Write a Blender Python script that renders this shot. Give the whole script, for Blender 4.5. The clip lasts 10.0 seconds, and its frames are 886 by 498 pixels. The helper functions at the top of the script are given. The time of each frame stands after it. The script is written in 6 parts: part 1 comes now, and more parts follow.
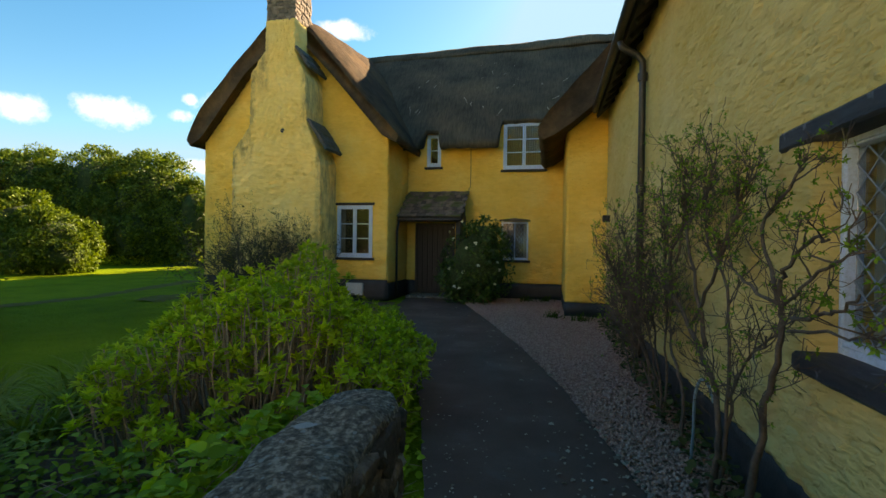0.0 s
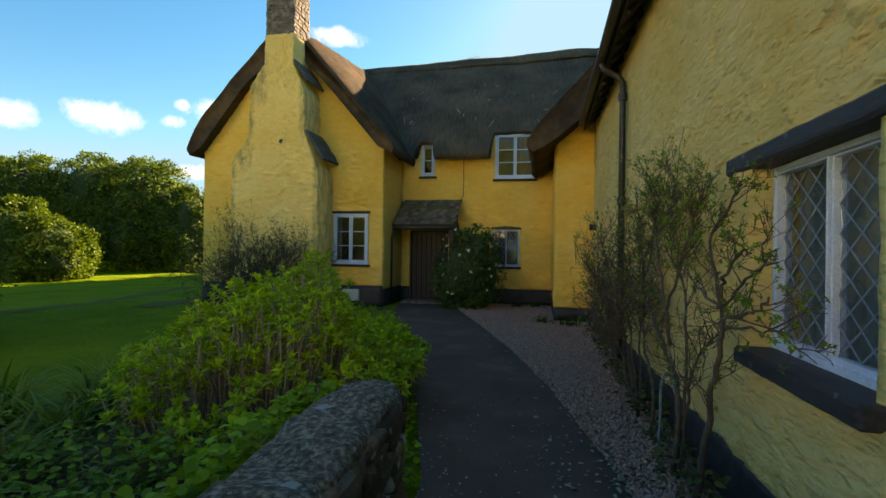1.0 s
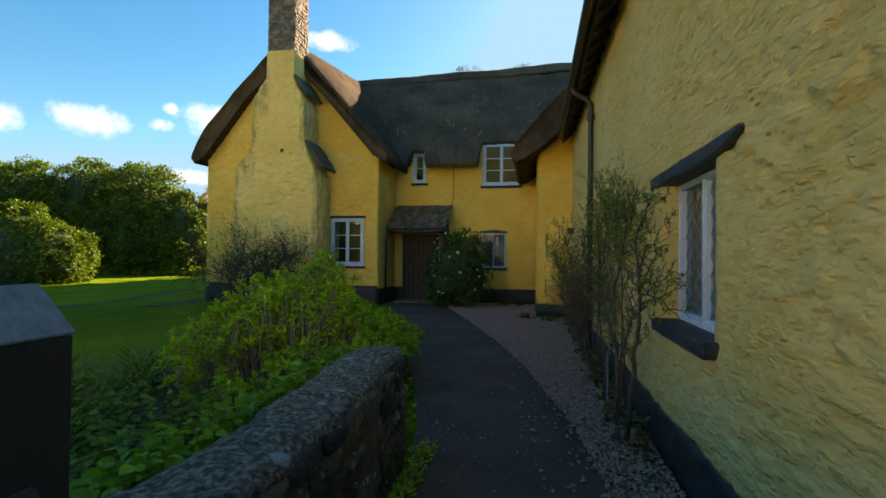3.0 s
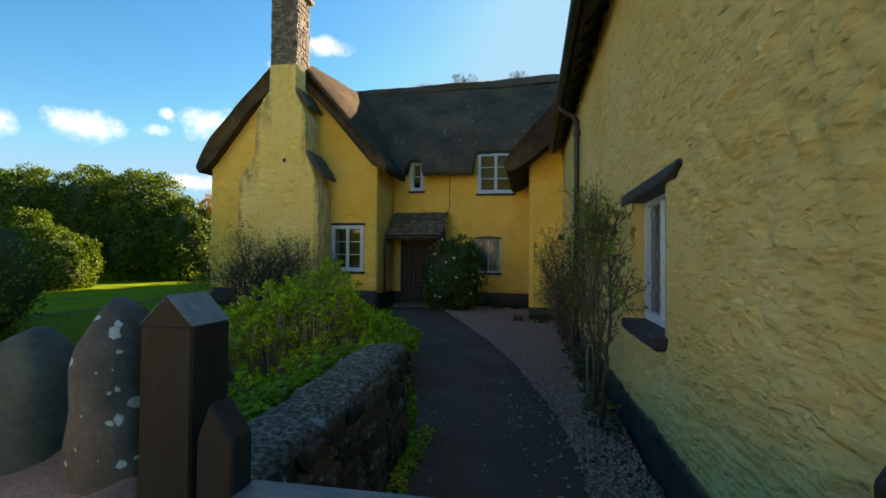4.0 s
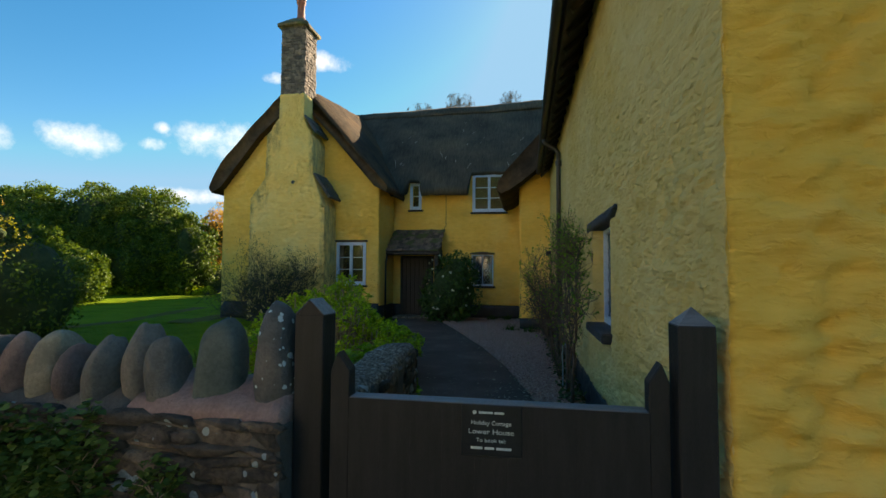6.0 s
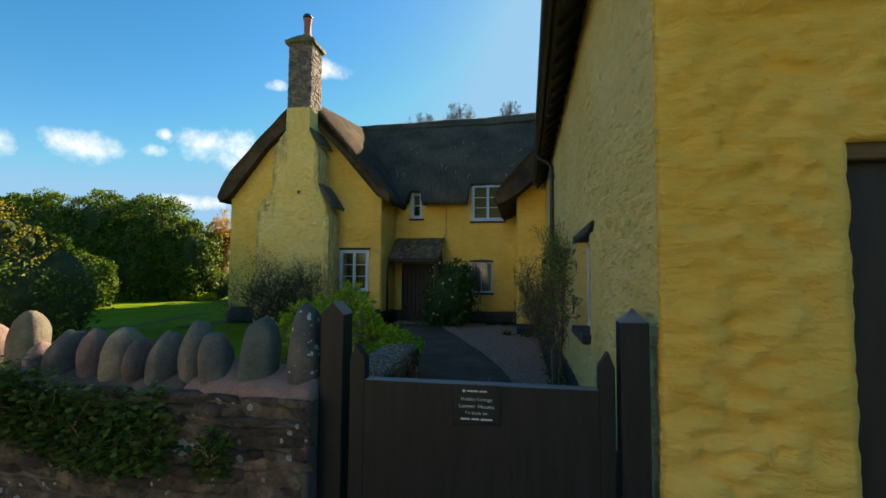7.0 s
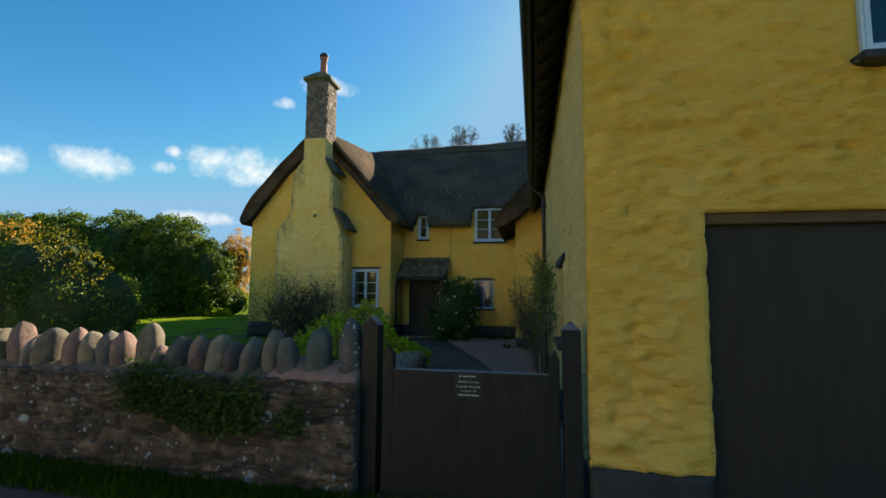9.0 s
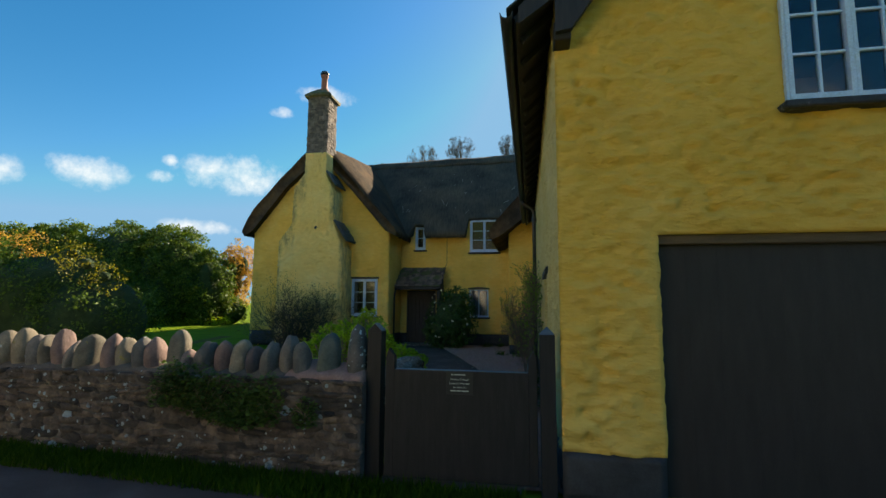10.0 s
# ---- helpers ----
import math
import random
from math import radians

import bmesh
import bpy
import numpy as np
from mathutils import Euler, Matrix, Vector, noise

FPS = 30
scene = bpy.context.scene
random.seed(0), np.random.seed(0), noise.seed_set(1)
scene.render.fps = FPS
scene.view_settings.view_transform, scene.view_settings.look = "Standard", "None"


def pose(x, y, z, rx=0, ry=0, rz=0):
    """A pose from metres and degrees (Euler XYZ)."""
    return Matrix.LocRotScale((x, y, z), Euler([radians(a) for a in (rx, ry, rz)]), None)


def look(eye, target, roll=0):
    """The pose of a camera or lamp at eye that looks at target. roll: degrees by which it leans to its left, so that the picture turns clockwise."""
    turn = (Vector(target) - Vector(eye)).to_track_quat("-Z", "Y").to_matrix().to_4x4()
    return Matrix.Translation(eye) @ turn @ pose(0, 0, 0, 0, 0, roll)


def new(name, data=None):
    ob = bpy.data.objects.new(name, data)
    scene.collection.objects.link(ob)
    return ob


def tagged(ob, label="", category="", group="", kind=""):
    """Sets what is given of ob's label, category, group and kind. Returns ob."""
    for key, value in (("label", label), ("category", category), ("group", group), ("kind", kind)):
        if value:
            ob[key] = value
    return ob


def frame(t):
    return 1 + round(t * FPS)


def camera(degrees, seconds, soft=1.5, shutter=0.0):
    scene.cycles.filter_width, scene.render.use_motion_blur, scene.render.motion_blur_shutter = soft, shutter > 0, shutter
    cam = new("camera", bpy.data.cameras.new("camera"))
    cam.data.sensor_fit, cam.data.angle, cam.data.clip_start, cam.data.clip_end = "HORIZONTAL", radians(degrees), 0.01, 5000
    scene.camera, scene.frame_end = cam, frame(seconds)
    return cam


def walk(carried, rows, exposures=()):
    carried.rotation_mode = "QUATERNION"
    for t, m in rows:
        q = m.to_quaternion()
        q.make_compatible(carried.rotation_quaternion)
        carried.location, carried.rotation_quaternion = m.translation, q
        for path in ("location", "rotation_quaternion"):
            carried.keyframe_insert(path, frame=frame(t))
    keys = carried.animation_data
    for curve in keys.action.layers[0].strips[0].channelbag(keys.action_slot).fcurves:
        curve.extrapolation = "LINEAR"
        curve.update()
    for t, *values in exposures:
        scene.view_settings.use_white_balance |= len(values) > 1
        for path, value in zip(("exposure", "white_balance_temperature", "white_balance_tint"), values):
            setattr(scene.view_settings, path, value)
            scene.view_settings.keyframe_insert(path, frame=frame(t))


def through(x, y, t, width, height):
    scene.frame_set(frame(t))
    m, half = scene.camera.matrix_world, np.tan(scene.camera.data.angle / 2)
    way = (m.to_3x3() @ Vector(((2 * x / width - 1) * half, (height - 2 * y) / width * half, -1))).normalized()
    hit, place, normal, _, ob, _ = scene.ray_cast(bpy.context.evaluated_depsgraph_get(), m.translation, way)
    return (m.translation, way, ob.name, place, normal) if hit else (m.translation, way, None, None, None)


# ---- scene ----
cam = camera(85.8, 10.0, 1.5)
PATH = [
    (0, (0.053, -0.266, 1.411), (-0.389, 1.684, 1.393), 0.8),
    (0.5, (0.091, -0.461, 1.433), (-0.339, 1.493, 1.431), 0.8),
    (1, (0.124, -0.625, 1.437), (-0.291, 1.331, 1.445), 0.8),
    (1.5, (0.167, -0.824, 1.39), (-0.237, 1.135, 1.408), 0.7),
    (2, (0.203, -1.024, 1.374), (-0.19, 0.937, 1.398), 0.7),
    (2.5, (0.244, -1.229, 1.376), (-0.139, 0.733, 1.399), 0.7),
    (4, (0.382, -1.929, 1.419), (0.018, 0.037, 1.463), 0.5),
    (4.5, (0.416, -2.2, 1.441), (0.067, -0.231, 1.496), 0.3),
    (5, (0.45, -2.43, 1.444), (0.108, -0.461, 1.515), 0.4),
    (5.5, (0.473, -2.681, 1.448), (0.128, -0.713, 1.535), 0.3),
    (7, (0.617, -3.41, 1.458), (0.269, -1.445, 1.586), 0.5),
    (7.5, (0.674, -3.706, 1.469), (0.317, -1.744, 1.617), 0.5),
    (8, (0.735, -3.987, 1.482), (0.372, -2.026, 1.642), 0.5),
    (8.5, (0.794, -4.268, 1.49), (0.427, -2.309, 1.664), 0.5),
    (9, (0.838, -4.561, 1.505), (0.468, -2.605, 1.697), 0.5),
    (9.5, (0.875, -4.843, 1.503), (0.51, -2.888, 1.713), 0.5),
    (10, (0.966, -5.13, 1.514), (0.609, -3.175, 1.742), 0.4),
]
EXPOSURES = [(0.0, 2.14, 9200, 15), (2.5, 2.03, 8500, 13), (5.0, 1.77, 7650, 10), (7.5, 1.55, 7050, 8), (10.0, 1.37, 6700, 7)]
walk(cam, [(t, look(eye, target, roll)) for t, eye, target, roll in PATH], EXPOSURES)

# ---- light: low sun behind the house, clear sky with a few small clouds, more added out of view as fill ----
SUN_AZ, SUN_EL = 24.6, 26.8


def bearing(az, el):
    a, e = radians(az), radians(el)
    return Vector((math.sin(a) * math.cos(e), math.cos(a) * math.cos(e), math.sin(e)))


def mix_node(n, l, fac, a, b, kind="MIX"):
    m = n.new("ShaderNodeMixRGB")
    m.blend_type = kind
    for k, v in enumerate((fac, a, b)):
        if isinstance(v, (int, float)):
            m.inputs[k].default_value = v
        elif isinstance(v, tuple):
            m.inputs[k].default_value = (*v, 1)
        else:
            l.new(v, m.inputs[k])
    return m.outputs[0]


def make_world():
    w = bpy.data.worlds.new("sky")
    w.use_nodes = True
    nt = w.node_tree
    n, l = nt.nodes, nt.links
    sky = n.new("ShaderNodeTexSky")
    sky.sky_type, sky.sun_disc = "NISHITA", False
    sky.sun_elevation, sky.sun_rotation = radians(SUN_EL), radians(SUN_AZ)
    sky.altitude, sky.air_density, sky.dust_density, sky.ozone_density = 50, 1.0, 0.45, 2.6
    co = n.new("ShaderNodeTexCoord")
    noi = n.new("ShaderNodeTexNoise")
    noi.inputs["Scale"].default_value, noi.inputs["Detail"].default_value = 26.0, 7.0
    noi.inputs["Roughness"].default_value = 0.62
    l.new(co.outputs["Generated"], noi.inputs["Vector"])

    def math_node(op, a, b=None):
        m = n.new("ShaderNodeMath")
        m.operation = op
        for k, v in enumerate((a, b)):
            if v is None:
                continue
            if isinstance(v, (int, float)):
                m.inputs[k].default_value = v
            else:
                l.new(v, m.inputs[k])
        return m.outputs[0]

    def dot(v):
        d = n.new("ShaderNodeVectorMath")
        d.operation = "DOT_PRODUCT"
        l.new(co.outputs["Generated"], d.inputs[0])
        d.inputs[1].default_value = v
        return d.outputs["Value"]

    total = None
    clouds = [(-47.8, 12.5, 3.6, 1.35), (-34.5, 14.0, 5.2, 1.9), (-41.0, 14.7, .85, .55), (-41.7, 12.9, 1.2, .6), (-54.4, 11.8, 2.0, 1.2),
              (-38.0, 8.0, 4.0, .75), (-25.0, 23.5, 3.0, .95), (-30.0, 21.2, 1.3, .6), (-67.0, 14.0, 5.0, 1.2), (-85.0, 11.0, 6.0, 1.4),
              (-110.0, 16.0, 7.0, 1.6)]
    # extra clouds added outside the view to brighten the shaded walls
    rnd = random.Random(3)
    clouds += [(75.0 + 16.0 * k + rnd.uniform(-6, 6), 11.0 + 11.0 * (k % 4) + rnd.uniform(-3, 3), rnd.uniform(6, 10), rnd.uniform(2.2, 4.0)) for k in range(11)]
    for az, el, wide, high in clouds:
        c = bearing(az, el)
        right = Vector((c.y, -c.x, 0)).normalized()
        up = right.cross(c)
        a = math_node("POWER", dot(right / math.sin(radians(wide * 1.12))), 2.0)
        b = math_node("POWER", dot(up / math.sin(radians(high * 1.3))), 2.0)
        m = math_node("SUBTRACT", 1.0, math_node("ADD", a, b))
        m = math_node("ADD", m, math_node("MULTIPLY", math_node("SUBTRACT", noi.outputs[0], 0.55), 2.6))
        m = math_node("MULTIPLY", m, math_node("GREATER_THAN", dot(c), 0.5))
        total = m if total is None else math_node("MAXIMUM", total, m)
    ramp = n.new("ShaderNodeMapRange")
    ramp.interpolation_type = "SMOOTHSTEP"
    ramp.inputs["From Min"].default_value, ramp.inputs["From Max"].default_value = -0.15, 1.9
    ramp.inputs["To Max"].default_value = 0.92
    l.new(total, ramp.inputs["Value"])
    mix = n.new("ShaderNodeMixRGB")
    mix.inputs[2].default_value = (6.6, 6.2, 5.75, 1)
    l.new(ramp.outputs[0], mix.inputs[0])
    hue = n.new("ShaderNodeHueSaturation")
    hue.inputs["Hue"].default_value, hue.inputs["Saturation"].default_value, hue.inputs["Value"].default_value = 0.494, 1.42, 0.84
    l.new(sky.outputs[0], hue.inputs["Color"])
    l.new(mix_node(n, l, 1.0, hue.outputs[0], (1.25, 2.5, 3.9), "DARKEN"), mix.inputs[1])
    bg = n["Background"]
    bg.inputs["Strength"].default_value = 0.08
    l.new(mix.outputs[0], bg.inputs["Color"])
    scene.world = w


make_world()
sun = new("sun", bpy.data.lights.new("sun", "SUN"))
sun.data.energy, sun.data.angle, sun.data.color = 5.0, radians(0.55), (1.0, 0.86, 0.66)
sun.matrix_basis = look(bearing(SUN_AZ, SUN_EL) * 60, (0, 0, 0))


# ---- materials ----
def material(name, build):
    m = bpy.data.materials.new(name)
    m.use_nodes = True
    build(m.node_tree, m.node_tree.nodes, m.node_tree.links, m.node_tree.nodes["Principled BSDF"])
    return m


def ramp_node(n, stops):
    r = n.new("ShaderNodeValToRGB")
    while len(r.color_ramp.elements) < len(stops):
        r.color_ramp.elements.new(0.5)
    for e, (p, c) in zip(r.color_ramp.elements, stops):
        e.position, e.color = p, (*c, 1)
    return r


def noise_node(n, l, vec, scale, detail=5.0, rough=0.55, distort=0.0):
    t = n.new("ShaderNodeTexNoise")
    t.inputs["Scale"].default_value, t.inputs["Detail"].default_value = scale, detail
    t.inputs["Roughness"].default_value, t.inputs["Distortion"].default_value = rough, distort
    l.new(vec, t.inputs["Vector"])
    return t.outputs[0]


def coords(n, l, stretch=(1, 1, 1), world=True):
    if world:
        src = n.new("ShaderNodeNewGeometry").outputs["Position"]
    else:
        src = n.new("ShaderNodeTexCoord").outputs["Object"]
    m = n.new("ShaderNodeMapping")
    m.inputs["Scale"].default_value = stretch
    l.new(src, m.inputs["Vector"])
    return m.outputs[0]


def bump_node(n, l, height, strength, distance, prior=None):
    b = n.new("ShaderNodeBump")
    b.inputs["Strength"].default_value, b.inputs["Distance"].default_value = strength, distance
    l.new(height, b.inputs["Height"])
    if prior is not None:
        l.new(prior, b.inputs["Normal"])
    return b.outputs[0]


def surface(name, stops, scale=6.0, stretch=(1, 1, 1), rough=0.8, fine=60.0, bump=0.3, depth=0.01, spots=None, world=True, each=0.0, metal=0.0, spec=0.5, lichen=None):
    """Broad variation by a colour ramp, fine grain, relief, and, with spots = (colour, scale, threshold, softness), blotches."""
    def build(nt, n, l, p):
        v = coords(n, l, stretch, world)
        broad = noise_node(n, l, v, scale, 6.0, 0.6)
        col = ramp_node(n, stops)
        l.new(broad, col.inputs[0])
        c = col.outputs[0]
        grain = noise_node(n, l, v, fine, 4.0, 0.7)
        g = ramp_node(n, [(0.3, (0.72, 0.72, 0.72)), (0.7, (1.2, 1.2, 1.2))])
        l.new(grain, g.inputs[0])
        c = mix_node(n, l, 0.8, c, g.outputs[0], "MULTIPLY")
        if each:
            info = n.new("ShaderNodeObjectInfo")
            e = ramp_node(n, [(0.0, (1 - each,) * 3), (0.5, (1.0, 0.97, 0.93)), (1.0, (1 + each, 1 + each * .8, 1 + each * .6))])
            l.new(info.outputs["Random"], e.inputs[0])
            c = mix_node(n, l, 1.0, c, e.outputs[0], "MULTIPLY")
        if spots:
            sc, ss, th, soft = spots
            s = noise_node(n, l, coords(n, l, (1, 1, 1), world), ss, 3.0, 0.6)
            mr = n.new("ShaderNodeMapRange")
            mr.inputs["From Min"].default_value, mr.inputs["From Max"].default_value = th, th + soft
            l.new(s, mr.inputs["Value"])
            c = mix_node(n, l, mr.outputs[0], c, sc)
        for lc, ls, lr, share in lichen or ():
            warp = n.new("ShaderNodeVectorMath")
            warp.operation = "ADD"
            wn = n.new("ShaderNodeTexNoise")
            wn.inputs["Scale"].default_value = ls * 1.6
            sc3 = n.new("ShaderNodeVectorMath")
            sc3.operation = "SCALE"
            sc3.inputs["Scale"].default_value = 0.5 / ls
            l.new(coords(n, l, (1, 1, 1), world), wn.inputs["Vector"])
            l.new(wn.outputs["Color"], sc3.inputs[0])
            l.new(coords(n, l, (1, 1, 1), world), warp.inputs[0])
            l.new(sc3.outputs[0], warp.inputs[1])
            vo = n.new("ShaderNodeTexVoronoi")
            vo.inputs["Scale"].default_value = ls
            l.new(warp.outputs[0], vo.inputs["Vector"])
            sep = n.new("ShaderNodeSeparateColor")
            l.new(vo.outputs["Color"], sep.inputs[0])
            size = n.new("ShaderNodeMapRange")
            size.inputs["From Min"].default_value, size.inputs["From Max"].default_value = 1 - share, 1.0
            size.inputs["To Min"].default_value, size.inputs["To Max"].default_value = -0.02, lr
            size.clamp = False
            l.new(sep.outputs[0], size.inputs["Value"])
            sub = n.new("ShaderNodeMath")
            sub.operation = "SUBTRACT"
            l.new(size.outputs[0], sub.inputs[0]), l.new(vo.outputs["Distance"], sub.inputs[1])
            edge = n.new("ShaderNodeMapRange")
            edge.inputs["From Min"].default_value, edge.inputs["From Max"].default_value, edge.inputs["To Max"].default_value = 0.0, 0.06, 0.9
            l.new(sub.outputs[0], edge.inputs["Value"])
            c = mix_node(n, l, edge.outputs[0], c, lc)
        l.new(c, p.inputs["Base Color"])
        p.inputs["Roughness"].default_value, p.inputs["Metallic"].default_value = rough, metal
        p.inputs["Specular IOR Level"].default_value = spec
        b = bump_node(n, l, broad, bump, depth * 3)
        l.new(bump_node(n, l, grain, bump, depth, b), p.inputs["Normal"])
    return material(name, build)


def limewash(name, tones=((0.86, 0.50, 0.085), (0.93, 0.58, 0.125), (0.95, 0.67, 0.20)), dirt=0.6, streaks=(), relief=1.0):
    """Ochre limewash over rubble: brushed lumps, faded and grimy patches, small scars."""
    def build(nt, n, l, p):
        v = coords(n, l)
        flat = coords(n, l, (1, 1, 3.0))
        broad = noise_node(n, l, v, 0.9, 6.0, 0.62)
        col = ramp_node(n, [(0.25, tones[0]), (0.5, tones[1]), (0.75, tones[2])])
        l.new(broad, col.inputs[0])
        mid = noise_node(n, l, flat, 5.0, 6.0, 0.6, 0.4)
        g = ramp_node(n, [(0.3, (0.86, 0.81, 0.72)), (0.62, (1.05, 1.05, 1.05))])
        l.new(mid, g.inputs[0])
        c = mix_node(n, l, 0.45, col.outputs[0], g.outputs[0], "MULTIPLY")
        grime = noise_node(n, l, coords(n, l, (1, 1, 0.8)), 2.3, 9.0, 0.74, 0.5)
        mr = n.new("ShaderNodeMapRange")
        mr.inputs["From Min"].default_value, mr.inputs["From Max"].default_value = 0.56, 0.78
        mr.inputs["To Max"].default_value = dirt
        l.new(grime, mr.inputs["Value"])
        c = mix_node(n, l, mr.outputs[0], c, (0.52, 0.36, 0.14))
        scar = noise_node(n, l, flat, 8.0, 5.0, 0.7, 0.2)
        ms = n.new("ShaderNodeMapRange")
        ms.inputs["From Min"].default_value, ms.inputs["From Max"].default_value = 0.69, 0.75
        ms.inputs["To Max"].default_value = 0.3
        l.new(scar, ms.inputs["Value"])
        c = mix_node(n, l, ms.outputs[0], c, (0.27, 0.155, 0.06))
        if streaks:
            sep = n.new("ShaderNodeSeparateXYZ")
            l.new(coords(n, l), sep.inputs[0])
            run = noise_node(n, l, coords(n, l, (1, 1, .35)), 7.0, 6.0, 0.7)

            def band(out, lo, hi, soft):
                k = None
                for a, b in ((lo - soft, lo), (hi + soft, hi)):
                    q = n.new("ShaderNodeMapRange")
                    q.inputs["From Min"].default_value, q.inputs["From Max"].default_value = a, b
                    l.new(out, q.inputs["Value"])
                    if k is None:
                        k = q.outputs[0]
                    else:
                        m = n.new("ShaderNodeMath")
                        m.operation = "MULTIPLY"
                        l.new(k, m.inputs[0]), l.new(q.outputs[0], m.inputs[1])
                        k = m.outputs[0]
                return k

            for x0, x1, z0, z1 in streaks:
                m = n.new("ShaderNodeMath")
                m.operation = "MULTIPLY"
                l.new(band(sep.outputs[0], x0, x1, .09), m.inputs[0])
                l.new(band(sep.outputs[2], z0, z1, .5), m.inputs[1])
                m2 = n.new("ShaderNodeMath")
                m2.operation = "MULTIPLY"
                l.new(m.outputs[0], m2.inputs[0])
                r2 = n.new("ShaderNodeMapRange")
                r2.inputs["From Min"].default_value, r2.inputs["From Max"].default_value, r2.inputs["To Max"].default_value = 0.38, 0.62, 0.6
                l.new(run, r2.inputs["Value"])
                l.new(r2.outputs[0], m2.inputs[1])
                c = mix_node(n, l, m2.outputs[0], c, (0.17, 0.135, 0.085))
        l.new(c, p.inputs["Base Color"])
        p.inputs["Roughness"].default_value = 0.85
        p.inputs["Specular IOR Level"].default_value = 0.1
        b = bump_node(n, l, mid, 0.3 * relief, 0.03)
        knobs = n.new("ShaderNodeTexVoronoi")
        knobs.feature = "SMOOTH_F1"
        knobs.inputs["Scale"].default_value, knobs.inputs["Smoothness"].default_value = 14.0, 0.5
        bent = n.new("ShaderNodeMixRGB")
        bent.inputs[0].default_value = 0.1
        swirl = n.new("ShaderNodeTexNoise")
        swirl.inputs["Scale"].default_value = 5.0
        l.new(flat, swirl.inputs["Vector"]), l.new(flat, bent.inputs[1]), l.new(swirl.outputs["Color"], bent.inputs[2]), l.new(bent.outputs[0], knobs.inputs["Vector"])
        proud = n.new("ShaderNodeMath")
        proud.operation = "SUBTRACT"
        proud.inputs[0].default_value = 1.0
        l.new(knobs.outputs["Distance"], proud.inputs[1])
        b = bump_node(n, l, proud.outputs[0], 0.35 * relief, 0.03, b)
        pock = n.new("ShaderNodeMapRange")
        pock.interpolation_type = "SMOOTHSTEP"
        pock.inputs["From Min"].default_value, pock.inputs["From Max"].default_value = 0.50, 0.70
        l.new(noise_node(n, l, coords(n, l, (1, 1, 1.7)), 15.0, 3.0, 0.5, 0.6), pock.inputs["Value"])
        b = bump_node(n, l, pock.outputs[0], 0.4 * relief, 0.018, b)
        b = bump_node(n, l, noise_node(n, l, flat, 22.0, 4.0, 0.55, 0.5), 0.35 * relief, 0.012, b)
        b = bump_node(n, l, noise_node(n, l, v, 120.0, 3.0, 0.6), 0.3, 0.003, b)
        l.new(b, p.inputs["Normal"])
    return material(name, build)


def thatch_material(name, stretch, tones=((0.055, 0.05, 0.045), (0.105, 0.088, 0.07), (0.17, 0.125, 0.085))):
    def build(nt, n, l, p):
        v = coords(n, l)
        s = coords(n, l, stretch)
        broad = noise_node(n, l, v, 0.8, 6.0, 0.6)
        col = ramp_node(n, [(0.3, tones[0]), (0.5, tones[1]), (0.72, tones[2])])
        l.new(broad, col.inputs[0])
        straw = noise_node(n, l, s, 9.0, 6.0, 0.75, 0.2)
        g = ramp_node(n, [(0.3, (0.55, 0.55, 0.55)), (0.7, (1.35, 1.3, 1.2))])
        l.new(straw, g.inputs[0])
        c = mix_node(n, l, 1.0, col.outputs[0], g.outputs[0], "MULTIPLY")
        moss = noise_node(n, l, v, 2.2, 7.0, 0.7)
        mr = n.new("ShaderNodeMapRange")
        mr.inputs["From Min"].default_value, mr.inputs["From Max"].default_value, mr.inputs["To Max"].default_value = 0.58, 0.75, 0.5
        l.new(moss, mr.inputs["Value"])
        c = mix_node(n, l, mr.outputs[0], c, (0.05, 0.06, 0.03))
        l.new(c, p.inputs["Base Color"])
        p.inputs["Roughness"].default_value, p.inputs["Specular IOR Level"].default_value = 0.9, 0.05
        b = bump_node(n, l, straw, 0.9, 0.03)
        b = bump_node(n, l, noise_node(n, l, v, 7.0, 5.0, 0.6), 0.4, 0.05, b)
        l.new(b, p.inputs["Normal"])
    return material(name, build)


def leaf_material(name, dark, light, rough=0.55, through=0.3, gloss=0.12):
    def build(nt, n, l, p):
        geo = n.new("ShaderNodeNewGeometry")
        col = ramp_node(n, [(0.0, dark), (0.7, tuple((a + b) / 2 for a, b in zip(dark, light))), (1.0, light)])
        l.new(geo.outputs["Random Per Island"], col.inputs[0])
        big = noise_node(n, l, geo.outputs["Position"], 1.1, 3.0)
        g = ramp_node(n, [(0.3, (0.7, 0.75, 0.7)), (0.7, (1.25, 1.2, 1.1))])
        l.new(big, g.inputs[0])
        c = mix_node(n, l, 1.0, col.outputs[0], g.outputs[0], "MULTIPLY")
        l.new(c, p.inputs["Base Color"])
        p.inputs["Roughness"].default_value, p.inputs["Specular IOR Level"].default_value = rough, gloss
        tr = n.new("ShaderNodeBsdfTranslucent")
        l.new(mix_node(n, l, 1.0, c, (1.3, 1.25, 0.6), "MULTIPLY"), tr.inputs["Color"])
        mx = n.new("ShaderNodeMixShader")
        mx.inputs[0].default_value = through
        l.new(p.outputs[0], mx.inputs[1])
        l.new(tr.outputs[0], mx.inputs[2])
        l.new(mx.outputs[0], n["Material Output"].inputs["Surface"])
    return material(name, build)


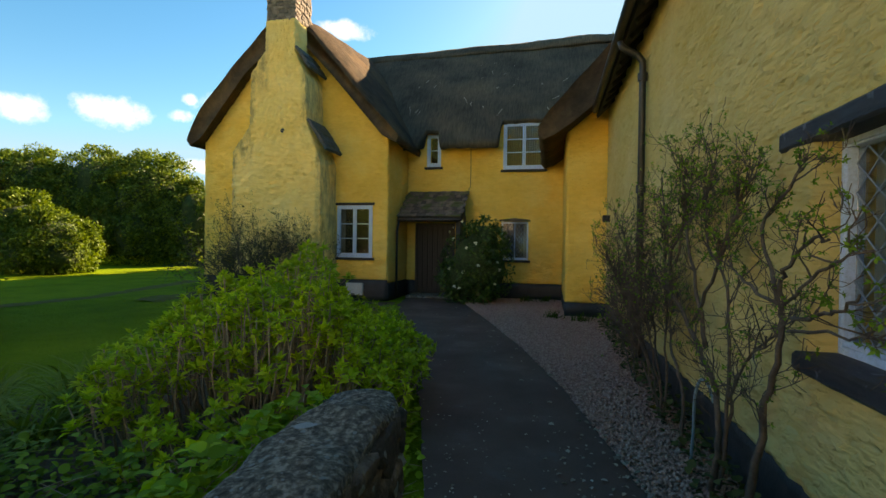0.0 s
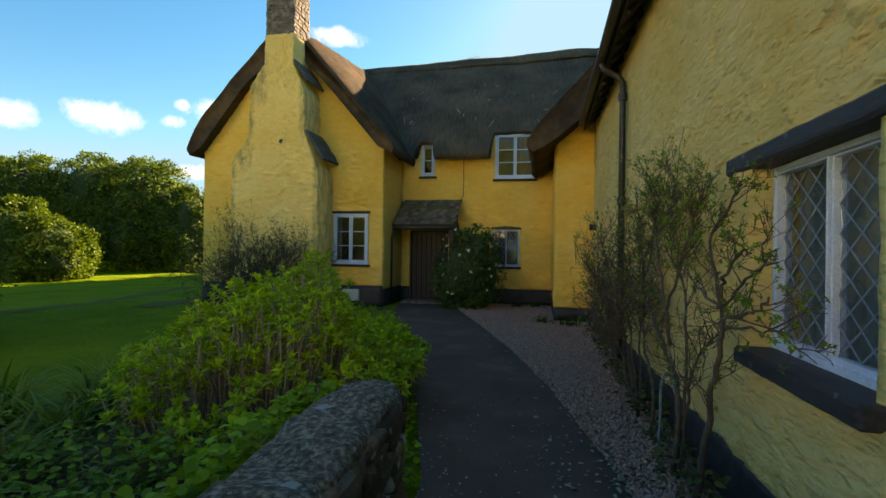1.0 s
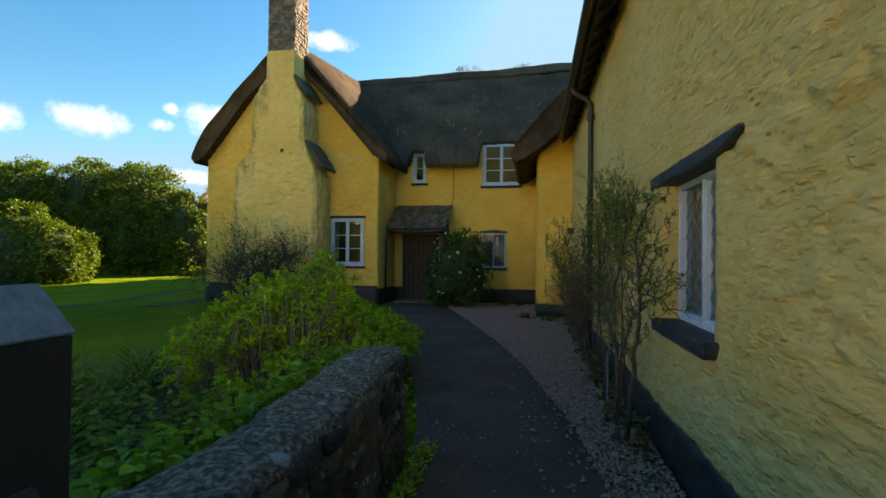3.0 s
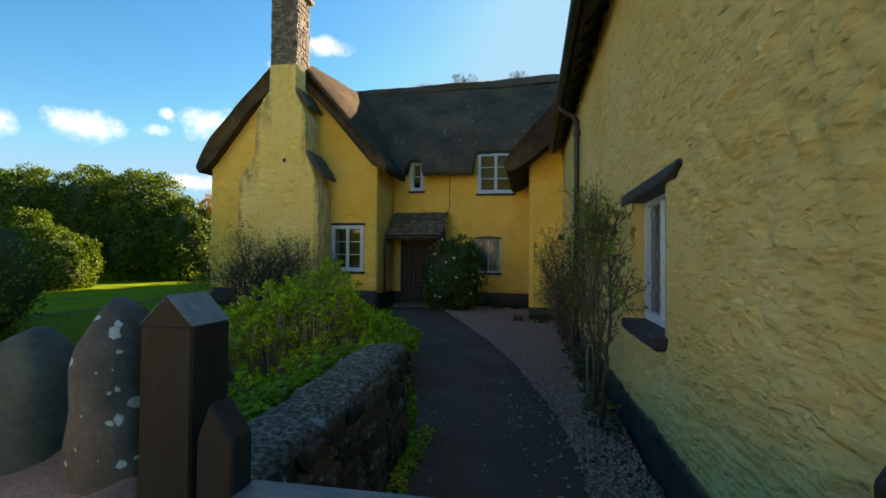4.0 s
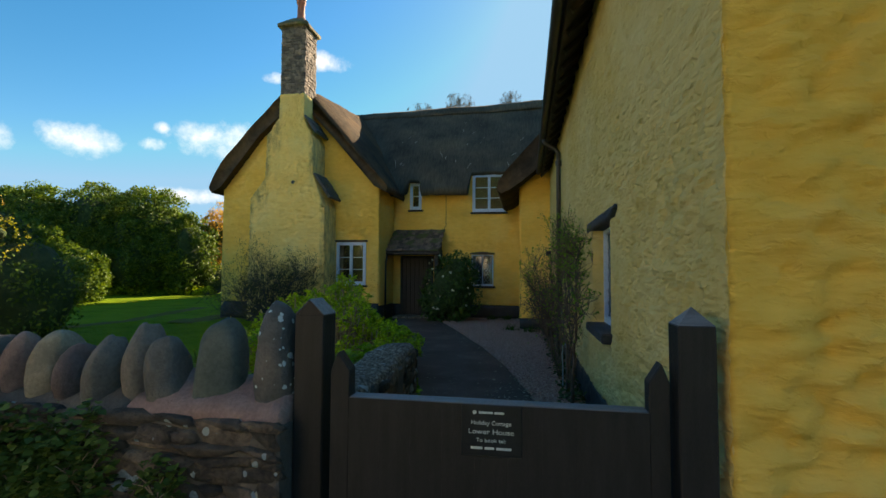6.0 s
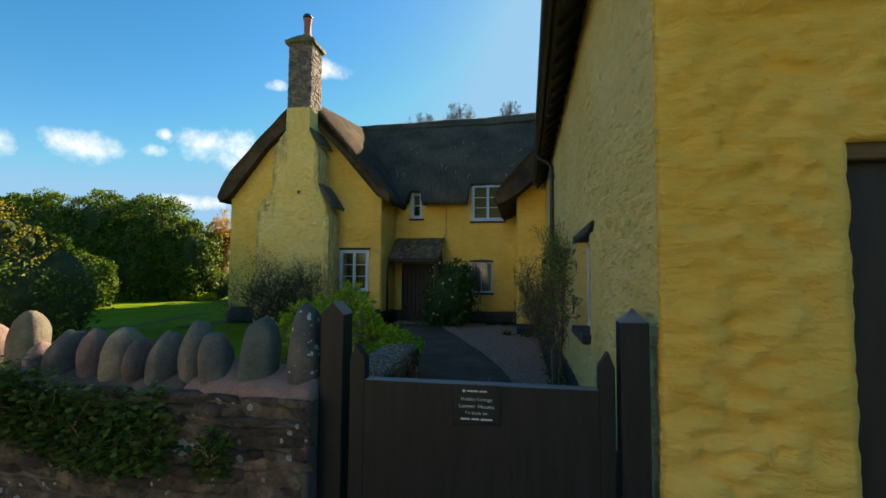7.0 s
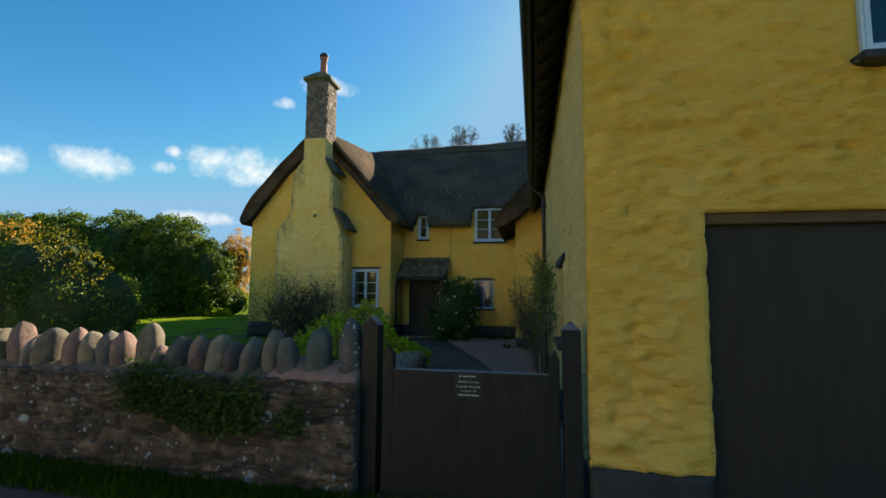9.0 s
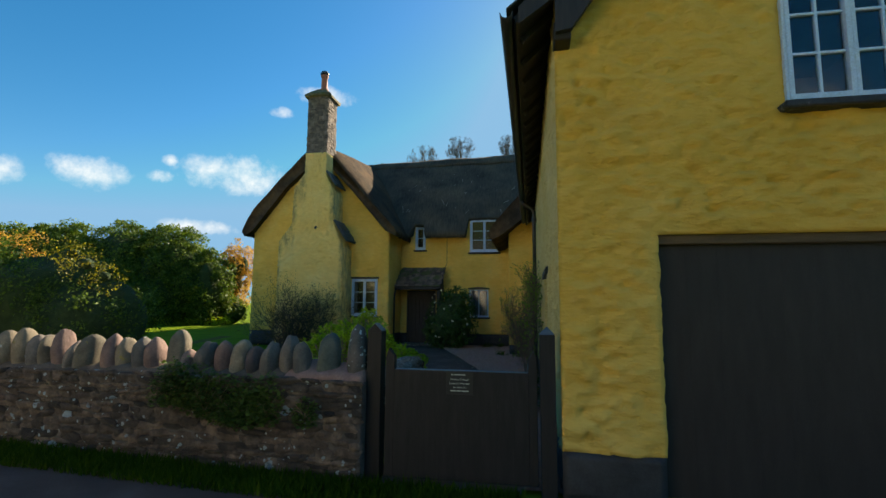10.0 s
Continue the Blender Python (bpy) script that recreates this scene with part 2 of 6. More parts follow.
def glass_material(name):
    def build(nt, n, l, p):
        p.inputs["Base Color"].default_value = (0.75, 0.8, 0.8, 1)
        p.inputs["Roughness"].default_value = 0.03
        p.inputs["IOR"].default_value = 1.5
        p.inputs["Transmission Weight"].default_value = 1.0
        v = coords(n, l)
        l.new(bump_node(n, l, noise_node(n, l, v, 5.0, 2.0), 0.15, 0.01), p.inputs["Normal"])
    return material(name, build)


YELLOW = limewash("ochre_limewash", dirt=0.35, relief=1.15)
FADED = limewash("faded_limewash", ((0.60, 0.43, 0.135), (0.65, 0.49, 0.19), (0.69, 0.55, 0.26)), 0.14, relief=1.15)
OCHRE = limewash("deep_ochre_limewash", ((0.60, 0.37, 0.06), (0.68, 0.435, 0.09), (0.73, 0.50, 0.135)), 0.3, relief=0.7)
STREAKED = limewash("streaked_limewash", ((0.92, 0.60, 0.16), (0.95, 0.68, 0.23), (0.95, 0.74, 0.31)), 0.25, ((-7.66, -7.56, 1.4, 3.7), (-5.33, -5.16, .8, 3.7), (-7.62, -7.1, 3.6, 4.2), (-5.72, -5.56, 4.4, 5.3), (-7.2, -7.05, 4.6, 5.6), (-7.1, -6.7, 5.4, 6.0)), 1.2)
TAR = surface("black_tar_paint", [(0.3, (0.018, 0.018, 0.02)), (0.7, (0.04, 0.04, 0.044))], 5, rough=0.6, bump=0.4)
THATCH_X = thatch_material("thatch_front", (3.2, 0.35, 0.35), ((0.052, 0.049, 0.040), (0.095, 0.085, 0.066), (0.15, 0.122, 0.082)))
THATCH_Y = thatch_material("thatch_side", (0.35, 3.2, 0.35), ((0.045, 0.035, 0.027), (0.092, 0.062, 0.039), (0.17, 0.10, 0.048)))
# white paint with the blue of the skylight mixed into its base colour
WHITE = surface("skylit_white_paint", [(0.3, (0.47, 0.61, 0.80)), (0.7, (0.56, 0.70, 0.88))], 9, rough=0.45, bump=0.08, fine=80, depth=0.003)
GLASS = glass_material("window_glass")
# lead lightened and blued: its pale reflection is painted into the colour
LEAD = surface("sky_glint_lead", [(0.3, (0.20, 0.26, 0.33)), (0.7, (0.30, 0.39, 0.48))], 20, rough=0.5, metal=0.3, bump=0.1)
DARKWOOD = surface("dark_stained_timber", [(0.3, (0.012, 0.0105, 0.0095)), (0.7, (0.03, 0.025, 0.022))], 3, (12, 12, 1), rough=0.6, bump=0.3)
LINTEL = surface("black_painted_oak", [(0.3, (0.016, 0.018, 0.024)), (0.7, (0.05, 0.052, 0.06))], 3, (10, 1.2, 10), rough=0.55, bump=0.6, spots=((0.14, 0.15, 0.175), 14.0, 0.64, 0.06))
DOORWOOD = surface("brown_door_timber", [(0.3, (0.013, 0.0115, 0.011)), (0.7, (0.025, 0.022, 0.0205))], 3, (10, 10, 1), rough=0.6, bump=0.3)
GATEWOOD = surface("charcoal_gate_paint", [(0.3, (0.018, 0.0165, 0.016)), (0.7, (0.028, 0.0255, 0.025))], 3, (9, 9, 1), rough=0.5, bump=0.2, depth=0.004, spec=0.2)
# worn paint on upward faces, paled and blued to paint in the sky's sheen
GATETOP = surface("worn_sky_sheen_paint", [(0.3, (0.075, 0.078, 0.088)), (0.7, (0.16, 0.165, 0.185))], 6, (1, 8, 8), rough=0.45, bump=0.2, depth=0.004)
HEADWOOD = surface("bare_brown_timber", [(0.3, (0.07, 0.045, 0.02)), (0.7, (0.13, 0.085, 0.04))], 3, (1, 9, 9), rough=0.7, bump=0.3)
GARAGE = surface("charcoal_garage_paint", [(0.3, (0.029, 0.0245, 0.0225)), (0.7, (0.043, 0.036, 0.033))], 2, (5, 5, 1), rough=0.5, bump=0.1, depth=0.004, spec=0.2)
IRON = surface("black_cast_iron", [(0.3, (0.015, 0.015, 0.017)), (0.7, (0.04, 0.038, 0.036))], 8, rough=0.45, bump=0.2)
ASPHALT = surface("worn_asphalt", [(0.3, (0.088, 0.054, 0.043)), (0.55, (0.125, 0.080, 0.064)), (0.75, (0.18, 0.12, 0.096))], 1.3, rough=0.9, fine=140, bump=0.5, depth=0.006, spec=0.12,
                  spots=((0.10, 0.095, 0.085), 2.6, 0.62, 0.2))
TRODDEN = surface("trodden_turf", [(0.35, (0.13, 0.13, 0.02)), (0.55, (0.16, 0.125, 0.045)), (0.75, (0.15, 0.21, 0.015))], 4, rough=0.95, bump=0.9, depth=0.02, spec=0.05)
SOIL = surface("garden_soil", [(0.3, (0.10, 0.062, 0.04)), (0.7, (0.2, 0.13, 0.09))], 5, rough=0.95, bump=0.9, depth=0.03, spec=0.05)
STONE = surface("rubble_stone", [(0.25, (0.045, 0.032, 0.024)), (0.5, (0.11, 0.08, 0.058)), (0.75, (0.24, 0.175, 0.128))], 9, rough=0.9, bump=1.0, depth=0.018, each=0.6,
                lichen=(((0.34, 0.40, 0.42), 8.0, 0.45, 0.26), ((0.34, 0.38, 0.37), 22.0, 0.48, 0.24)))
LICHEN = ((0.52, 0.60, 0.60), 17.0, 0.45, 0.3), ((0.50, 0.57, 0.56), 40.0, 0.5, 0.45), ((0.46, 0.50, 0.48), 12.0, 0.4, 0.05)
COPEDOT = surface("lichen_spotted_stone", [(0.25, (0.052, 0.048, 0.044)), (0.5, (0.115, 0.104, 0.094)), (0.75, (0.20, 0.165, 0.145))], 5, rough=0.85, fine=60, bump=0.6, depth=0.012, each=0.4, lichen=LICHEN[:2])
COPE = surface("grey_coping_stone", [(0.25, (0.066, 0.058, 0.050)), (0.5, (0.14, 0.122, 0.105)), (0.75, (0.24, 0.196, 0.168))], 5, rough=0.85, fine=60, bump=0.6, depth=0.012, each=0.4, lichen=LICHEN[2:])
COPEPINK = surface("pink_coping_stone", [(0.25, (0.085, 0.055, 0.046)), (0.5, (0.17, 0.11, 0.094)), (0.75, (0.25, 0.168, 0.142))], 5, rough=0.85, fine=60, bump=0.6, depth=0.012, each=0.35, lichen=LICHEN[2:])
COPEBUFF = surface("buff_coping_stone", [(0.25, (0.085, 0.07, 0.05)), (0.5, (0.175, 0.145, 0.102)), (0.75, (0.28, 0.232, 0.165))], 5, rough=0.85, fine=60, bump=0.6, depth=0.012, each=0.35, spots=((0.26, 0.20, 0.05), 6.0, 0.66, 0.06), lichen=LICHEN[2:])
COPEGREEN = surface("greenish_coping_stone", [(0.25, (0.05, 0.058, 0.046)), (0.5, (0.10, 0.112, 0.09)), (0.75, (0.15, 0.155, 0.13))], 5, rough=0.85, fine=60, bump=0.4, depth=0.012, each=0.2)
CHIMNEY = surface("chimney_stone", [(0.25, (0.09, 0.07, 0.055)), (0.5, (0.18, 0.145, 0.115)), (0.75, (0.30, 0.25, 0.21))], 5, rough=0.9, bump=0.6, each=0.4)
MORTAR = surface("lime_mortar", [(0.3, (0.075, 0.058, 0.046)), (0.7, (0.15, 0.12, 0.095))], 6, rough=0.95, bump=0.7)
PINKMORTAR = surface("pink_mortar", [(0.3, (0.19, 0.11, 0.09)), (0.7, (0.33, 0.2, 0.165))], 5, rough=0.95, bump=0.5)
WALLCAP = surface("lichened_mortar_cap", [(0.36, (0.062, 0.045, 0.030)), (0.5, (0.165, 0.128, 0.092)), (0.64, (0.42, 0.345, 0.265))], 38, rough=0.95, fine=110, bump=1.0, depth=0.012,
                  lichen=(((0.40, 0.43, 0.43), 9.0, 0.45, 0.14), ((0.30, 0.30, 0.27), 45.0, 0.5, 0.3)))
MOSSCAP = surface("mossy_stone_cap", [(0.3, (0.10, 0.085, 0.045)), (0.7, (0.24, 0.19, 0.09))], 9, rough=0.95, bump=0.8, depth=0.015, spots=((0.13, 0.12, 0.03), 5.0, 0.52, 0.15))
SLATE = surface("mossy_slate", [(0.3, (0.03, 0.032, 0.034)), (0.7, (0.085, 0.085, 0.08))], 6, rough=0.75, bump=0.5, each=0.3, spots=((0.055, 0.065, 0.025), 3.0, 0.55, 0.12))
OLDSLATE = surface("lichened_slate", [(0.3, (0.06, 0.056, 0.05)), (0.7, (0.16, 0.145, 0.125))], 9, rough=0.9, bump=0.8, depth=0.015, spots=((0.10, 0.10, 0.05), 5.0, 0.52, 0.12))
TILE = surface("mossy_clay_tile", [(0.3, (0.075, 0.056, 0.044)), (0.7, (0.21, 0.155, 0.12))], 6, rough=0.85, bump=0.5, each=0.5, spots=((0.085, 0.10, 0.025), 3.2, 0.5, 0.12))
TERRACOTTA = surface("terracotta", [(0.3, (0.33, 0.10, 0.06)), (0.7, (0.48, 0.17, 0.1))], 8, rough=0.7, bump=0.2)
PEBBLE = surface("red_gravel", [(0.25, (0.20, 0.105, 0.084)), (0.5, (0.48, 0.275, 0.22)), (0.75, (0.72, 0.50, 0.42))], 40, rough=0.85, fine=150, bump=0.3, spec=0.15)
GRAVELBED = surface("gravel_bed", [(0.3, (0.17, 0.103, 0.08)), (0.5, (0.36, 0.222, 0.174)), (0.7, (0.58, 0.385, 0.305))], 55, rough=0.9, fine=120, bump=0.9, depth=0.02, spec=0.1)
CURTAIN = surface("cream_curtain", [(0.3, (0.30, 0.26, 0.20)), (0.7, (0.45, 0.40, 0.33))], 5, (6, 6, 0.4), rough=0.9, bump=0.4)
# tan cloth that paints a warm sunlit reflection behind the panes
WARMPANE = surface("tan_reflection_cloth", [(0.3, (0.11, 0.078, 0.035)), (0.7, (0.18, 0.13, 0.065))], 6, (5, 5, 0.5), rough=0.95, bump=0.3)
NET = surface("grey_net_cloth", [(0.3, (0.20, 0.25, 0.25)), (0.7, (0.33, 0.38, 0.38))], 6, (5, 5, 0.5), rough=0.95, bump=0.3)
# indoor shade put into the colour of the unseen room linings
ROOMDARK = surface("near_black_room_shade", [(0.3, (0.035, 0.03, 0.025)), (0.7, (0.07, 0.06, 0.05))], 3, rough=0.9, bump=0.1)
BARK = surface("grey_brown_bark", [(0.3, (0.06, 0.045, 0.035)), (0.7, (0.16, 0.125, 0.1))], 20, rough=0.9, bump=0.6)
STEM = surface("tan_woody_stem", [(0.3, (0.24, 0.14, 0.08)), (0.7, (0.45, 0.31, 0.2))], 20, rough=0.8, bump=0.3)
ROSESTEM = surface("green_brown_stem", [(0.3, (0.065, 0.046, 0.034)), (0.7, (0.15, 0.11, 0.08))], 20, rough=0.8, bump=0.3)
METER = surface("grey_white_plastic", [(0.3, (0.5, 0.5, 0.48)), (0.7, (0.6, 0.6, 0.58))], 6, rough=0.5, bump=0.05)
SIGNBLACK = surface("black_sign_enamel", [(0.3, (0.012, 0.013, 0.014)), (0.7, (0.02, 0.021, 0.022))], 5, rough=0.3, bump=0.02)
SIGNTEXT = surface("pale_grey_lettering", [(0.3, (0.4760, 0.5180, 0.4900)), (0.7, (0.5460, 0.5810, 0.5600))], 5, rough=0.5, bump=0.02)
HYDRANGEA = leaf_material("fresh_green_leaf", (0.24, 0.36, 0.022), (0.60, 0.70, 0.06), 0.55, 0.48)
EUPHORBIA = leaf_material("yellow_green_leaf", (0.15, 0.21, 0.012), (0.40, 0.44, 0.03), 0.5, 0.35)
BEDLEAF = leaf_material("mid_green_bed_leaf", (0.07, 0.13, 0.012), (0.2, 0.3, 0.025), 0.55, 0.3)
IVY = leaf_material("bright_ground_leaf", (0.11, 0.21, 0.010), (0.29, 0.46, 0.025), 0.6, 0.35)
STRAP = leaf_material("strap_leaf", (0.085, 0.135, 0.015), (0.24, 0.29, 0.03), 0.6, 0.25, 0.2)
YEW = leaf_material("dark_yew_leaf", (0.055, 0.10, 0.018), (0.16, 0.235, 0.036), 0.6, 0.26, 0.12)
EVERGREEN = leaf_material("dark_evergreen_leaf", (0.06, 0.115, 0.017), (0.20, 0.28, 0.045), 0.55, 0.3, 0.2)
EVERLIGHT = leaf_material("light_evergreen_leaf", (0.045, 0.085, 0.010), (0.145, 0.205, 0.02), 0.6, 0.3, 0.08)
GOLD = leaf_material("golden_leaf", (0.12, 0.13, 0.012), (0.36, 0.31, 0.03), 0.5, 0.4, 0.3)
AUTUMN = leaf_material("orange_brown_leaf", (0.34, 0.19, 0.045), (0.6, 0.40, 0.12), 0.6, 0.5)
CAMELLIA = leaf_material("glossy_camellia_leaf", (0.03, 0.075, 0.012), (0.095, 0.18, 0.03), 0.45, 0.2, 0.35)
WALLIVY = leaf_material("dark_wall_leaf", (0.04, 0.075, 0.013), (0.13, 0.185, 0.03), 0.55, 0.2, 0.3)
ROSELEAF = leaf_material("small_rose_leaf", (0.09, 0.19, 0.02), (0.22, 0.40, 0.05), 0.5, 0.35)
TWIGLEAF = leaf_material("small_dull_leaf", (0.045, 0.06, 0.02), (0.12, 0.13, 0.045), 0.6, 0.2)
PETAL = leaf_material("white_petal", (0.7, 0.68, 0.6), (0.85, 0.84, 0.78), 0.6, 0.2)
BLADE = leaf_material("grass_blade", (0.028, 0.06, 0.004), (0.075, 0.12, 0.008), 0.7, 0.3, 0.04)
CORE = surface("shaded_foliage", [(0.3, (0.035, 0.06, 0.013)), (0.7, (0.065, 0.105, 0.022))], 4, rough=0.95, bump=0.9, depth=0.05)


def lawn_material():
    def build(nt, n, l, p):
        v = coords(n, l)
        col = ramp_node(n, [(0.3, (0.10, 0.165, 0.006)), (0.5, (0.155, 0.235, 0.010)), (0.72, (0.225, 0.295, 0.014))])
        l.new(noise_node(n, l, v, 0.7, 8.0, 0.65), col.inputs[0])
        fine = noise_node(n, l, v, 70.0, 4.0, 0.8)
        g = ramp_node(n, [(0.3, (0.5, 0.5, 0.5)), (0.7, (1.4, 1.35, 1.2))])
        l.new(fine, g.inputs[0])
        l.new(mix_node(n, l, 0.9, col.outputs[0], g.outputs[0], "MULTIPLY"), p.inputs["Base Color"])
        p.inputs["Roughness"].default_value, p.inputs["Specular IOR Level"].default_value = 0.9, 0.04
        l.new(bump_node(n, l, fine, 0.9, 0.03), p.inputs["Normal"])
    return material("lawn_grass", build)


LAWN = lawn_material()


# ---- building blocks ----
def thing(name, place, label, category, group="", kind=""):
    ob = new(name)
    ob.empty_display_size = 0.2
    ob.matrix_basis = Matrix.Translation(place)
    return tagged(ob, label, category, group, kind)


def rest(ob, parent):
    """Hang ob under parent, keeping ob's own matrix as its place in the world."""
    if parent is not None:
        chain = []
        p = parent
        while p is not None:
            chain.append(p)
            p = p.parent
        total = Matrix.Identity(4)
        for p in reversed(chain):
            total = total @ p.matrix_parent_inverse @ p.matrix_basis
        ob.parent = parent
        ob.matrix_parent_inverse = total.inverted()
    return ob


def to_mesh(name, bm):
    me = bpy.data.meshes.new(name)
    if isinstance(bm, bmesh.types.BMesh):
        bm.to_mesh(me)
        bm.free()
    else:
        me.from_pydata(*[[tuple(map(float, v)) for v in bm[0]], [], [tuple(map(int, f)) for f in bm[1]]])
    return me


def part(name, bm, mat, parent=None, label="", smooth=False, kind="", category=""):
    me = bm if isinstance(bm, bpy.types.Mesh) else to_mesh(name, bm)
    if mat is not None and not me.materials:
        me.materials.append(mat)
    if smooth:
        me.polygons.foreach_set("use_smooth", [True] * len(me.polygons))
    ob = new(name, me)
    rest(ob, parent)
    return tagged(ob, label, category, "", kind)


def box(x0, x1, y0, y1, z0, z1, bevel=0.0, bm=None, seg=1):
    own = bmesh.new()
    bmesh.ops.create_cube(own, size=1)
    for v in own.verts:
        v.co = Vector(((x0 + x1) / 2 + v.co.x * (x1 - x0), (y0 + y1) / 2 + v.co.y * (y1 - y0), (z0 + z1) / 2 + v.co.z * (z1 - z0)))
    if bevel:
        bmesh.ops.bevel(own, geom=own.edges[:], offset=bevel, segments=seg, affect="EDGES", profile=0.6)
    if bm is None:
        return own
    me = bpy.data.meshes.new("tmp")
    own.to_mesh(me)
    own.free()
    bm.from_mesh(me)
    bpy.data.meshes.remove(me)
    return bm


def prism(points, depth, axis="y", bevel=0.0):
    """A plate from outline points (a, z), extruded along an axis between depth[0] and depth[1]."""
    bm = bmesh.new()
    place = (lambda a, z, d: (a, d, z)) if axis == "y" else (lambda a, z, d: (d, a, z))
    front = [bm.verts.new(place(a, z, depth[0])) for a, z in points]
    back = [bm.verts.new(place(a, z, depth[1])) for a, z in points]
    bm.faces.new(front), bm.faces.new(back[::-1])
    for k in range(len(points)):
        j = (k + 1) % len(points)
        bm.faces.new((front[j], front[k], back[k], back[j]))
    bmesh.ops.recalc_face_normals(bm, faces=bm.faces)
    if bevel:
        bmesh.ops.bevel(bm, geom=bm.edges[:], offset=bevel, segments=1, affect="EDGES")
    return bm


def lathe(profile, sides=20, centre=(0, 0, 0)):
    bm = bmesh.new()
    rings = []
    for r, z in profile:
        rings.append([bm.verts.new((centre[0] + r * math.cos(a), centre[1] + r * math.sin(a), centre[2] + z)) for a in [2 * math.pi * k / sides for k in range(sides)]])
    for a, b in zip(rings, rings[1:]):
        for k in range(sides):
            bm.faces.new((a[k], a[(k + 1) % sides], b[(k + 1) % sides], b[k]))
    bm.faces.new(rings[0][::-1]), bm.faces.new(rings[-1])
    return bm


def tube(paths, sides=6):
    """Tubes along polylines of (point, radius); returns verts and faces."""
    verts, faces = [], []
    for path in paths:
        start = len(verts)
        for k, (p, r) in enumerate(path):
            p = Vector(p)
            d = (Vector(path[min(k + 1, len(path) - 1)][0]) - Vector(path[max(k - 1, 0)][0]))
            d = d.normalized() if d.length > 1e-9 else Vector((0, 0, 1))
            a = d.cross(Vector((0.31, 0.53, 0.79))).normalized()
            b = d.cross(a)
            for s in range(sides):
                t = 2 * math.pi * s / sides
                verts.append(p + (a * math.cos(t) + b * math.sin(t)) * r)
        for k in range(len(path) - 1):
            for s in range(sides):
                q = (s + 1) % sides
                faces.append((start + k * sides + s, start + k * sides + q, start + (k + 1) * sides + q, start + (k + 1) * sides + s))
        faces.append(tuple(start + s for s in range(sides))[::-1])
        faces.append(tuple(start + (len(path) - 1) * sides + s for s in range(sides)))
    return verts, faces


def steps(a, b, res, cuts=()):
    marks = sorted({a, b, *[c for c in cuts if a < c < b]})
    out = [a]
    for p, q in zip(marks, marks[1:]):
        k = max(1, round((q - p) / res))
        out += [p + (q - p) * i / k for i in range(1, k + 1)]
    return out


def lumps(u, v, seed):
    """Relief of limewashed rubble in metres: flat-lying stones under thick wash, hollows between them, and small pits."""
    w = noise.noise((u * 1.1, v * 1.3, seed + 50))
    a = noise.noise((u * 2.1, v * 5.2, seed))
    b = noise.noise((u * 5.0, v * 16.0, seed + 9))
    c = noise.noise((u * 0.7, v * 0.7, seed + 20))
    near, next_ = noise.voronoi((u * 4.0 + a * .5 + .35 * w, v * 11.5 + .5 * b + .5 * a, seed))[0][:2]
    stone = min(1.0, (next_ - near) * 2.6)
    pit = max(0.0, noise.noise((u * 9.0, v * 17.0, seed + 31)) - .38)
    rough = .75 + .5 * max(0.0, min(1.0, .5 + 1.2 * w))
    fine = noise.voronoi((u * 10.0 + b * .8, v * 19.0 + a * .8, seed + 3))[0][0]
    return c * .009 + a * .003 + (b * .010 + (stone - .6) * .015 + (.4 - fine) * .018) * rough - pit * .06


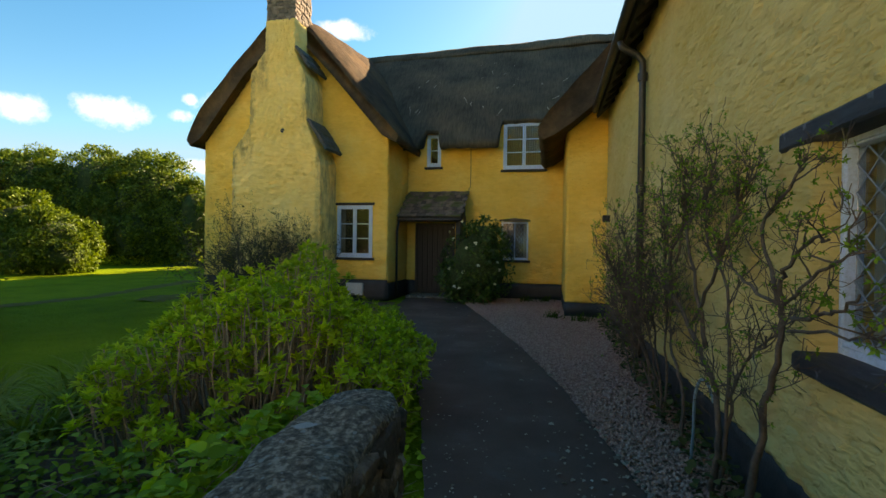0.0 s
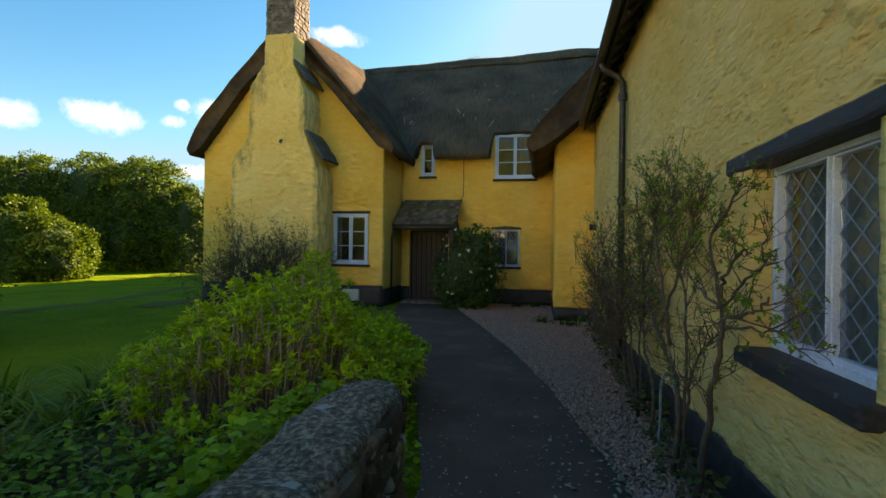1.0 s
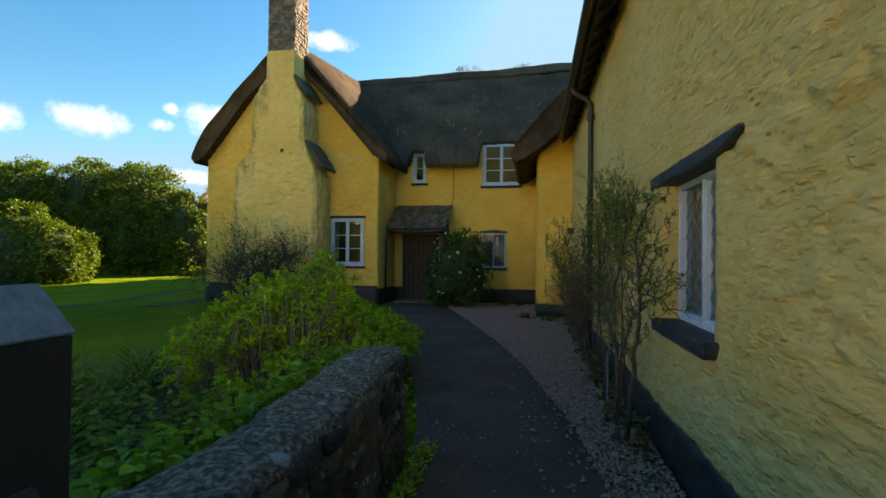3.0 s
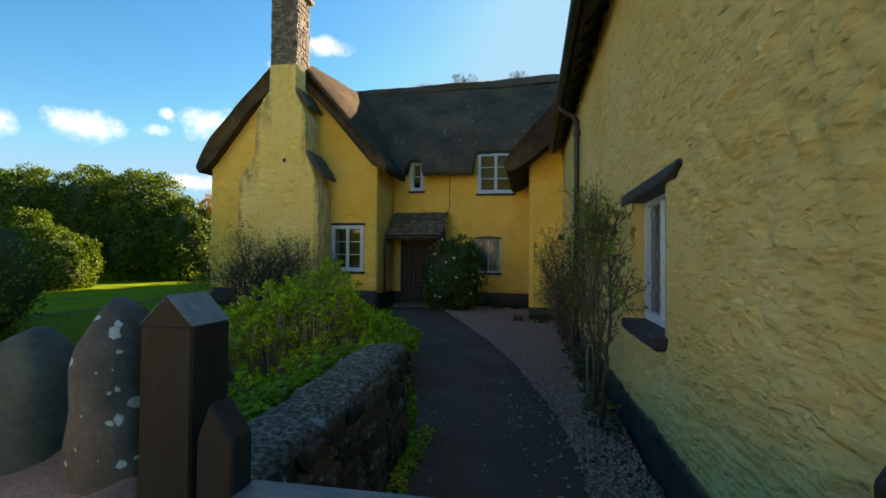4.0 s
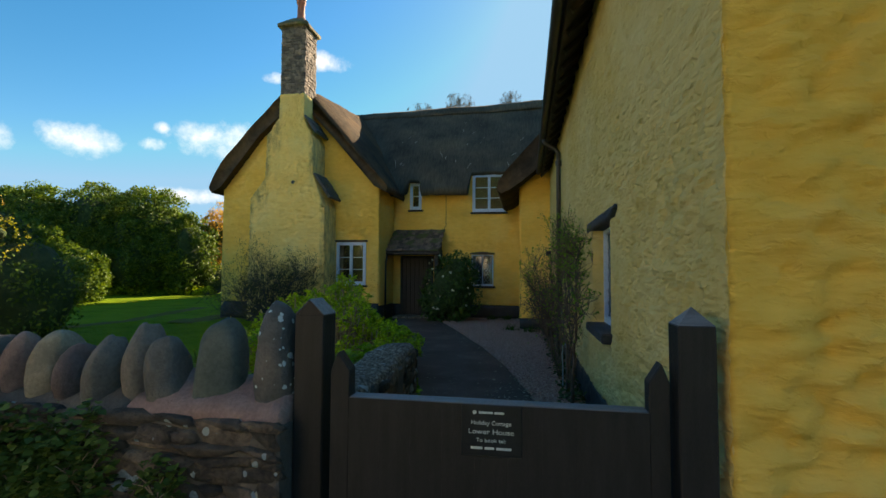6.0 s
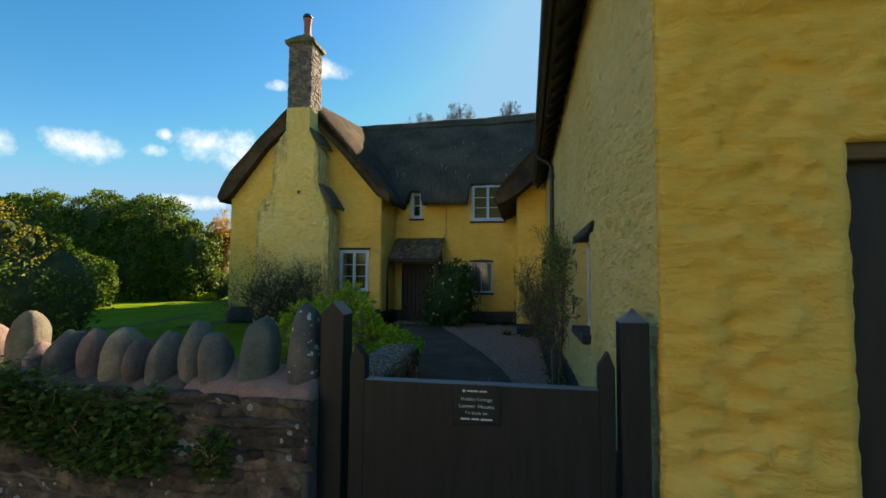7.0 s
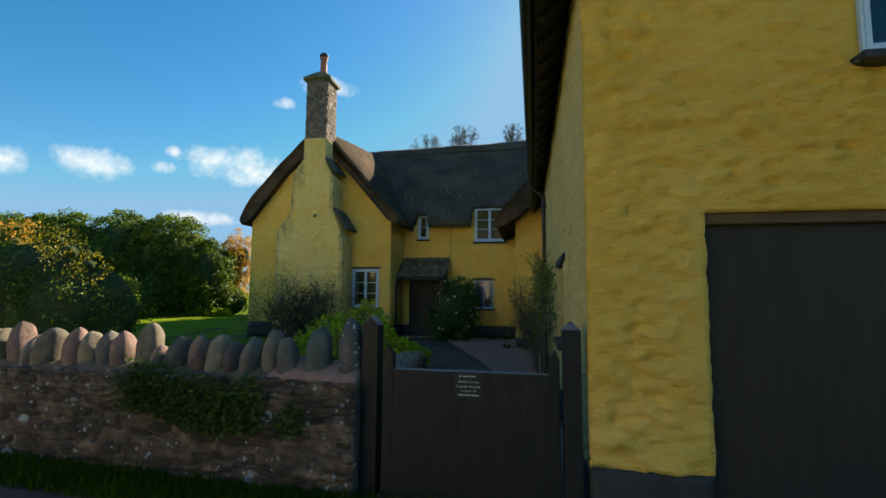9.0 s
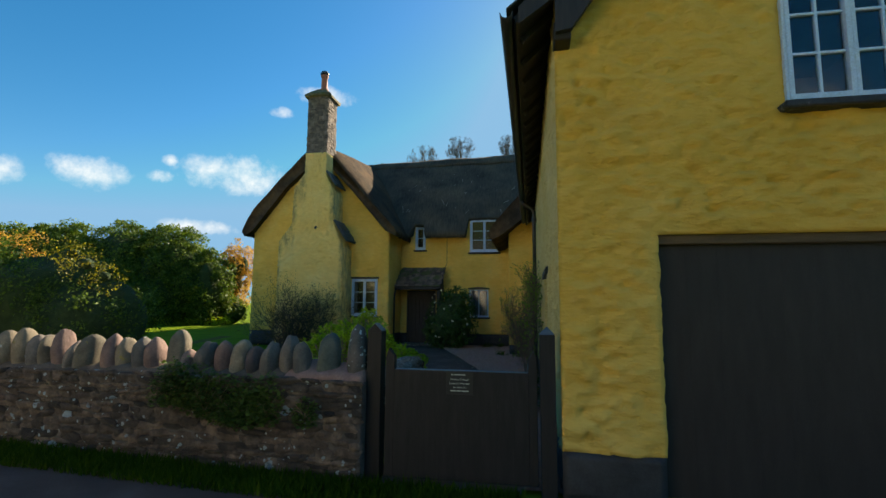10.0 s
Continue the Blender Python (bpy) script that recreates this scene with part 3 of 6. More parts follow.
def wall(name, parent, origin, along, out, u0, u1, z0, z1, mat, openings=(), thick=0.45, res=0.08, seed=1.0, amp=1.0, top=None, left=None, right=None, label="", mitre=False, worn=0.0):
    """A wall with thickness and real openings. along: unit vector of u; out: unit normal. top(u), left(z), right(z) trim a gable or taper."""
    o, a, n = Vector(origin), Vector(along), Vector(out)
    us = steps(u0, u1, res, [c for op in openings for c in op[:2]])
    zs = steps(z0, z1, res, [c for op in openings for c in op[2:4]])
    solid = lambda u, z: not any(p0 < u < p1 and q0 < z < q1 for p0, p1, q0, q1 in openings)

    def near(u, z):
        k = max(.5, min(1.0, (u - u0) / .14, (u1 - u) / .14)) if mitre else 1.0
        for p0, p1, q0, q1 in openings:
            d = max(p0 - u, u - p1, q0 - z, z - q1, 0.0)
            k = min(k, d / 0.10)
        return k

    def place(u, z, d):
        if top:
            z = min(z, top(u))
        uu = u
        if left:
            f = (u - u0) / (u1 - u0)
            uu = left(z) + (right(z) - left(z)) * f
        return o + a * uu + Vector((0, 0, z)) + n * d

    verts, faces, index = [], [], {}
    flip = a.cross(Vector((0, 0, 1))).dot(n) < 0

    def vert(i, j, back):
        key = (i, j, back)
        if key not in index:
            u, z = us[i], zs[j]
            d = -thick if back else amp * (0.012 + lumps(u, z, seed)) * near(u, z)
            for p0, p1, q0, q1 in openings if worn else ():
                if q0 - .001 < z < q1 + .001 and min(abs(u - p0), abs(u - p1)) < 1e-6:
                    u += (1 if abs(u - p0) < 1e-6 else -1) * worn * (.9 + noise.noise((z * 7.0, u, seed)) + .6 * noise.noise((z * 17.0, u, seed)))
            index[key] = len(verts)
            verts.append(place(min(max(u, u0 + thick), u1 - thick) if back and mitre else u, z, d))
        return index[key]

    cells = {(i, j) for i in range(len(us) - 1) for j in range(len(zs) - 1) if solid((us[i] + us[i + 1]) / 2, (zs[j] + zs[j + 1]) / 2) and not (top and zs[j] >= max(top(us[i]), top(us[i + 1])))}
    for i, j in sorted(cells):
        q = (vert(i, j, 0), vert(i + 1, j, 0), vert(i + 1, j + 1, 0), vert(i, j + 1, 0))
        faces.append(q[::-1] if flip else q)
        for (di, dj), (s, e) in (((0, -1), ((i, j), (i + 1, j))), ((1, 0), ((i + 1, j), (i + 1, j + 1))), ((0, 1), ((i + 1, j + 1), (i, j + 1))), ((-1, 0), ((i, j + 1), (i, j)))):
            if (i + di, j + dj) not in cells:
                r = (vert(*s, 0), vert(*s, 1), vert(*e, 1), vert(*e, 0))
                faces.append(r[::-1] if flip else r)
    ob = part(name, (verts, faces), mat, parent, label, smooth=True)
    ob.data.update()
    return ob


def window(parent, name, centre, out, wide, high, lights=2, rows=3, cols=1, sill=True, leaded=False, curtain=True, label="", sill_mat=None, reach=0.05, drape=0.13, net=None, slender=False):
    """A painted timber casement in the plane through centre with outward normal out (axis aligned). centre: middle of the frame's bottom edge."""
    n = Vector(out)
    a = Vector((0, 0, 1)).cross(n)          # to the right, seen from outside
    c = Vector(centre)

    def bar(bm, u0, u1, z0, z1, d0, d1, bevel=0.004):
        p, q = c + a * u0 + n * d0, c + a * u1 + n * d1
        return box(min(p.x, q.x), max(p.x, q.x), min(p.y, q.y), max(p.y, q.y), c.z + z0, c.z + z1, bevel, bm)

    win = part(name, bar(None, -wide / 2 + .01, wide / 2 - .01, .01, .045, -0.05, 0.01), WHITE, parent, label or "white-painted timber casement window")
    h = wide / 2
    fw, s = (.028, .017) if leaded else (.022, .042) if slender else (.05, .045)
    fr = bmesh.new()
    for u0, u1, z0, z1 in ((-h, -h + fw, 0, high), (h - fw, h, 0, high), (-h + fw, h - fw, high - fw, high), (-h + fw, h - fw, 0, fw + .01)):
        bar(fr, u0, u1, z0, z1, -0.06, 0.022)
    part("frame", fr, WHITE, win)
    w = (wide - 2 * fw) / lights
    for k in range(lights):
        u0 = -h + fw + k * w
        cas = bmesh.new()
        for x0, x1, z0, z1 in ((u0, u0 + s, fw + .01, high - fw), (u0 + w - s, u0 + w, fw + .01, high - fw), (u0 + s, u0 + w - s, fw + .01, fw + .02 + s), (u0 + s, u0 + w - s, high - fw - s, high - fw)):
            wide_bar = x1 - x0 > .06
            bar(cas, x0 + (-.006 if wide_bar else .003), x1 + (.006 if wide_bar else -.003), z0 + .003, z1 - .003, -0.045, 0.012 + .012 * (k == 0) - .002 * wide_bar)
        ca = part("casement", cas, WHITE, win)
        gx0, gx1, gz0, gz1 = u0 + s, u0 + w - s, fw + .02 + s, high - fw - s
        if leaded:
            part("pane", bar(None, gx0, gx1, gz0, gz1, -0.022, -0.018, 0), GLASS, ca).visible_shadow = False
            le = bmesh.new()
            dx, dz = (gx1 - gx0) / 3.0, (gz1 - gz0) / 6.5
            for sgn in (1, -1):
                for i in range(-12, 14):
                    line = []
                    b0 = gx0 + i * dx
                    for z in (gz0, gz1):
                        line.append((b0 + sgn * (z - gz0) * dx / dz, z))
                    (xa, za), (xb, zb) = line
                    ts = sorted([t for t in ((gx0 - xa) / (xb - xa), (gx1 - xa) / (xb - xa))])
                    t0, t1 = max(0, ts[0]), min(1, ts[1])
                    if t1 - t0 < 0.01:
                        continue
                    p = c + a * (xa + (xb - xa) * t0) + Vector((0, 0, za + (zb - za) * t0)) + n * (-0.0155 - .001 * (sgn > 0))
                    q = c + a * (xa + (xb - xa) * t1) + Vector((0, 0, za + (zb - za) * t1)) + n * (-0.0155 - .001 * (sgn > 0))
                    d = (q - p).normalized()
                    side = d.cross(n) * 0.0032
                    vs = [le.verts.new(v) for v in (p - side, p + side, q + side, q - side)]
                    vs2 = [le.verts.new(v.co + n * 0.004) for v in vs]
                    le.faces.new(vs2)
                    for m in range(4):
                        le.faces.new((vs[m], vs[(m + 1) % 4], vs2[(m + 1) % 4], vs2[m]))
            bmesh.ops.recalc_face_normals(le, faces=le.faces)
            part("lead_lattice", le, LEAD, ca, "diamond lead lattice with a pale blue reflection in its colour")
        else:
            pw, ph = (gx1 - gx0) / cols, (gz1 - gz0) / rows
            for i in range(cols):
                for j in range(rows):
                    part("pane", bar(None, gx0 + i * pw, gx0 + (i + 1) * pw, gz0 + j * ph, gz0 + (j + 1) * ph, -0.022, -0.018, 0), GLASS, ca).visible_shadow = False
            for i in range(1, cols):
                part("glazing_bar", bar(None, gx0 + i * pw - .011, gx0 + i * pw + .011, gz0, gz1, -0.036, 0.004, .003), WHITE, ca)
            for j in range(1, rows):
                part("glazing_bar", bar(None, gx0, gx1, gz0 + j * ph - .011, gz0 + j * ph + .011, -0.034, 0.003, .003), WHITE, ca)
    if sill:
        part("sill", bar(None, -h - .06, h + .06, -0.06, 0.0, -0.06, reach + .03, 0.012), sill_mat or DARKWOOD, win, "dark painted window sill")
    if net:
        vs, fs = [], []
        for i in range(61):
            for z in (0.03, high - .03):
                vs.append(c + a * (-h + .05 + i / 60 * (wide - .1)) + Vector((0, 0, z)) + n * (-0.085 + .009 * math.sin(i * 1.7)))
        for i in range(60):
            fs.append((2 * i, 2 * i + 2, 2 * i + 3, 2 * i + 1))
        part("net_curtain", (vs, fs), net, win, "thin gathered net or reflection-toned cloth behind the panes", smooth=True)
    if curtain:
        for sg in (-1, 1):
            vs, fs = [], []
            k = 16
            for i in range(k + 1):
                u = sg * (h - .04) - sg * i / k * wide * drape
                d = -0.14 + 0.018 * math.sin(i * 2.4)
                for z in (0.02, high - .02):
                    vs.append(c + a * u + Vector((0, 0, z)) + n * d)
            for i in range(k):
                fs.append((2 * i, 2 * i + 2, 2 * i + 3, 2 * i + 1))
            cu = part("curtain", (vs, fs), CURTAIN, win, "cream gathered curtain", smooth=True)
            sol = cu.modifiers.new("thick", "SOLIDIFY")
            sol.thickness = 0.006
    return win


# ---- leaves and stems ----
def leaf_cloud(points, ways, ups, sizes, slim=0.5, fold=0.12, curl=0.15, cheap=False):
    """Leaves as small folded blades: base at each point, growing along its way. Returns verts and faces."""
    P, W, U = np.asarray(points, float), np.asarray(ways, float), np.asarray(ups, float)
    W = W / np.maximum(np.linalg.norm(W, axis=1, keepdims=True), 1e-6)
    R = np.cross(W, U)
    R = R / np.maximum(np.linalg.norm(R, axis=1, keepdims=True), 1e-6)
    N = np.cross(R, W)
    S = np.asarray(sizes, float)[:, None]
    shape = [(0, 0, 0), (-slim / 2, .45, fold), (0, 1, -curl), (slim / 2, .45, fold)] if cheap else [(0, 0, 0), (-slim / 2, .42, fold), (0, .5, 0), (slim / 2, .42, fold), (0, 1, -curl)]
    quads = [(0, 3, 2, 1)] if cheap else [(0, 2, 1), (0, 3, 2), (1, 2, 4), (2, 3, 4)]
    if slim >= 0.6 and not cheap:
        h = slim / 2
        shape = [(0, 0, 0), (-h * .8, .2, fold * .6), (-h, .52, fold), (-h * .62, .82, fold * .3), (0, 1, -curl), (h * .62, .82, fold * .3), (h, .52, fold), (h * .8, .2, fold * .6), (0, .5, 0)]
        quads = [(8, k + 1, k) for k in range(7)] + [(8, 0, 7)]
    k = len(shape)
    V = np.stack([P + S * (R * x + W * y + N * z) for x, y, z in shape], 1).reshape(-1, 3)
    F = (np.arange(len(P))[:, None, None] * k + np.array(quads)[None]).reshape(-1, len(quads[0]))
    return V, F


def fast_mesh(name, V, F):
    me = bpy.data.meshes.new(name)
    m = F.shape[1]
    me.vertices.add(len(V)), me.loops.add(F.size), me.polygons.add(len(F))
    me.vertices.foreach_set("co", np.ascontiguousarray(V, dtype=np.float32).ravel())
    me.loops.foreach_set("vertex_index", np.ascontiguousarray(F, dtype=np.int32).ravel())
    me.polygons.foreach_set("loop_start", np.arange(0, F.size, m, dtype=np.int32))
    me.update(calc_edges=True)
    return me


def foliage(name, parent, mat, points, ways, ups, sizes, slim=0.5, cheap=False, label="", kind="", fold=0.12, curl=0.15):
    V, F = leaf_cloud(points, ways, ups, sizes, slim, fold, curl, cheap)
    return part(name, fast_mesh(name, V, F), mat, parent, label, kind=kind)


def unit_random(rng, k):
    v = rng.normal(size=(k, 3))
    return v / np.linalg.norm(v, axis=1, keepdims=True)


def bush(name, place, lobes, count, size, mats, label, category="bush", seed=1, core=0.8, trunk=0.0, spread=0.1, group="", slim=0.55, ragged=0.16, tuft=0.24):
    """An evergreen mass: lobed crown of many small leaves over a dark core, with a trunk. lobes: (x, y, z, rx, ry, rz) from place."""
    rng = np.random.default_rng(seed)
    top = thing(name, place, label, category, group)
    L = np.array(lobes, float)
    vol = (L[:, 3] * L[:, 4] + L[:, 3] * L[:, 5] + L[:, 4] * L[:, 5])
    cbm = bmesh.new()
    for k, (x, y, z, rx, ry, rz) in enumerate(lobes):
        m = Matrix.Translation((place[0] + x, place[1] + y, place[2] + z)) @ Matrix.Diagonal((rx * core * .93, ry * core * .93, rz * core * .93, 1))
        bmesh.ops.create_icosphere(cbm, subdivisions=3, radius=1, matrix=m)
    for v in cbm.verts:
        d = noise.noise(v.co * 0.9) * 0.25 + noise.noise(v.co * 2.3) * 0.12
        v.co += Vector((d, -d, d)) * min(1.0, L[0, 3] * .4)
        v.co.z = max(v.co.z, place[2] + 0.02)
    crown = part("crown", cbm, CORE, top, "leafy crown", smooth=True)
    pts, outs = [], []
    for k, (x, y, z, rx, ry, rz) in enumerate(lobes):
        kk = int(count * vol[k] / vol.sum() * 1.25)
        m = max(10, int(5.5 / tuft ** 2))
        d = unit_random(rng, m)
        c = d * (rx, ry, rz)
        bump = np.array([noise.noise(Vector(q) * (1.6 / max(rx, .5)) + Vector((k * 7.1, 0, 0))) for q in c]) * ragged * 1.6
        c = c * (1 - tuft * .62 + bump + rng.normal(0, spread * .3, m))[:, None]
        tr = tuft * (rx * ry * rz) ** (1 / 3) * rng.uniform(.65, 1.35, m)
        pick = rng.integers(0, m, kk)
        q = d[pick] * .75 + unit_random(rng, kk) + (0, 0, .25)
        q /= np.linalg.norm(q, axis=1, keepdims=True)
        p = c[pick] + q * (tr[pick] * (1 - .5 * rng.random(kk) ** 2 + rng.normal(0, spread * .3, kk)))[:, None] + (x, y, z)
        inside = np.zeros(kk, bool)
        for j, e in enumerate(lobes):
            if j != k:
                inside |= ((((p - e[:3]) / np.array(e[3:])) ** 2).sum(1) < 0.6)
        keep = (~inside) & (p[:, 2] > 0.03)
        pts.append(p[keep]), outs.append(q[keep])
    pts, outs = np.concatenate(pts) + np.array(place), np.concatenate(outs)
    ways = outs * 0.55 + unit_random(rng, len(pts)) * 0.8 + (0, 0, -0.1)
    ups = outs + unit_random(rng, len(pts)) * 0.32 + (0, 0, 0.3)
    sizes = size * rng.uniform(0.6, 1.35, len(pts))
    pick = rng.random(len(pts))
    for k, (mat, lo, hi) in enumerate(mats):
        s = (pick >= lo) & (pick < hi)
        foliage("leaves", crown, mat, pts[s], ways[s], ups[s], sizes[s], slim, cheap=True)
    if trunk:
        paths = []
        for k, q in enumerate(lobes):
            e = Vector(place) + Vector(q[:3])
            b = Vector(place)
            paths.append([(b + Vector((rng.normal(0, .05), rng.normal(0, .05), 0)), trunk), (b.lerp(e, .5) + Vector((rng.normal(0, .15), rng.normal(0, .15), 0)), trunk * .6), (e, trunk * .25)])
        part("trunk", tube(paths, 7), BARK, top, smooth=True)
    return top


def branching(rng, base, way, length, radius, levels, kids, wander=0.25, lift=0.1, shrink=0.62, spread=0.7):
    """A stem with side shoots: returns tube paths and tips (point, way)."""
    paths, tips = [], []

    def grow(p, d, ln, r, lv):
        k = 4
        path = [(p.copy(), r)]
        joints = []
        for i in range(k):
            d = (d + Vector(rng.normal(0, wander, 3)) * 0.5 + Vector((0, 0, lift))).normalized()
            p = p + d * ln / k
            path.append((p.copy(), r * (1 - 0.6 * (i + 1) / k)))
            joints.append((p.copy(), d.copy(), r * (1 - 0.55 * (i + 1) / k)))
        paths.append(path)
        tips.append((p.copy(), d.copy(), lv))
        if lv > 0:
            for _ in range(kids):
                q, e, s = joints[int(rng.integers(1 if lv > 1 else 0, k))]
                nd = (e + Vector(rng.normal(0, spread, 3))).normalized()
                grow(q, nd, ln * shrink * rng.uniform(.7, 1.2), s * 0.75, lv - 1)

    grow(Vector(base), Vector(way).normalized(), length, radius, levels)
    return paths, tips


# ---- ground ----
def path_left(y):
    return float(np.interp(y, [-1.0, 1.4, 2.3, 3.6, 5.8, 8.0, 10.3, 12.5], [-0.42, -0.46, -0.62, -1.0, -1.78, -2.6, -3.4, -3.75]))


def path_right(y):
    return float(np.interp(y, [-1.0, 0.0, 1.9, 2.8, 4.55, 6.25, 8.5, 10.8, 12.5], [0.9, 0.82, 0.71, 0.58, 0.2, -0.28, -1.05, -1.88, -2.2]))


def road_height(x):
    return 0.03 * max(0.0, -x - 0.6) if x > -14 else 0.4


def make_ground():
    bm = bmesh.new()
    xs = sorted({*np.round(np.arange(-40, 24.1, 1.0), 3), -1500, -400, -120, -70, 60, 120, 400, 1500})
    ys = sorted({*np.round(np.arange(-24, 60.1, 1.0), 3), -1500, -400, -120, -60, 100, 200, 500, 1500, -1.12, -0.9})
    grid = [[bm.verts.new((x, y, (road_height(x) if y < -1.0 else 0.0) - 0.012 + 0.02 * noise.noise((x * .35, y * .35, 3)) * (abs(x) < 60) * (y > -1))) for x in xs] for y in ys]
    for j in range(len(ys) - 1):
        for i in range(len(xs) - 1):
            bm.faces.new((grid[j][i], grid[j][i + 1], grid[j + 1][i + 1], grid[j + 1][i]))
    part("ground", bm, LAWN, None, "mown green lawn and verge", kind="structure", category="lawn", smooth=True)


def strip(name, ys, left, right, mat, z, label, category, across=6, rough=0.006, seed=0.0):
    bm = bmesh.new()
    rows = []
    for y in ys:
        a, b = left(y), right(y)
        row = []
        for k in range(across + 1):
            e = 0.03 * noise.noise((y * 2.3, k * 3.1, seed)) if k in (0, across) else 0
            x = a + (b - a) * k / across + e
            zz = z + rough * noise.noise((x * 2.0, y * 2.0, seed + 5)) - (0.012 if k in (0, across) else 0)
            row.append(bm.verts.new((x, y, zz)))
        rows.append(row)
    for r, s in zip(rows, rows[1:]):
        for k in range(across):
            bm.faces.new((r[k], r[k + 1], s[k + 1], s[k]))
    return part(name, bm, mat, None, label, kind="structure", category=category, smooth=True)


make_ground()
strip("path", list(np.arange(-1.1, 12.45, 0.12)), path_left, path_right, ASPHALT, 0.022, "worn dark asphalt garden path with pale leaf litter", "path", 10)
strip("gravel_border", list(np.arange(-1.0, 12.45, 0.15)), lambda y: path_right(y) - 0.03, lambda y: 1.22 if y < 9.5 else 0.4, GRAVELBED, 0.014, "pinkish gravel border between path and wall", "gravel", 8, 0.015, 2.0)
strip("flower_bed", list(np.arange(-0.95, 10.8, 0.2)), lambda y: float(np.interp(y, [-1, 4, 6, 8, 11], [-4.2, -4.2, -3.6, -4.0, -8.9])), lambda y: path_left(y) - 0.12, SOIL, 0.012, "bare brown soil of the flower bed", "soil", 8, 0.05, 7.0)
strip("soil_strip", list(np.arange(3.0, 14.6, 0.3)), lambda y: float(np.interp(y, [3, 7, 9.3, 12, 14.6], [-13.6, -11.5, -11.25, -12.1, -12.8])), lambda y: float(np.interp(y, [3, 7, 9.3, 12, 14.6], [-13.0, -11.0, -10.75, -11.5, -12.1])), TRODDEN, 0.004, "narrow trodden soil track across the lawn", "soil", 4, 0.02, 4.0)
strip("soil_bed", list(np.arange(9.0, 11.6, 0.2)), lambda y: -9.9 + 0.35 * abs(y - 10.2), lambda y: -8.7, TRODDEN, 0.012, "dug soil bed at the foot of the gable", "soil", 6, 0.06, 6.0)


def make_road():
    bm = bmesh.new()
    xs, ys = np.arange(-30, 20.1, 0.5), [-1.62, -1.7, -1.9, -2.4, -3.2, -4.2, -5.4, -6.6, -6.9]
    grid = []
    for y in ys:
        grid.append([bm.verts.new((x, y + (0.06 * noise.noise((x * 1.3, 1, 1)) if y > -1.65 else 0) + (0.22 if x < -2 else 0.22 * max(0, -x) / 2) * (y > -1.65), road_height(x) + (0.012 if y in (ys[0], ys[-1]) else 0.02))) for x in xs])
    for j in range(len(ys) - 1):
        for i in range(len(xs) - 1):
            bm.faces.new((grid[j][i], grid[j + 1][i], grid[j + 1][i + 1], grid[j][i + 1]))
    bmesh.ops.recalc_face_normals(bm, faces=bm.faces)
    part("road", bm, ASPHALT, None, "dark asphalt village lane", kind="structure", category="road", smooth=True)


make_road()
# added behind the view: a pale sunlit wall that throws warm light back
facing = thing("unseen_bounce_house", (-16.0, -13.2, 0), "unseen cream-rendered block added across the lane to bounce sunlight", "house")
CREAM = surface("cream_render", [(0.3, (0.74, 0.66, 0.52)), (0.7, (0.84, 0.77, 0.64))], 2, rough=0.85, bump=0.3)
part("wall", box(-30.0, -3.0, -13.5, -13.1, 0.0, 5.6, .02), CREAM, facing)
part("roof", prism([(-12.9, 5.3), (-12.9, 5.4), (-15.5, 7.6), (-18.0, 5.4), (-18.0, 5.3)], (-30.3, -2.7), "x"), SLATE, facing)

# ---- the old cottage: gabled wing, main range and a stepped-out bay ----
GABLE, BREAST, FRONT, SIDE = 10.87, 10.03, 12.46, -3.87
cottage = thing("cottage", (-4.0, 12.0, 0), "ochre limewashed thatched cottage with tarred plinth", "house")
X, Y, Z = Vector((1, 0, 0)), Vector((0, 1, 0)), Vector((0, 0, 1))


def gable_top(x):
    return min(4.2 + 1.2 * (x + 9.07), 4.15 + 1.2 * (SIDE - x)) - 0.12


W1 = (-5.21, -4.27, 1.06, 2.36)
wall("gable_wall", cottage, (0, GABLE, 0), X, -Y, -9.07, SIDE, 0.52, 7.2, YELLOW, [W1], 0.35, 0.045, 3.0, 1.7, gable_top, mitre=True)
wall("plinth", cottage, (0, GABLE, 0), X, -Y, -9.08, SIDE + .01, 0.0, 0.52, TAR, (), 0.35, 0.12, 3.0, mitre=True)
wall("side_wall", cottage, (SIDE, 0, 0), Y, X, GABLE, FRONT, 0.45, 4.35, YELLOW, (), 0.35, 0.05, 8.0, 1.6, mitre=True)
wall("plinth", cottage, (SIDE, 0, 0), Y, X, GABLE, FRONT, 0.0, 0.45, TAR, (), 0.35, 0.12, 8.0, mitre=True)
W2, W3, W4, DOOR = (-1.22, -0.14, 3.42, 4.66), (-1.25, -0.54, 1.03, 2.04), (-3.31, -2.92, 3.53, 4.42), (-3.62, -2.5, 0.0, 2.0)
wall("front_wall", cottage, (0, FRONT, 0), X, -Y, SIDE, 0.5, 0.42, 4.72, YELLOW, [W2, W3, W4, (DOOR[0], DOOR[1], 0.42, 2.0)], 0.5, 0.05, 11.0, 1.5)
wall("plinth", cottage, (0, FRONT, 0), X, -Y, DOOR[1], 0.5, 0.0, 0.42, TAR, (), 0.5, 0.12, 11.0)
wall("plinth", cottage, (0, FRONT, 0), X, -Y, SIDE, DOOR[0], 0.0, 0.42, TAR, (), 0.5, 0.12, 11.0)
wall("bay_wall", cottage, (0, 9.55, 0), X, -Y, 0.34, 1.3, 0.3, 4.4, YELLOW, (), 0.35, 0.05, 15.0, 1.5, lambda x: 3.75 + 0.75 * (x - 0.34), mitre=True)
wall("plinth", cottage, (0, 9.55, 0), X, -Y, 0.335, 1.3, 0.0, 0.3, TAR, (), 0.5, 0.12, 15.0)
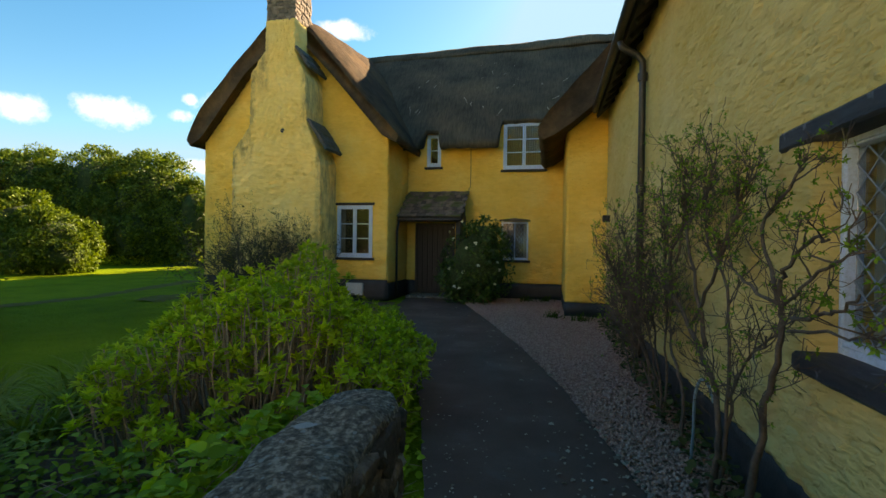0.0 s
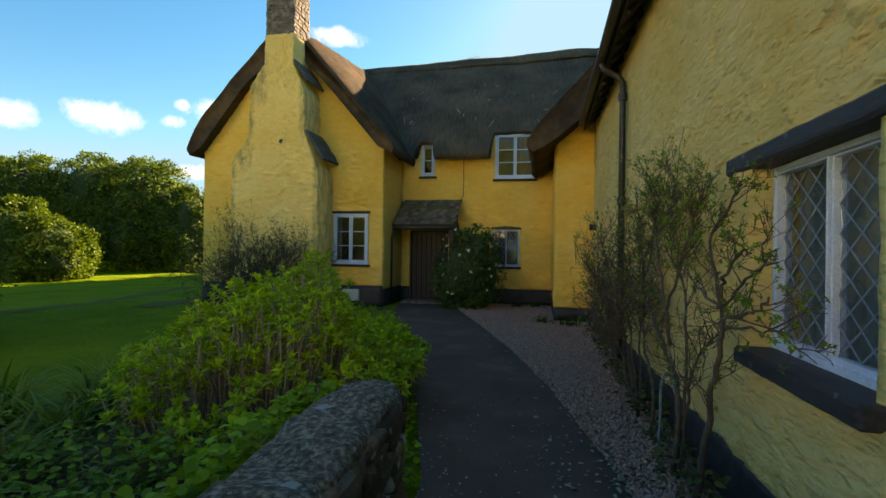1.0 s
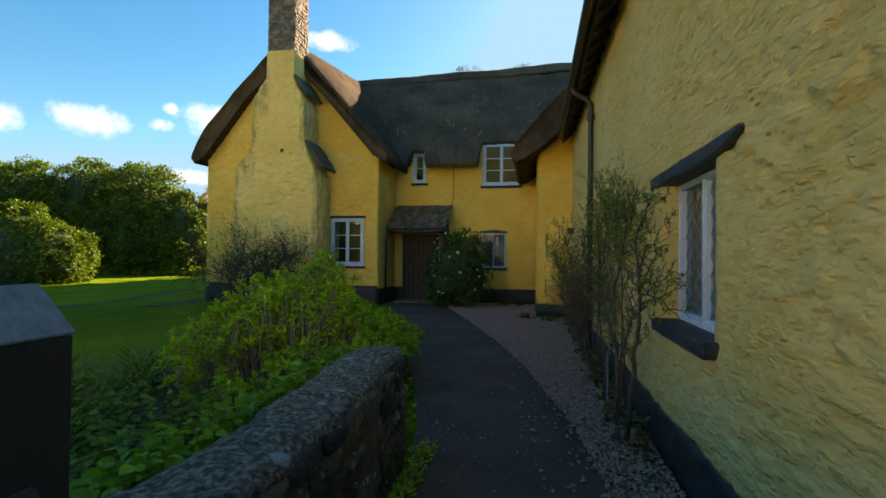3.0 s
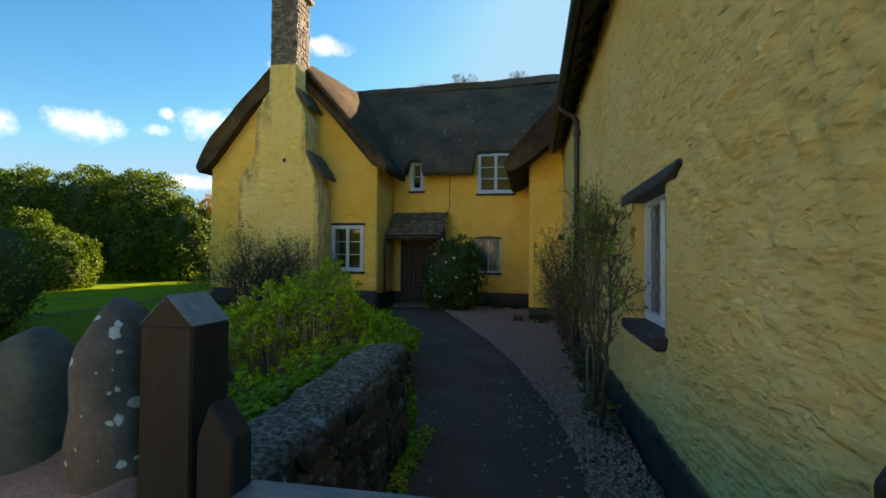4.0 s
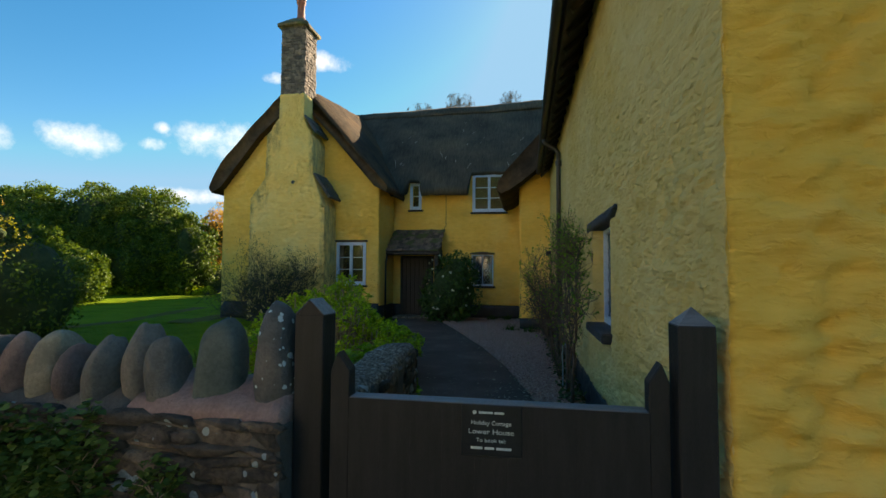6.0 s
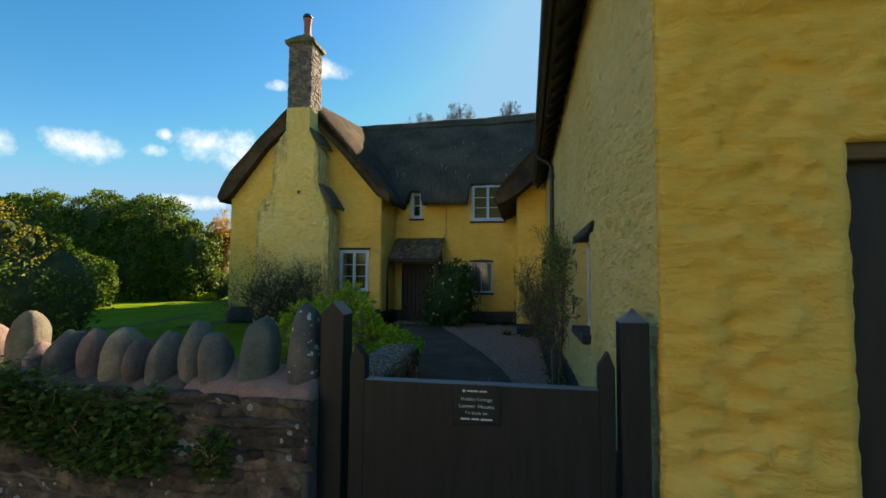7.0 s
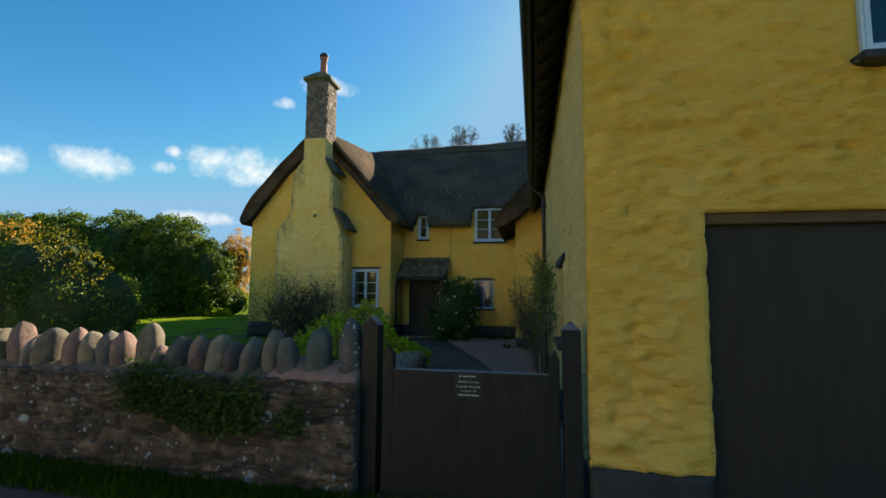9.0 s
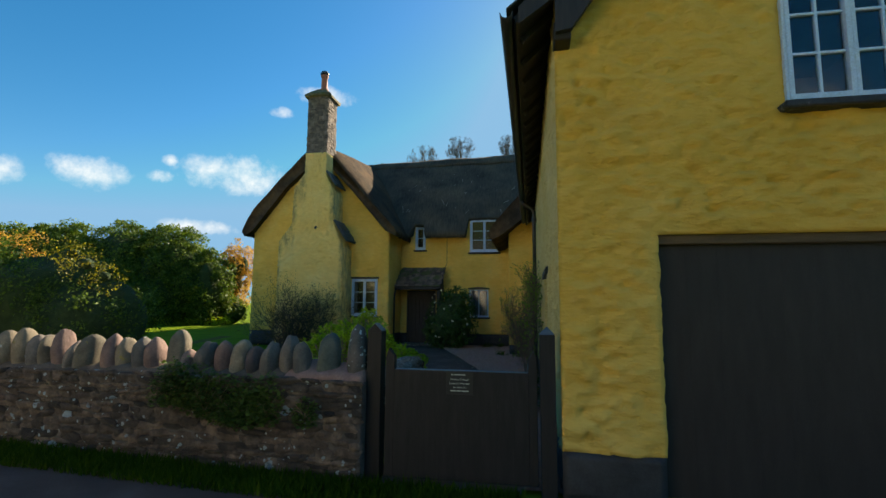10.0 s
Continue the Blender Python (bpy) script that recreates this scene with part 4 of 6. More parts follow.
wall("bay_side_wall", cottage, (0.34, 0, 0), Y, -X, 9.56, FRONT, 0.3, 3.75, YELLOW, (), 0.35, 0.12, 17.0, mitre=True)
wall("plinth", cottage, (0.34, 0, 0), Y, -X, 9.6, FRONT, 0.0, 0.3, TAR, (), 0.4, 0.12, 17.0)
wall("west_wall", cottage, (-9.05, 0, 0), Y, -X, GABLE, 18.2, 0.0, 4.3, YELLOW, (), 0.4, 0.25, 19.0)
wall("back_wall", cottage, (0, 18.2, 0), X, Y, -9.05, 6.0, 0.0, 4.4, YELLOW, (), 0.4, 0.4, 21.0)


def breast_left(z):
    return float(np.interp(z, [0, 3.62, 4.23, 5.5, 6.02, 6.75], [-7.62, -7.60, -7.14, -7.11, -6.74, -6.73]))


def breast_right(z):
    return float(np.interp(z, [0, 3.35, 4.25, 5.35, 5.98, 6.75], [-5.20, -5.26, -5.62, -5.66, -5.95, -5.95]))


chimney = wall("chimney_breast", cottage, (0, BREAST, 0), X, -Y, -7.6, -5.2, 0.0, 6.74, STREAKED, (), 1.0, 0.04, 27.0, 1.9, None, breast_left, breast_right, "stepped external chimney breast")
wall("plinth", cottage, (0, BREAST - .015, 0), X, -Y, -7.63, -5.2, 0.0, 0.5, TAR, (), 0.85, 0.12, 27.0)
for xa, za, xb, zb in ((-5.60, 4.27, -5.16, 3.60), (-5.93, 6.0, -5.6, 5.52)):
    bm = bmesh.new()
    k = 5
    for i in range(k):
        f0, f1 = i / k, (i + 1) / k + 0.08
        pa, pb = (xa + (xb - xa) * f0, za + (zb - za) * f0 + .03), (xa + (xb - xa) * f1, za + (zb - za) * f1 + .045)
        q = [(pa[0], BREAST - .06, pa[1]), (pb[0], BREAST - .06 - .01 * (i % 2), pb[1]), (pb[0], GABLE + .05, pb[1]), (pa[0], GABLE + .05, pa[1])]
        lo = [bm.verts.new(v) for v in q]
        hi = [bm.verts.new((v[0] + .035 + .012 * (i % 2), v[1] + .01 * i, v[2] + .05)) for v in q]
        bm.faces.new(hi), bm.faces.new(lo[::-1])
        for m in range(4):
            bm.faces.new((lo[m], lo[(m + 1) % 4], hi[(m + 1) % 4], hi[m]))
    bmesh.ops.recalc_face_normals(bm, faces=bm.faces)
    part("slate_weathering", bm, OLDSLATE, chimney, "mossy overlapping slate weathering")
hole = lathe([(0.05, 0), (0.055, 0.05), (0.048, 0.056)], 14)
ob = part("vent_hole", hole, IRON, chimney)
ob.matrix_basis = pose(-6.24, BREAST + 0.012, 4.08, 90, 0, 0)

window(cottage, "window", ((W1[0] + W1[1]) / 2, GABLE - 0.0, W1[2]), -Y, W1[1] - W1[0], W1[3] - W1[2], 2, 3, 1, label="white six-pane casement window in the gable")
# the cloth in this window stands in for the panes' warm reflection
window(cottage, "window", ((W2[0] + W2[1]) / 2, FRONT - 0.0, W2[2]), -Y, W2[1] - W2[0], W2[3] - W2[2], 2, 3, 1, label="white six-pane casement window under the thatch", net=WARMPANE)
window(cottage, "window", ((W3[0] + W3[1]) / 2, FRONT + 0.05, W3[2]), -Y, W3[1] - W3[0], W3[3] - W3[2], 2, 1, 1, leaded=True, label="white leaded casement window beside the porch", reach=0.1)
window(cottage, "window", ((W4[0] + W4[1]) / 2, FRONT + 0.0, W4[2]), -Y, W4[1] - W4[0], W4[3] - W4[2], 1, 2, 1, curtain=False, label="narrow white two-pane window under the thatch")
part("lintel", box(W1[0] - .05, W1[1] + .05, GABLE - .045, GABLE + .2, W1[3] + .004, W1[3] + .07, .01), DARKWOOD, cottage, "dark timber lintel")
part("lintel", prism([(W3[0] - .06, W3[3] + .004), (W3[1] + .06, W3[3] + .004), (W3[1] + .04, W3[3] + .06), ((W3[0] + W3[1]) / 2, W3[3] + .1), (W3[0] - .04, W3[3] + .06)], (FRONT - .025, FRONT + .2)), TILE, cottage, "shallow brick arch")
part("meter_box", box(-4.93, -4.49, GABLE - .075, GABLE + .02, .13, .43, .012), METER, cottage, "pale grey plastic meter box")
# closed rooms added behind the windows; their dimness is painted as near-black lining
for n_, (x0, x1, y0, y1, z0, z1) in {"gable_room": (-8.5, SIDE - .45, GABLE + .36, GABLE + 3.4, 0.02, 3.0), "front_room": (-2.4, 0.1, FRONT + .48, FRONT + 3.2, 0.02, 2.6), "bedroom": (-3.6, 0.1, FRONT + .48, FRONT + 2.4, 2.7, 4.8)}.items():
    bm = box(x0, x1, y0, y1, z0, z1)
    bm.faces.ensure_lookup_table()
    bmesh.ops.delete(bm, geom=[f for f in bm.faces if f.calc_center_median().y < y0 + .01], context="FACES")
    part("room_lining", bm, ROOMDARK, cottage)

# ---- thatch ----
def smooth_line(points, k):
    """A Catmull-Rom curve through points, k samples a span."""
    P = [np.array(p, float) for p in points]
    P = [2 * P[0] - P[1], *P, 2 * P[-1] - P[-2]]
    out = []
    for i in range(1, len(P) - 2):
        for s in range(k):
            t = s / k
            out.append(0.5 * ((2 * P[i]) + (P[i + 1] - P[i - 1]) * t + (2 * P[i - 1] - 5 * P[i] + 4 * P[i + 1] - P[i + 2]) * t * t + (3 * P[i] - P[i - 1] - 3 * P[i + 1] + P[i + 2]) * t ** 3))
    return out + [P[-2]]


def loft(sections, mats_at=None):
    """Closed loops of equal length, skinned and capped: verts and faces."""
    verts, faces = [], []
    k = len(sections[0])
    for s in sections:
        verts += s
    for i in range(len(sections) - 1):
        for j in range(k):
            q = (j + 1) % k
            faces.append((i * k + j, i * k + q, (i + 1) * k + q, (i + 1) * k + j))
    faces.append(tuple(range(k))[::-1])
    faces.append(tuple((len(sections) - 1) * k + j for j in range(k)))
    return verts, faces


def shag(p, amp=0.035):
    return amp * (noise.noise((p[0] * 1.3, p[1] * 1.3, p[2] * 1.3)) + 0.5 * noise.noise((p[0] * 4.5, p[1] * 4.5, p[2] * 4.5)))


def thatch_mesh(sections, name, mat, parent, label):
    verts, faces = loft(sections)
    verts = [Vector(v) + Vector((shag(v), shag((v[1], v[2], v[0])), shag((v[2], v[0], v[1])))) for v in verts]
    bm = bmesh.new()
    vs = [bm.verts.new(v) for v in verts]
    for f in faces:
        bm.faces.new([vs[i] for i in f])
    bmesh.ops.recalc_face_normals(bm, faces=bm.faces)
    return part(name, bm, mat, parent, label, smooth=True)


def wing_section(y):
    f = min(1.0, max(0.0, (y - 10.5) / 4.9))
    r = 7.2 + 0.6 * f            # ridge climbs to meet the main ridge
    e = 0.0
    outer = [(-9.3, 3.95), (-9.38, 4.2), (-8.95, 4.9), (-8.1, 5.85), (-7.2, 6.75 + .3 * f), (-6.75, r - .1), (-6.42, r), (-6.1, r - .1), (-5.6, r - .55), (-4.9, r - 1.38), (-4.2, 5.0 + .25 * f), (-3.68, 4.28), (-3.52, 3.98), (-3.56, 3.82)]
    inner = [(-3.9, 4.02), (-5.2, 5.5), (-6.42, 6.8), (-7.7, 5.7), (-9.0, 4.12)]
    ring = smooth_line(outer, 5) + [np.array(p) for p in inner]
    return ring


secs = []
cx, cz = -6.42, 5.4
for y, s in [(10.58, .985), (10.55, .992), (10.56, 1.0), (10.60, 1.004), (10.68, 1.008), (10.78, 1.01)] + [(10.9 + .2 * i, 1.01) for i in range(23)]:
    ring = wing_section(y)
    slim = float(np.interp(y, [10.55, 10.57, 10.65, 10.8, 11.0, 11.3, 11.7, 12.2], [.86, .885, .915, .94, .96, .98, .995, 1.0]))
    row = []
    for i, p in enumerate(ring):
        k = s
        if p[0] > cx and i < len(ring) - 5:
            k = s * (1 + (slim - 1) * min(1.0, max(0.0, (p[1] - 4.05) / .8)))
        row.append((cx + (p[0] - cx) * k, y, cz + (p[1] - cz) * k))
    secs.append(row)
thatch_mesh(secs, "thatched_roof", THATCH_Y, cottage, "weathered thatch over the gabled wing")


def eave_lift(x):
    a = 0.70 * max(0.0, min(1.0, (0.66 - abs(x + 0.68)) / 0.1))
    b = 0.46 * max(0.0, min(1.0, (0.28 - abs(x + 3.115)) / 0.08))
    return max(a, b)


secs = []
for x in steps(-7.2, -3.7, 0.11)[:-1] + steps(-3.7, 0.4, 0.04)[:-1] + steps(0.4, 7.5, 0.11):
    lift = eave_lift(x)
    rz = 7.86 + 0.02 * (x + 6) + 0.04 * noise.noise((x * .6, 0, 0))
    ye, ze = 12.02 + lift * 0.56, 3.93 + lift
    zk = ze + .42 - .12 * min(1, lift * 3)
    outer = [(ye + .02, ze), (ye - .04, ze + .14 - lift * .06), (12.14 + (zk - 4.35) * .76, zk), (12.95, 5.42), (13.8, 6.35), (14.7, 7.3), (15.15, rz - .12), (15.4, rz), (15.7, rz - .12), (16.6, 6.9), (18.4, 4.7), (18.6, 4.3)]
    inner = [(18.2, 4.35), (15.4, 7.2), (13.0, 5.0), (12.5, ze + .12)]
    ring = smooth_line(outer, 4) + [np.array(p) for p in inner]
    secs.append([(x, p[0], p[1]) for p in ring])
main_thatch = thatch_mesh(secs, "thatched_roof", THATCH_X, cottage, "dark weathered thatch over the main range")
# block-cut ridge cap of the main range
secs = []
for x in steps(-5.9, 7.5, 0.15):
    rz = 7.86 + 0.02 * (x + 6) + 0.04 * noise.noise((x * .6, 0, 0))
    d = 0.02 * math.sin(x * 7)
    pts = [(14.86 + d, rz - .44), (14.84 + d, rz - .38), (15.13, rz - .09), (15.4, rz + .04), (15.7, rz - .09), (15.95, rz - .38), (15.9, rz - .42), (15.4, rz - .1)]
    secs.append([(x, *p) for p in pts])
thatch_mesh(secs, "ridge_cap", THATCH_X, cottage, "raised thatch ridge cap")
# catslide thatch over the bay, its verge facing the lane
secs = []
for y in [9.02, 9.0, 9.03] + [9.12 + .2 * i for i in range(26)]:
    s = 0.03 if y == 9.02 else 0.0
    outer = [(-0.12 + s, 3.42 + s), (-0.22 + s, 3.6), (-.02, 3.98 - s), (0.9, 5.0 - s), (2.2, 6.4), (3.4, 7.5)]
    inner = [(3.4, 6.9), (1.3, 4.45 + s), (0.42, 3.72 + s), (0.1, 3.5 + s)]
    ring = smooth_line(outer, 5) + [np.array(p) for p in inner]
    secs.append([(p[0], y, p[1]) for p in ring])
thatch_mesh(secs, "thatched_roof", THATCH_Y, cottage, "low thatch catslide over the stepped-out bay")

# ---- chimney stack, cap and pot ----
stack = part("chimney_stack", box(-6.72, -5.98, BREAST + .03, 10.82, 6.6, 8.82), MORTAR, cottage, "tall rubble stone chimney stack")
cap = bmesh.new()
lo, hi = [(-6.83, BREAST - .08), (-5.87, BREAST - .08), (-5.87, 10.93), (-6.83, 10.93)], [(-6.52, BREAST + .25), (-6.18, BREAST + .25), (-6.18, 10.6), (-6.52, 10.6)]
r0, r1, r2 = [cap.verts.new((*p, 8.80)) for p in lo], [cap.verts.new((*p, 8.90)) for p in lo], [cap.verts.new((*p, 9.20)) for p in hi]
cap.faces.new(r0[::-1]), cap.faces.new(r2)
for a, b in ((r0, r1), (r1, r2)):
    for k in range(4):
        cap.faces.new((a[k], a[(k + 1) % 4], b[(k + 1) % 4], b[k]))
bmesh.ops.subdivide_edges(cap, edges=cap.edges[:], cuts=3, use_grid_fill=True)
for v in cap.verts:
    v.co += Vector((shag(v.co, .03), shag(v.co.zxy, .03), shag(v.co.yzx, .03)))
part("cap", cap, MOSSCAP, stack, "sloping lichened stone cap", smooth=True)
part("chimney_pot", lathe([(0.15, 0), (0.15, .06), (0.115, .1), (0.11, .5), (0.14, .54), (0.14, .6), (0.1, .62)], 20, (-6.3, 10.4, 9.15)), TERRACOTTA, stack, "terracotta chimney pot", smooth=True)
part("cowl", lathe([(0.12, 0), (0.155, .02), (0.155, .07), (0.11, .1), (0.11, .13), (0.05, .16)], 16, (-6.3, 10.4, 9.765)), IRON, stack, "black metal cowl", smooth=True)

# ---- porch, door, pipes ----
porch = part("porch", box(-2.32, -2.2, 11.62, FRONT - .02, 0.02, 2.2, .01), DOORWOOD, cottage, "lean-to porch with mossy tiles")
part("beam", box(SIDE + .03, -2.16, 11.6, 11.7, 2.0, 2.12, .012), DARKWOOD, porch)
part("boarding", prism([(11.62, 2.1), (FRONT - .03, 2.1), (FRONT - .03, 2.8), (11.62, 2.14)], (-2.26, -2.22), "x"), DOORWOOD, porch)
part("roof_deck", prism([(11.52, 2.08), (FRONT - .02, 2.80), (FRONT - .02, 2.84), (11.52, 2.12)], (SIDE + .03, -2.16), "x"), DARKWOOD, porch)
part("gutter", tube([[((x, 11.49, 2.06 + .004 * x), .045) for x in np.linspace(SIDE + .05, -2.14, 8)]], 10), IRON, porch, smooth=True)
part("downpipe", tube([[((-3.79, 11.49, 2.03), .03), ((-3.80, 11.46, 1.9), .03), ((-3.815, 11.42, 1.75), .03), ((-3.815, 11.42, 0.05), .03)]], 10), IRON, porch, "black downpipe", smooth=True)
tile_me = to_mesh("tile", box(-0.5, 0.5, -0.5, 0.5, -0.5, 0.5, 0.06))
tile_me.materials.append(TILE)
slope = math.degrees(math.atan2(0.72, FRONT - 11.52))
rng = random.Random(4)
for r in range(8):
    for c in range(13):
        f = (r + .4) / 8.2
        t = part("tile", tile_me, None, porch)
        t.matrix_basis = pose(SIDE + .1 + (c + .5 * (r % 2)) * 0.128, 11.47 + (FRONT - 11.52) * f, 2.145 + 0.72 * f + rng.uniform(0, .012), slope - 6 + rng.uniform(-2, 2), rng.uniform(-2, 2), rng.uniform(-2, 2)) @ Matrix.Diagonal((.125, .21, .018, 1))
door = part("door", box(DOOR[0] + .06, DOOR[1] - .06, FRONT + .06, FRONT + .1, 0.06, 1.96), DOORWOOD, cottage, "dark brown boarded front door")
for k in range(7):
    x0 = DOOR[0] + .06 + k * .143
    part("board", box(x0 + .004, x0 + .139, FRONT + .035, FRONT + .062, 0.07, 1.95, .006), DOORWOOD, door)
fr = bmesh.new()
for b in ((DOOR[0], DOOR[0] + .06, FRONT - .01, FRONT + .14, 0.04, 2.0), (DOOR[1] - .06, DOOR[1], FRONT - .01, FRONT + .14, 0.04, 2.0), (DOOR[0] + .06, DOOR[1] - .06, FRONT - .01, FRONT + .14, 1.95, 2.0)):
    box(*b, .006, fr)
part("door_frame", fr, DARKWOOD, door)
part("handle", lathe([(0.012, 0), (0.03, .01), (0.03, .035), (0.012, .04)], 12), IRON, door).matrix_basis = pose(-2.68, FRONT + .035, 1.02, 90, 0, 0)
part("doorstep", box(DOOR[0] - .05, DOOR[1] + .1, 11.7, FRONT + .02, 0.0, 0.075, .015), WALLCAP, cottage, "worn stone doorstep")
part("cable", tube([[((-2.09, FRONT - .03, 4.1), .009), ((-2.085, FRONT - .03, 3.4), .009), ((-2.09, FRONT - .03, 2.98), .009), ((-2.17, FRONT - .03, 2.86), .009)]], 6), IRON, cottage, "thin black cable down the wall")

# ---- the lane-side wing with the garage ----
wing = thing("garage_wing", (3.5, 3.0, 0), "ochre limewashed wing with a garage under a slate roof", "house")
AL = Vector((-0.1, 10.65, 0)).normalized()
AO = Vector((-AL.y, AL.x, 0))
RW = (2.275, 3.265, 0.955, 1.905)
wall("side_wall", wing, (1.21, -1.1, 0), AL, AO, 0.0, 10.66, 0.34, 4.28, FADED, [RW], 0.3, 0.026, 33.0, 1.1, mitre=True, worn=.012)
wall("plinth", wing, (1.21, -1.1, 0), AL, AO, 0.0, 10.66, 0.0, 0.34, TAR, (), 0.3, 0.06, 33.0, 1.5, mitre=True)
GD, UW = (1.97, 4.75, 0.36, 2.08), (2.975, 3.935, 3.10, 4.28)
wall("front_wall", wing, (0, -1.1, 0), X, -Y, 1.2, 5.8, 0.36, 7.0, OCHRE, [GD, UW], 0.3, 0.032, 41.0, 3.0, lambda x: 4.12 + 1.35 * min(x - 1.2, 5.8 - x), mitre=True, worn=.014)
wall("plinth", wing, (0, -1.1, 0), X, -Y, 1.2, GD[0], 0.0, 0.36, TAR, (), 0.3, 0.06, 41.0, 1.35, mitre=True)
wall("plinth", wing, (0, -1.1, 0), X, -Y, GD[1], 5.8, 0.0, 0.36, TAR, (), 0.5, 0.06, 41.0, 1.15)
wall("east_wall", wing, (5.8, 0, 0), Y, X, -1.1, 12.4, 0.0, 4.2, YELLOW, (), 0.5, 0.3, 43.0)
rwx = 1.21 - 0.0094 * 2.84
window(wing, "window", (rwx + 0.12, 1.655, RW[2] + .005), -X, 0.985, 0.93, 2, 1, 1, sill=False, leaded=True, curtain=True, label="white two-light window with diamond leading", drape=0.3, net=NET)


def rough_beam(name, x0, x1, y0, y1, z0, z1, mat, parent, label, seed, amp=0.012, cuts=16):
    bm = box(x0, x1, y0, y1, z0, z1, .014)
    bmesh.ops.subdivide_edges(bm, edges=[e for e in bm.edges if abs(e.verts[0].co.y - e.verts[1].co.y) > .3], cuts=cuts)
    for v in bm.verts:
        v.co.z += amp * noise.noise((v.co.y * 3, v.co.x * 9, seed)) + amp * .6 * noise.noise((v.co.y * 11, v.co.z * 9, seed))
        v.co.x += amp * .7 * noise.noise((v.co.y * 5, v.co.z * 20, seed + 4))
    return part(name, bm, mat, parent, label)


beam = rough_beam("lintel", rwx - .03, rwx + .3, 0.84, 2.44, 1.887, 1.985, LINTEL, wing, "black-painted oak lintel", 3.0, .007)
for v in beam.data.vertices:
    f = (v.co.y - .84) / 1.6
    if v.co.z > 1.945:
        v.co.z += .012 * f - .008
    elif f < .2:
        v.co.z += .055 * (1 - f / .2) ** 1.5
rough_beam("sill", rwx - .078, rwx + .125, 1.13, 2.16, 0.876, 0.962, LINTEL, wing, "black-painted stone sill", 8.0, .006)
window(wing, "window", (3.455, -1.12, UW[2] - .02), -Y, 0.98, 1.14, 2, 3, 2, sill=True, curtain=False, label="white casement window above the garage door", sill_mat=LINTEL, reach=.09, slender=True)
garage = part("garage_door", box(GD[0], GD[1], -0.97, -0.93, 0.03, 2.02), GARAGE, wing, "plain charcoal-painted boarded garage door")
for k in range(12):
    x0 = GD[0] + .01 + k * 0.2317
    part("board", box(x0, x0 + .2315, -0.99, -0.968, 0.04, 2.0, .0005), GARAGE, garage)
part("head", box(GD[0] - .02, GD[1] + .02, -1.06, -.75, 2.0, 2.079, .008), HEADWOOD, garage, "brown timber head")
# added rooms behind the wing windows, indoor shade painted on the linings
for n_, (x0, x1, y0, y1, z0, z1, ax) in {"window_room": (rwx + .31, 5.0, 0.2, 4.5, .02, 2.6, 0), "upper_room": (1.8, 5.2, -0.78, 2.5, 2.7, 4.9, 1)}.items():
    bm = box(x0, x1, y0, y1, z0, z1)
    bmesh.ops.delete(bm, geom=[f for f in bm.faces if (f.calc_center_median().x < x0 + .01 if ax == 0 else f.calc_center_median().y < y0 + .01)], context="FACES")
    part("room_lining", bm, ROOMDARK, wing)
# slate roof with a flatter foot, rafter ends, verge boards, gutter
prof = [(0.86, 3.93), (1.2, 4.24), (3.5, 7.35), (5.8, 4.24), (6.14, 3.93)]
under = [(6.12, 3.87), (5.8, 4.16), (3.5, 7.25), (1.2, 4.16), (0.88, 3.87)]
part("roof_deck", prism(prof + under, (-1.3, 9.3)), DARKWOOD, wing, "boarded roof deck")
for sgn in (1, -1):
    for r in range(24):
        f0, f1 = r / 24, (r + 1.35) / 24
        run = lambda f: (0.80 + 0.42 * min(f / .13, 1) + max(0, f - .13) / .87 * 2.28, float(np.interp(f, [0, .13, 1.05], [3.96, 4.30, 7.55])))
        (xa, za), (xb, zb) = run(f0), run(min(f1, 1.0))
        if sgn < 0:
            xa, xb = 7.0 - xa, 7.0 - xb
        bm = bmesh.new()
        k = 44
        for c in range(k):
            y0 = -1.36 + c * 0.2425 + (.12 if r % 2 else 0)
            y1 = min(y0 + .238, 9.3)
            t = .012 * ((c * 7 + r * 3) % 3) / 3
            q = [(xa, y0, za + t), (xa, y1, za + t), (xb, y1, zb), (xb, y0, zb)]
            lo = [bm.verts.new(v) for v in q]
            hi = [bm.verts.new((v[0], v[1], v[2] + .018)) for v in q]
            bm.faces.new(hi), bm.faces.new(lo[::-1])
            for m in range(4):
                bm.faces.new((lo[m], lo[(m + 1) % 4], hi[(m + 1) % 4], hi[m]))
        bmesh.ops.recalc_face_normals(bm, faces=bm.faces)
        part("slate_course", bm, SLATE, wing, kind="stuff")
for sgn in (1, -1):
    mx = lambda x: x if sgn > 0 else 7.0 - x
    part("verge_board", prism([(mx(x), z) for x, z in [(1.20, 3.74), (1.33, 3.76), (3.5, 6.85), (3.5, 7.36), (1.2, 4.27), (.9, 3.99), (.9, 3.84), (1.2, 4.05)]], (-1.345, -1.285)), DARKWOOD, wing, "deep dark verge board")
part("corbel", box(1.19, 1.33, -1.29, -1.08, 3.70, 3.86, .01), DARKWOOD, wing, "dark timber corbel at the eaves")
raf = to_mesh("rafter_end", box(-.5, .5, -.5, .5, -.5, .5, .04))
raf.materials.append(DARKWOOD)
for k in range(24):
    ob = part("rafter_end", raf, None, wing)
    ob.matrix_basis = pose(1.06, -1.0 + k * 0.42, 4.01, 0, -41, 0) @ Matrix.Diagonal((.38, .06, .08, 1))
gut = bmesh.new()
ring = [(0.055 * math.cos(math.pi + a * math.pi / 8), 0.055 * math.sin(math.pi + a * math.pi / 8)) for a in range(9)]
ring = ring + [(x * .86, z * .86) for x, z in ring[::-1]]
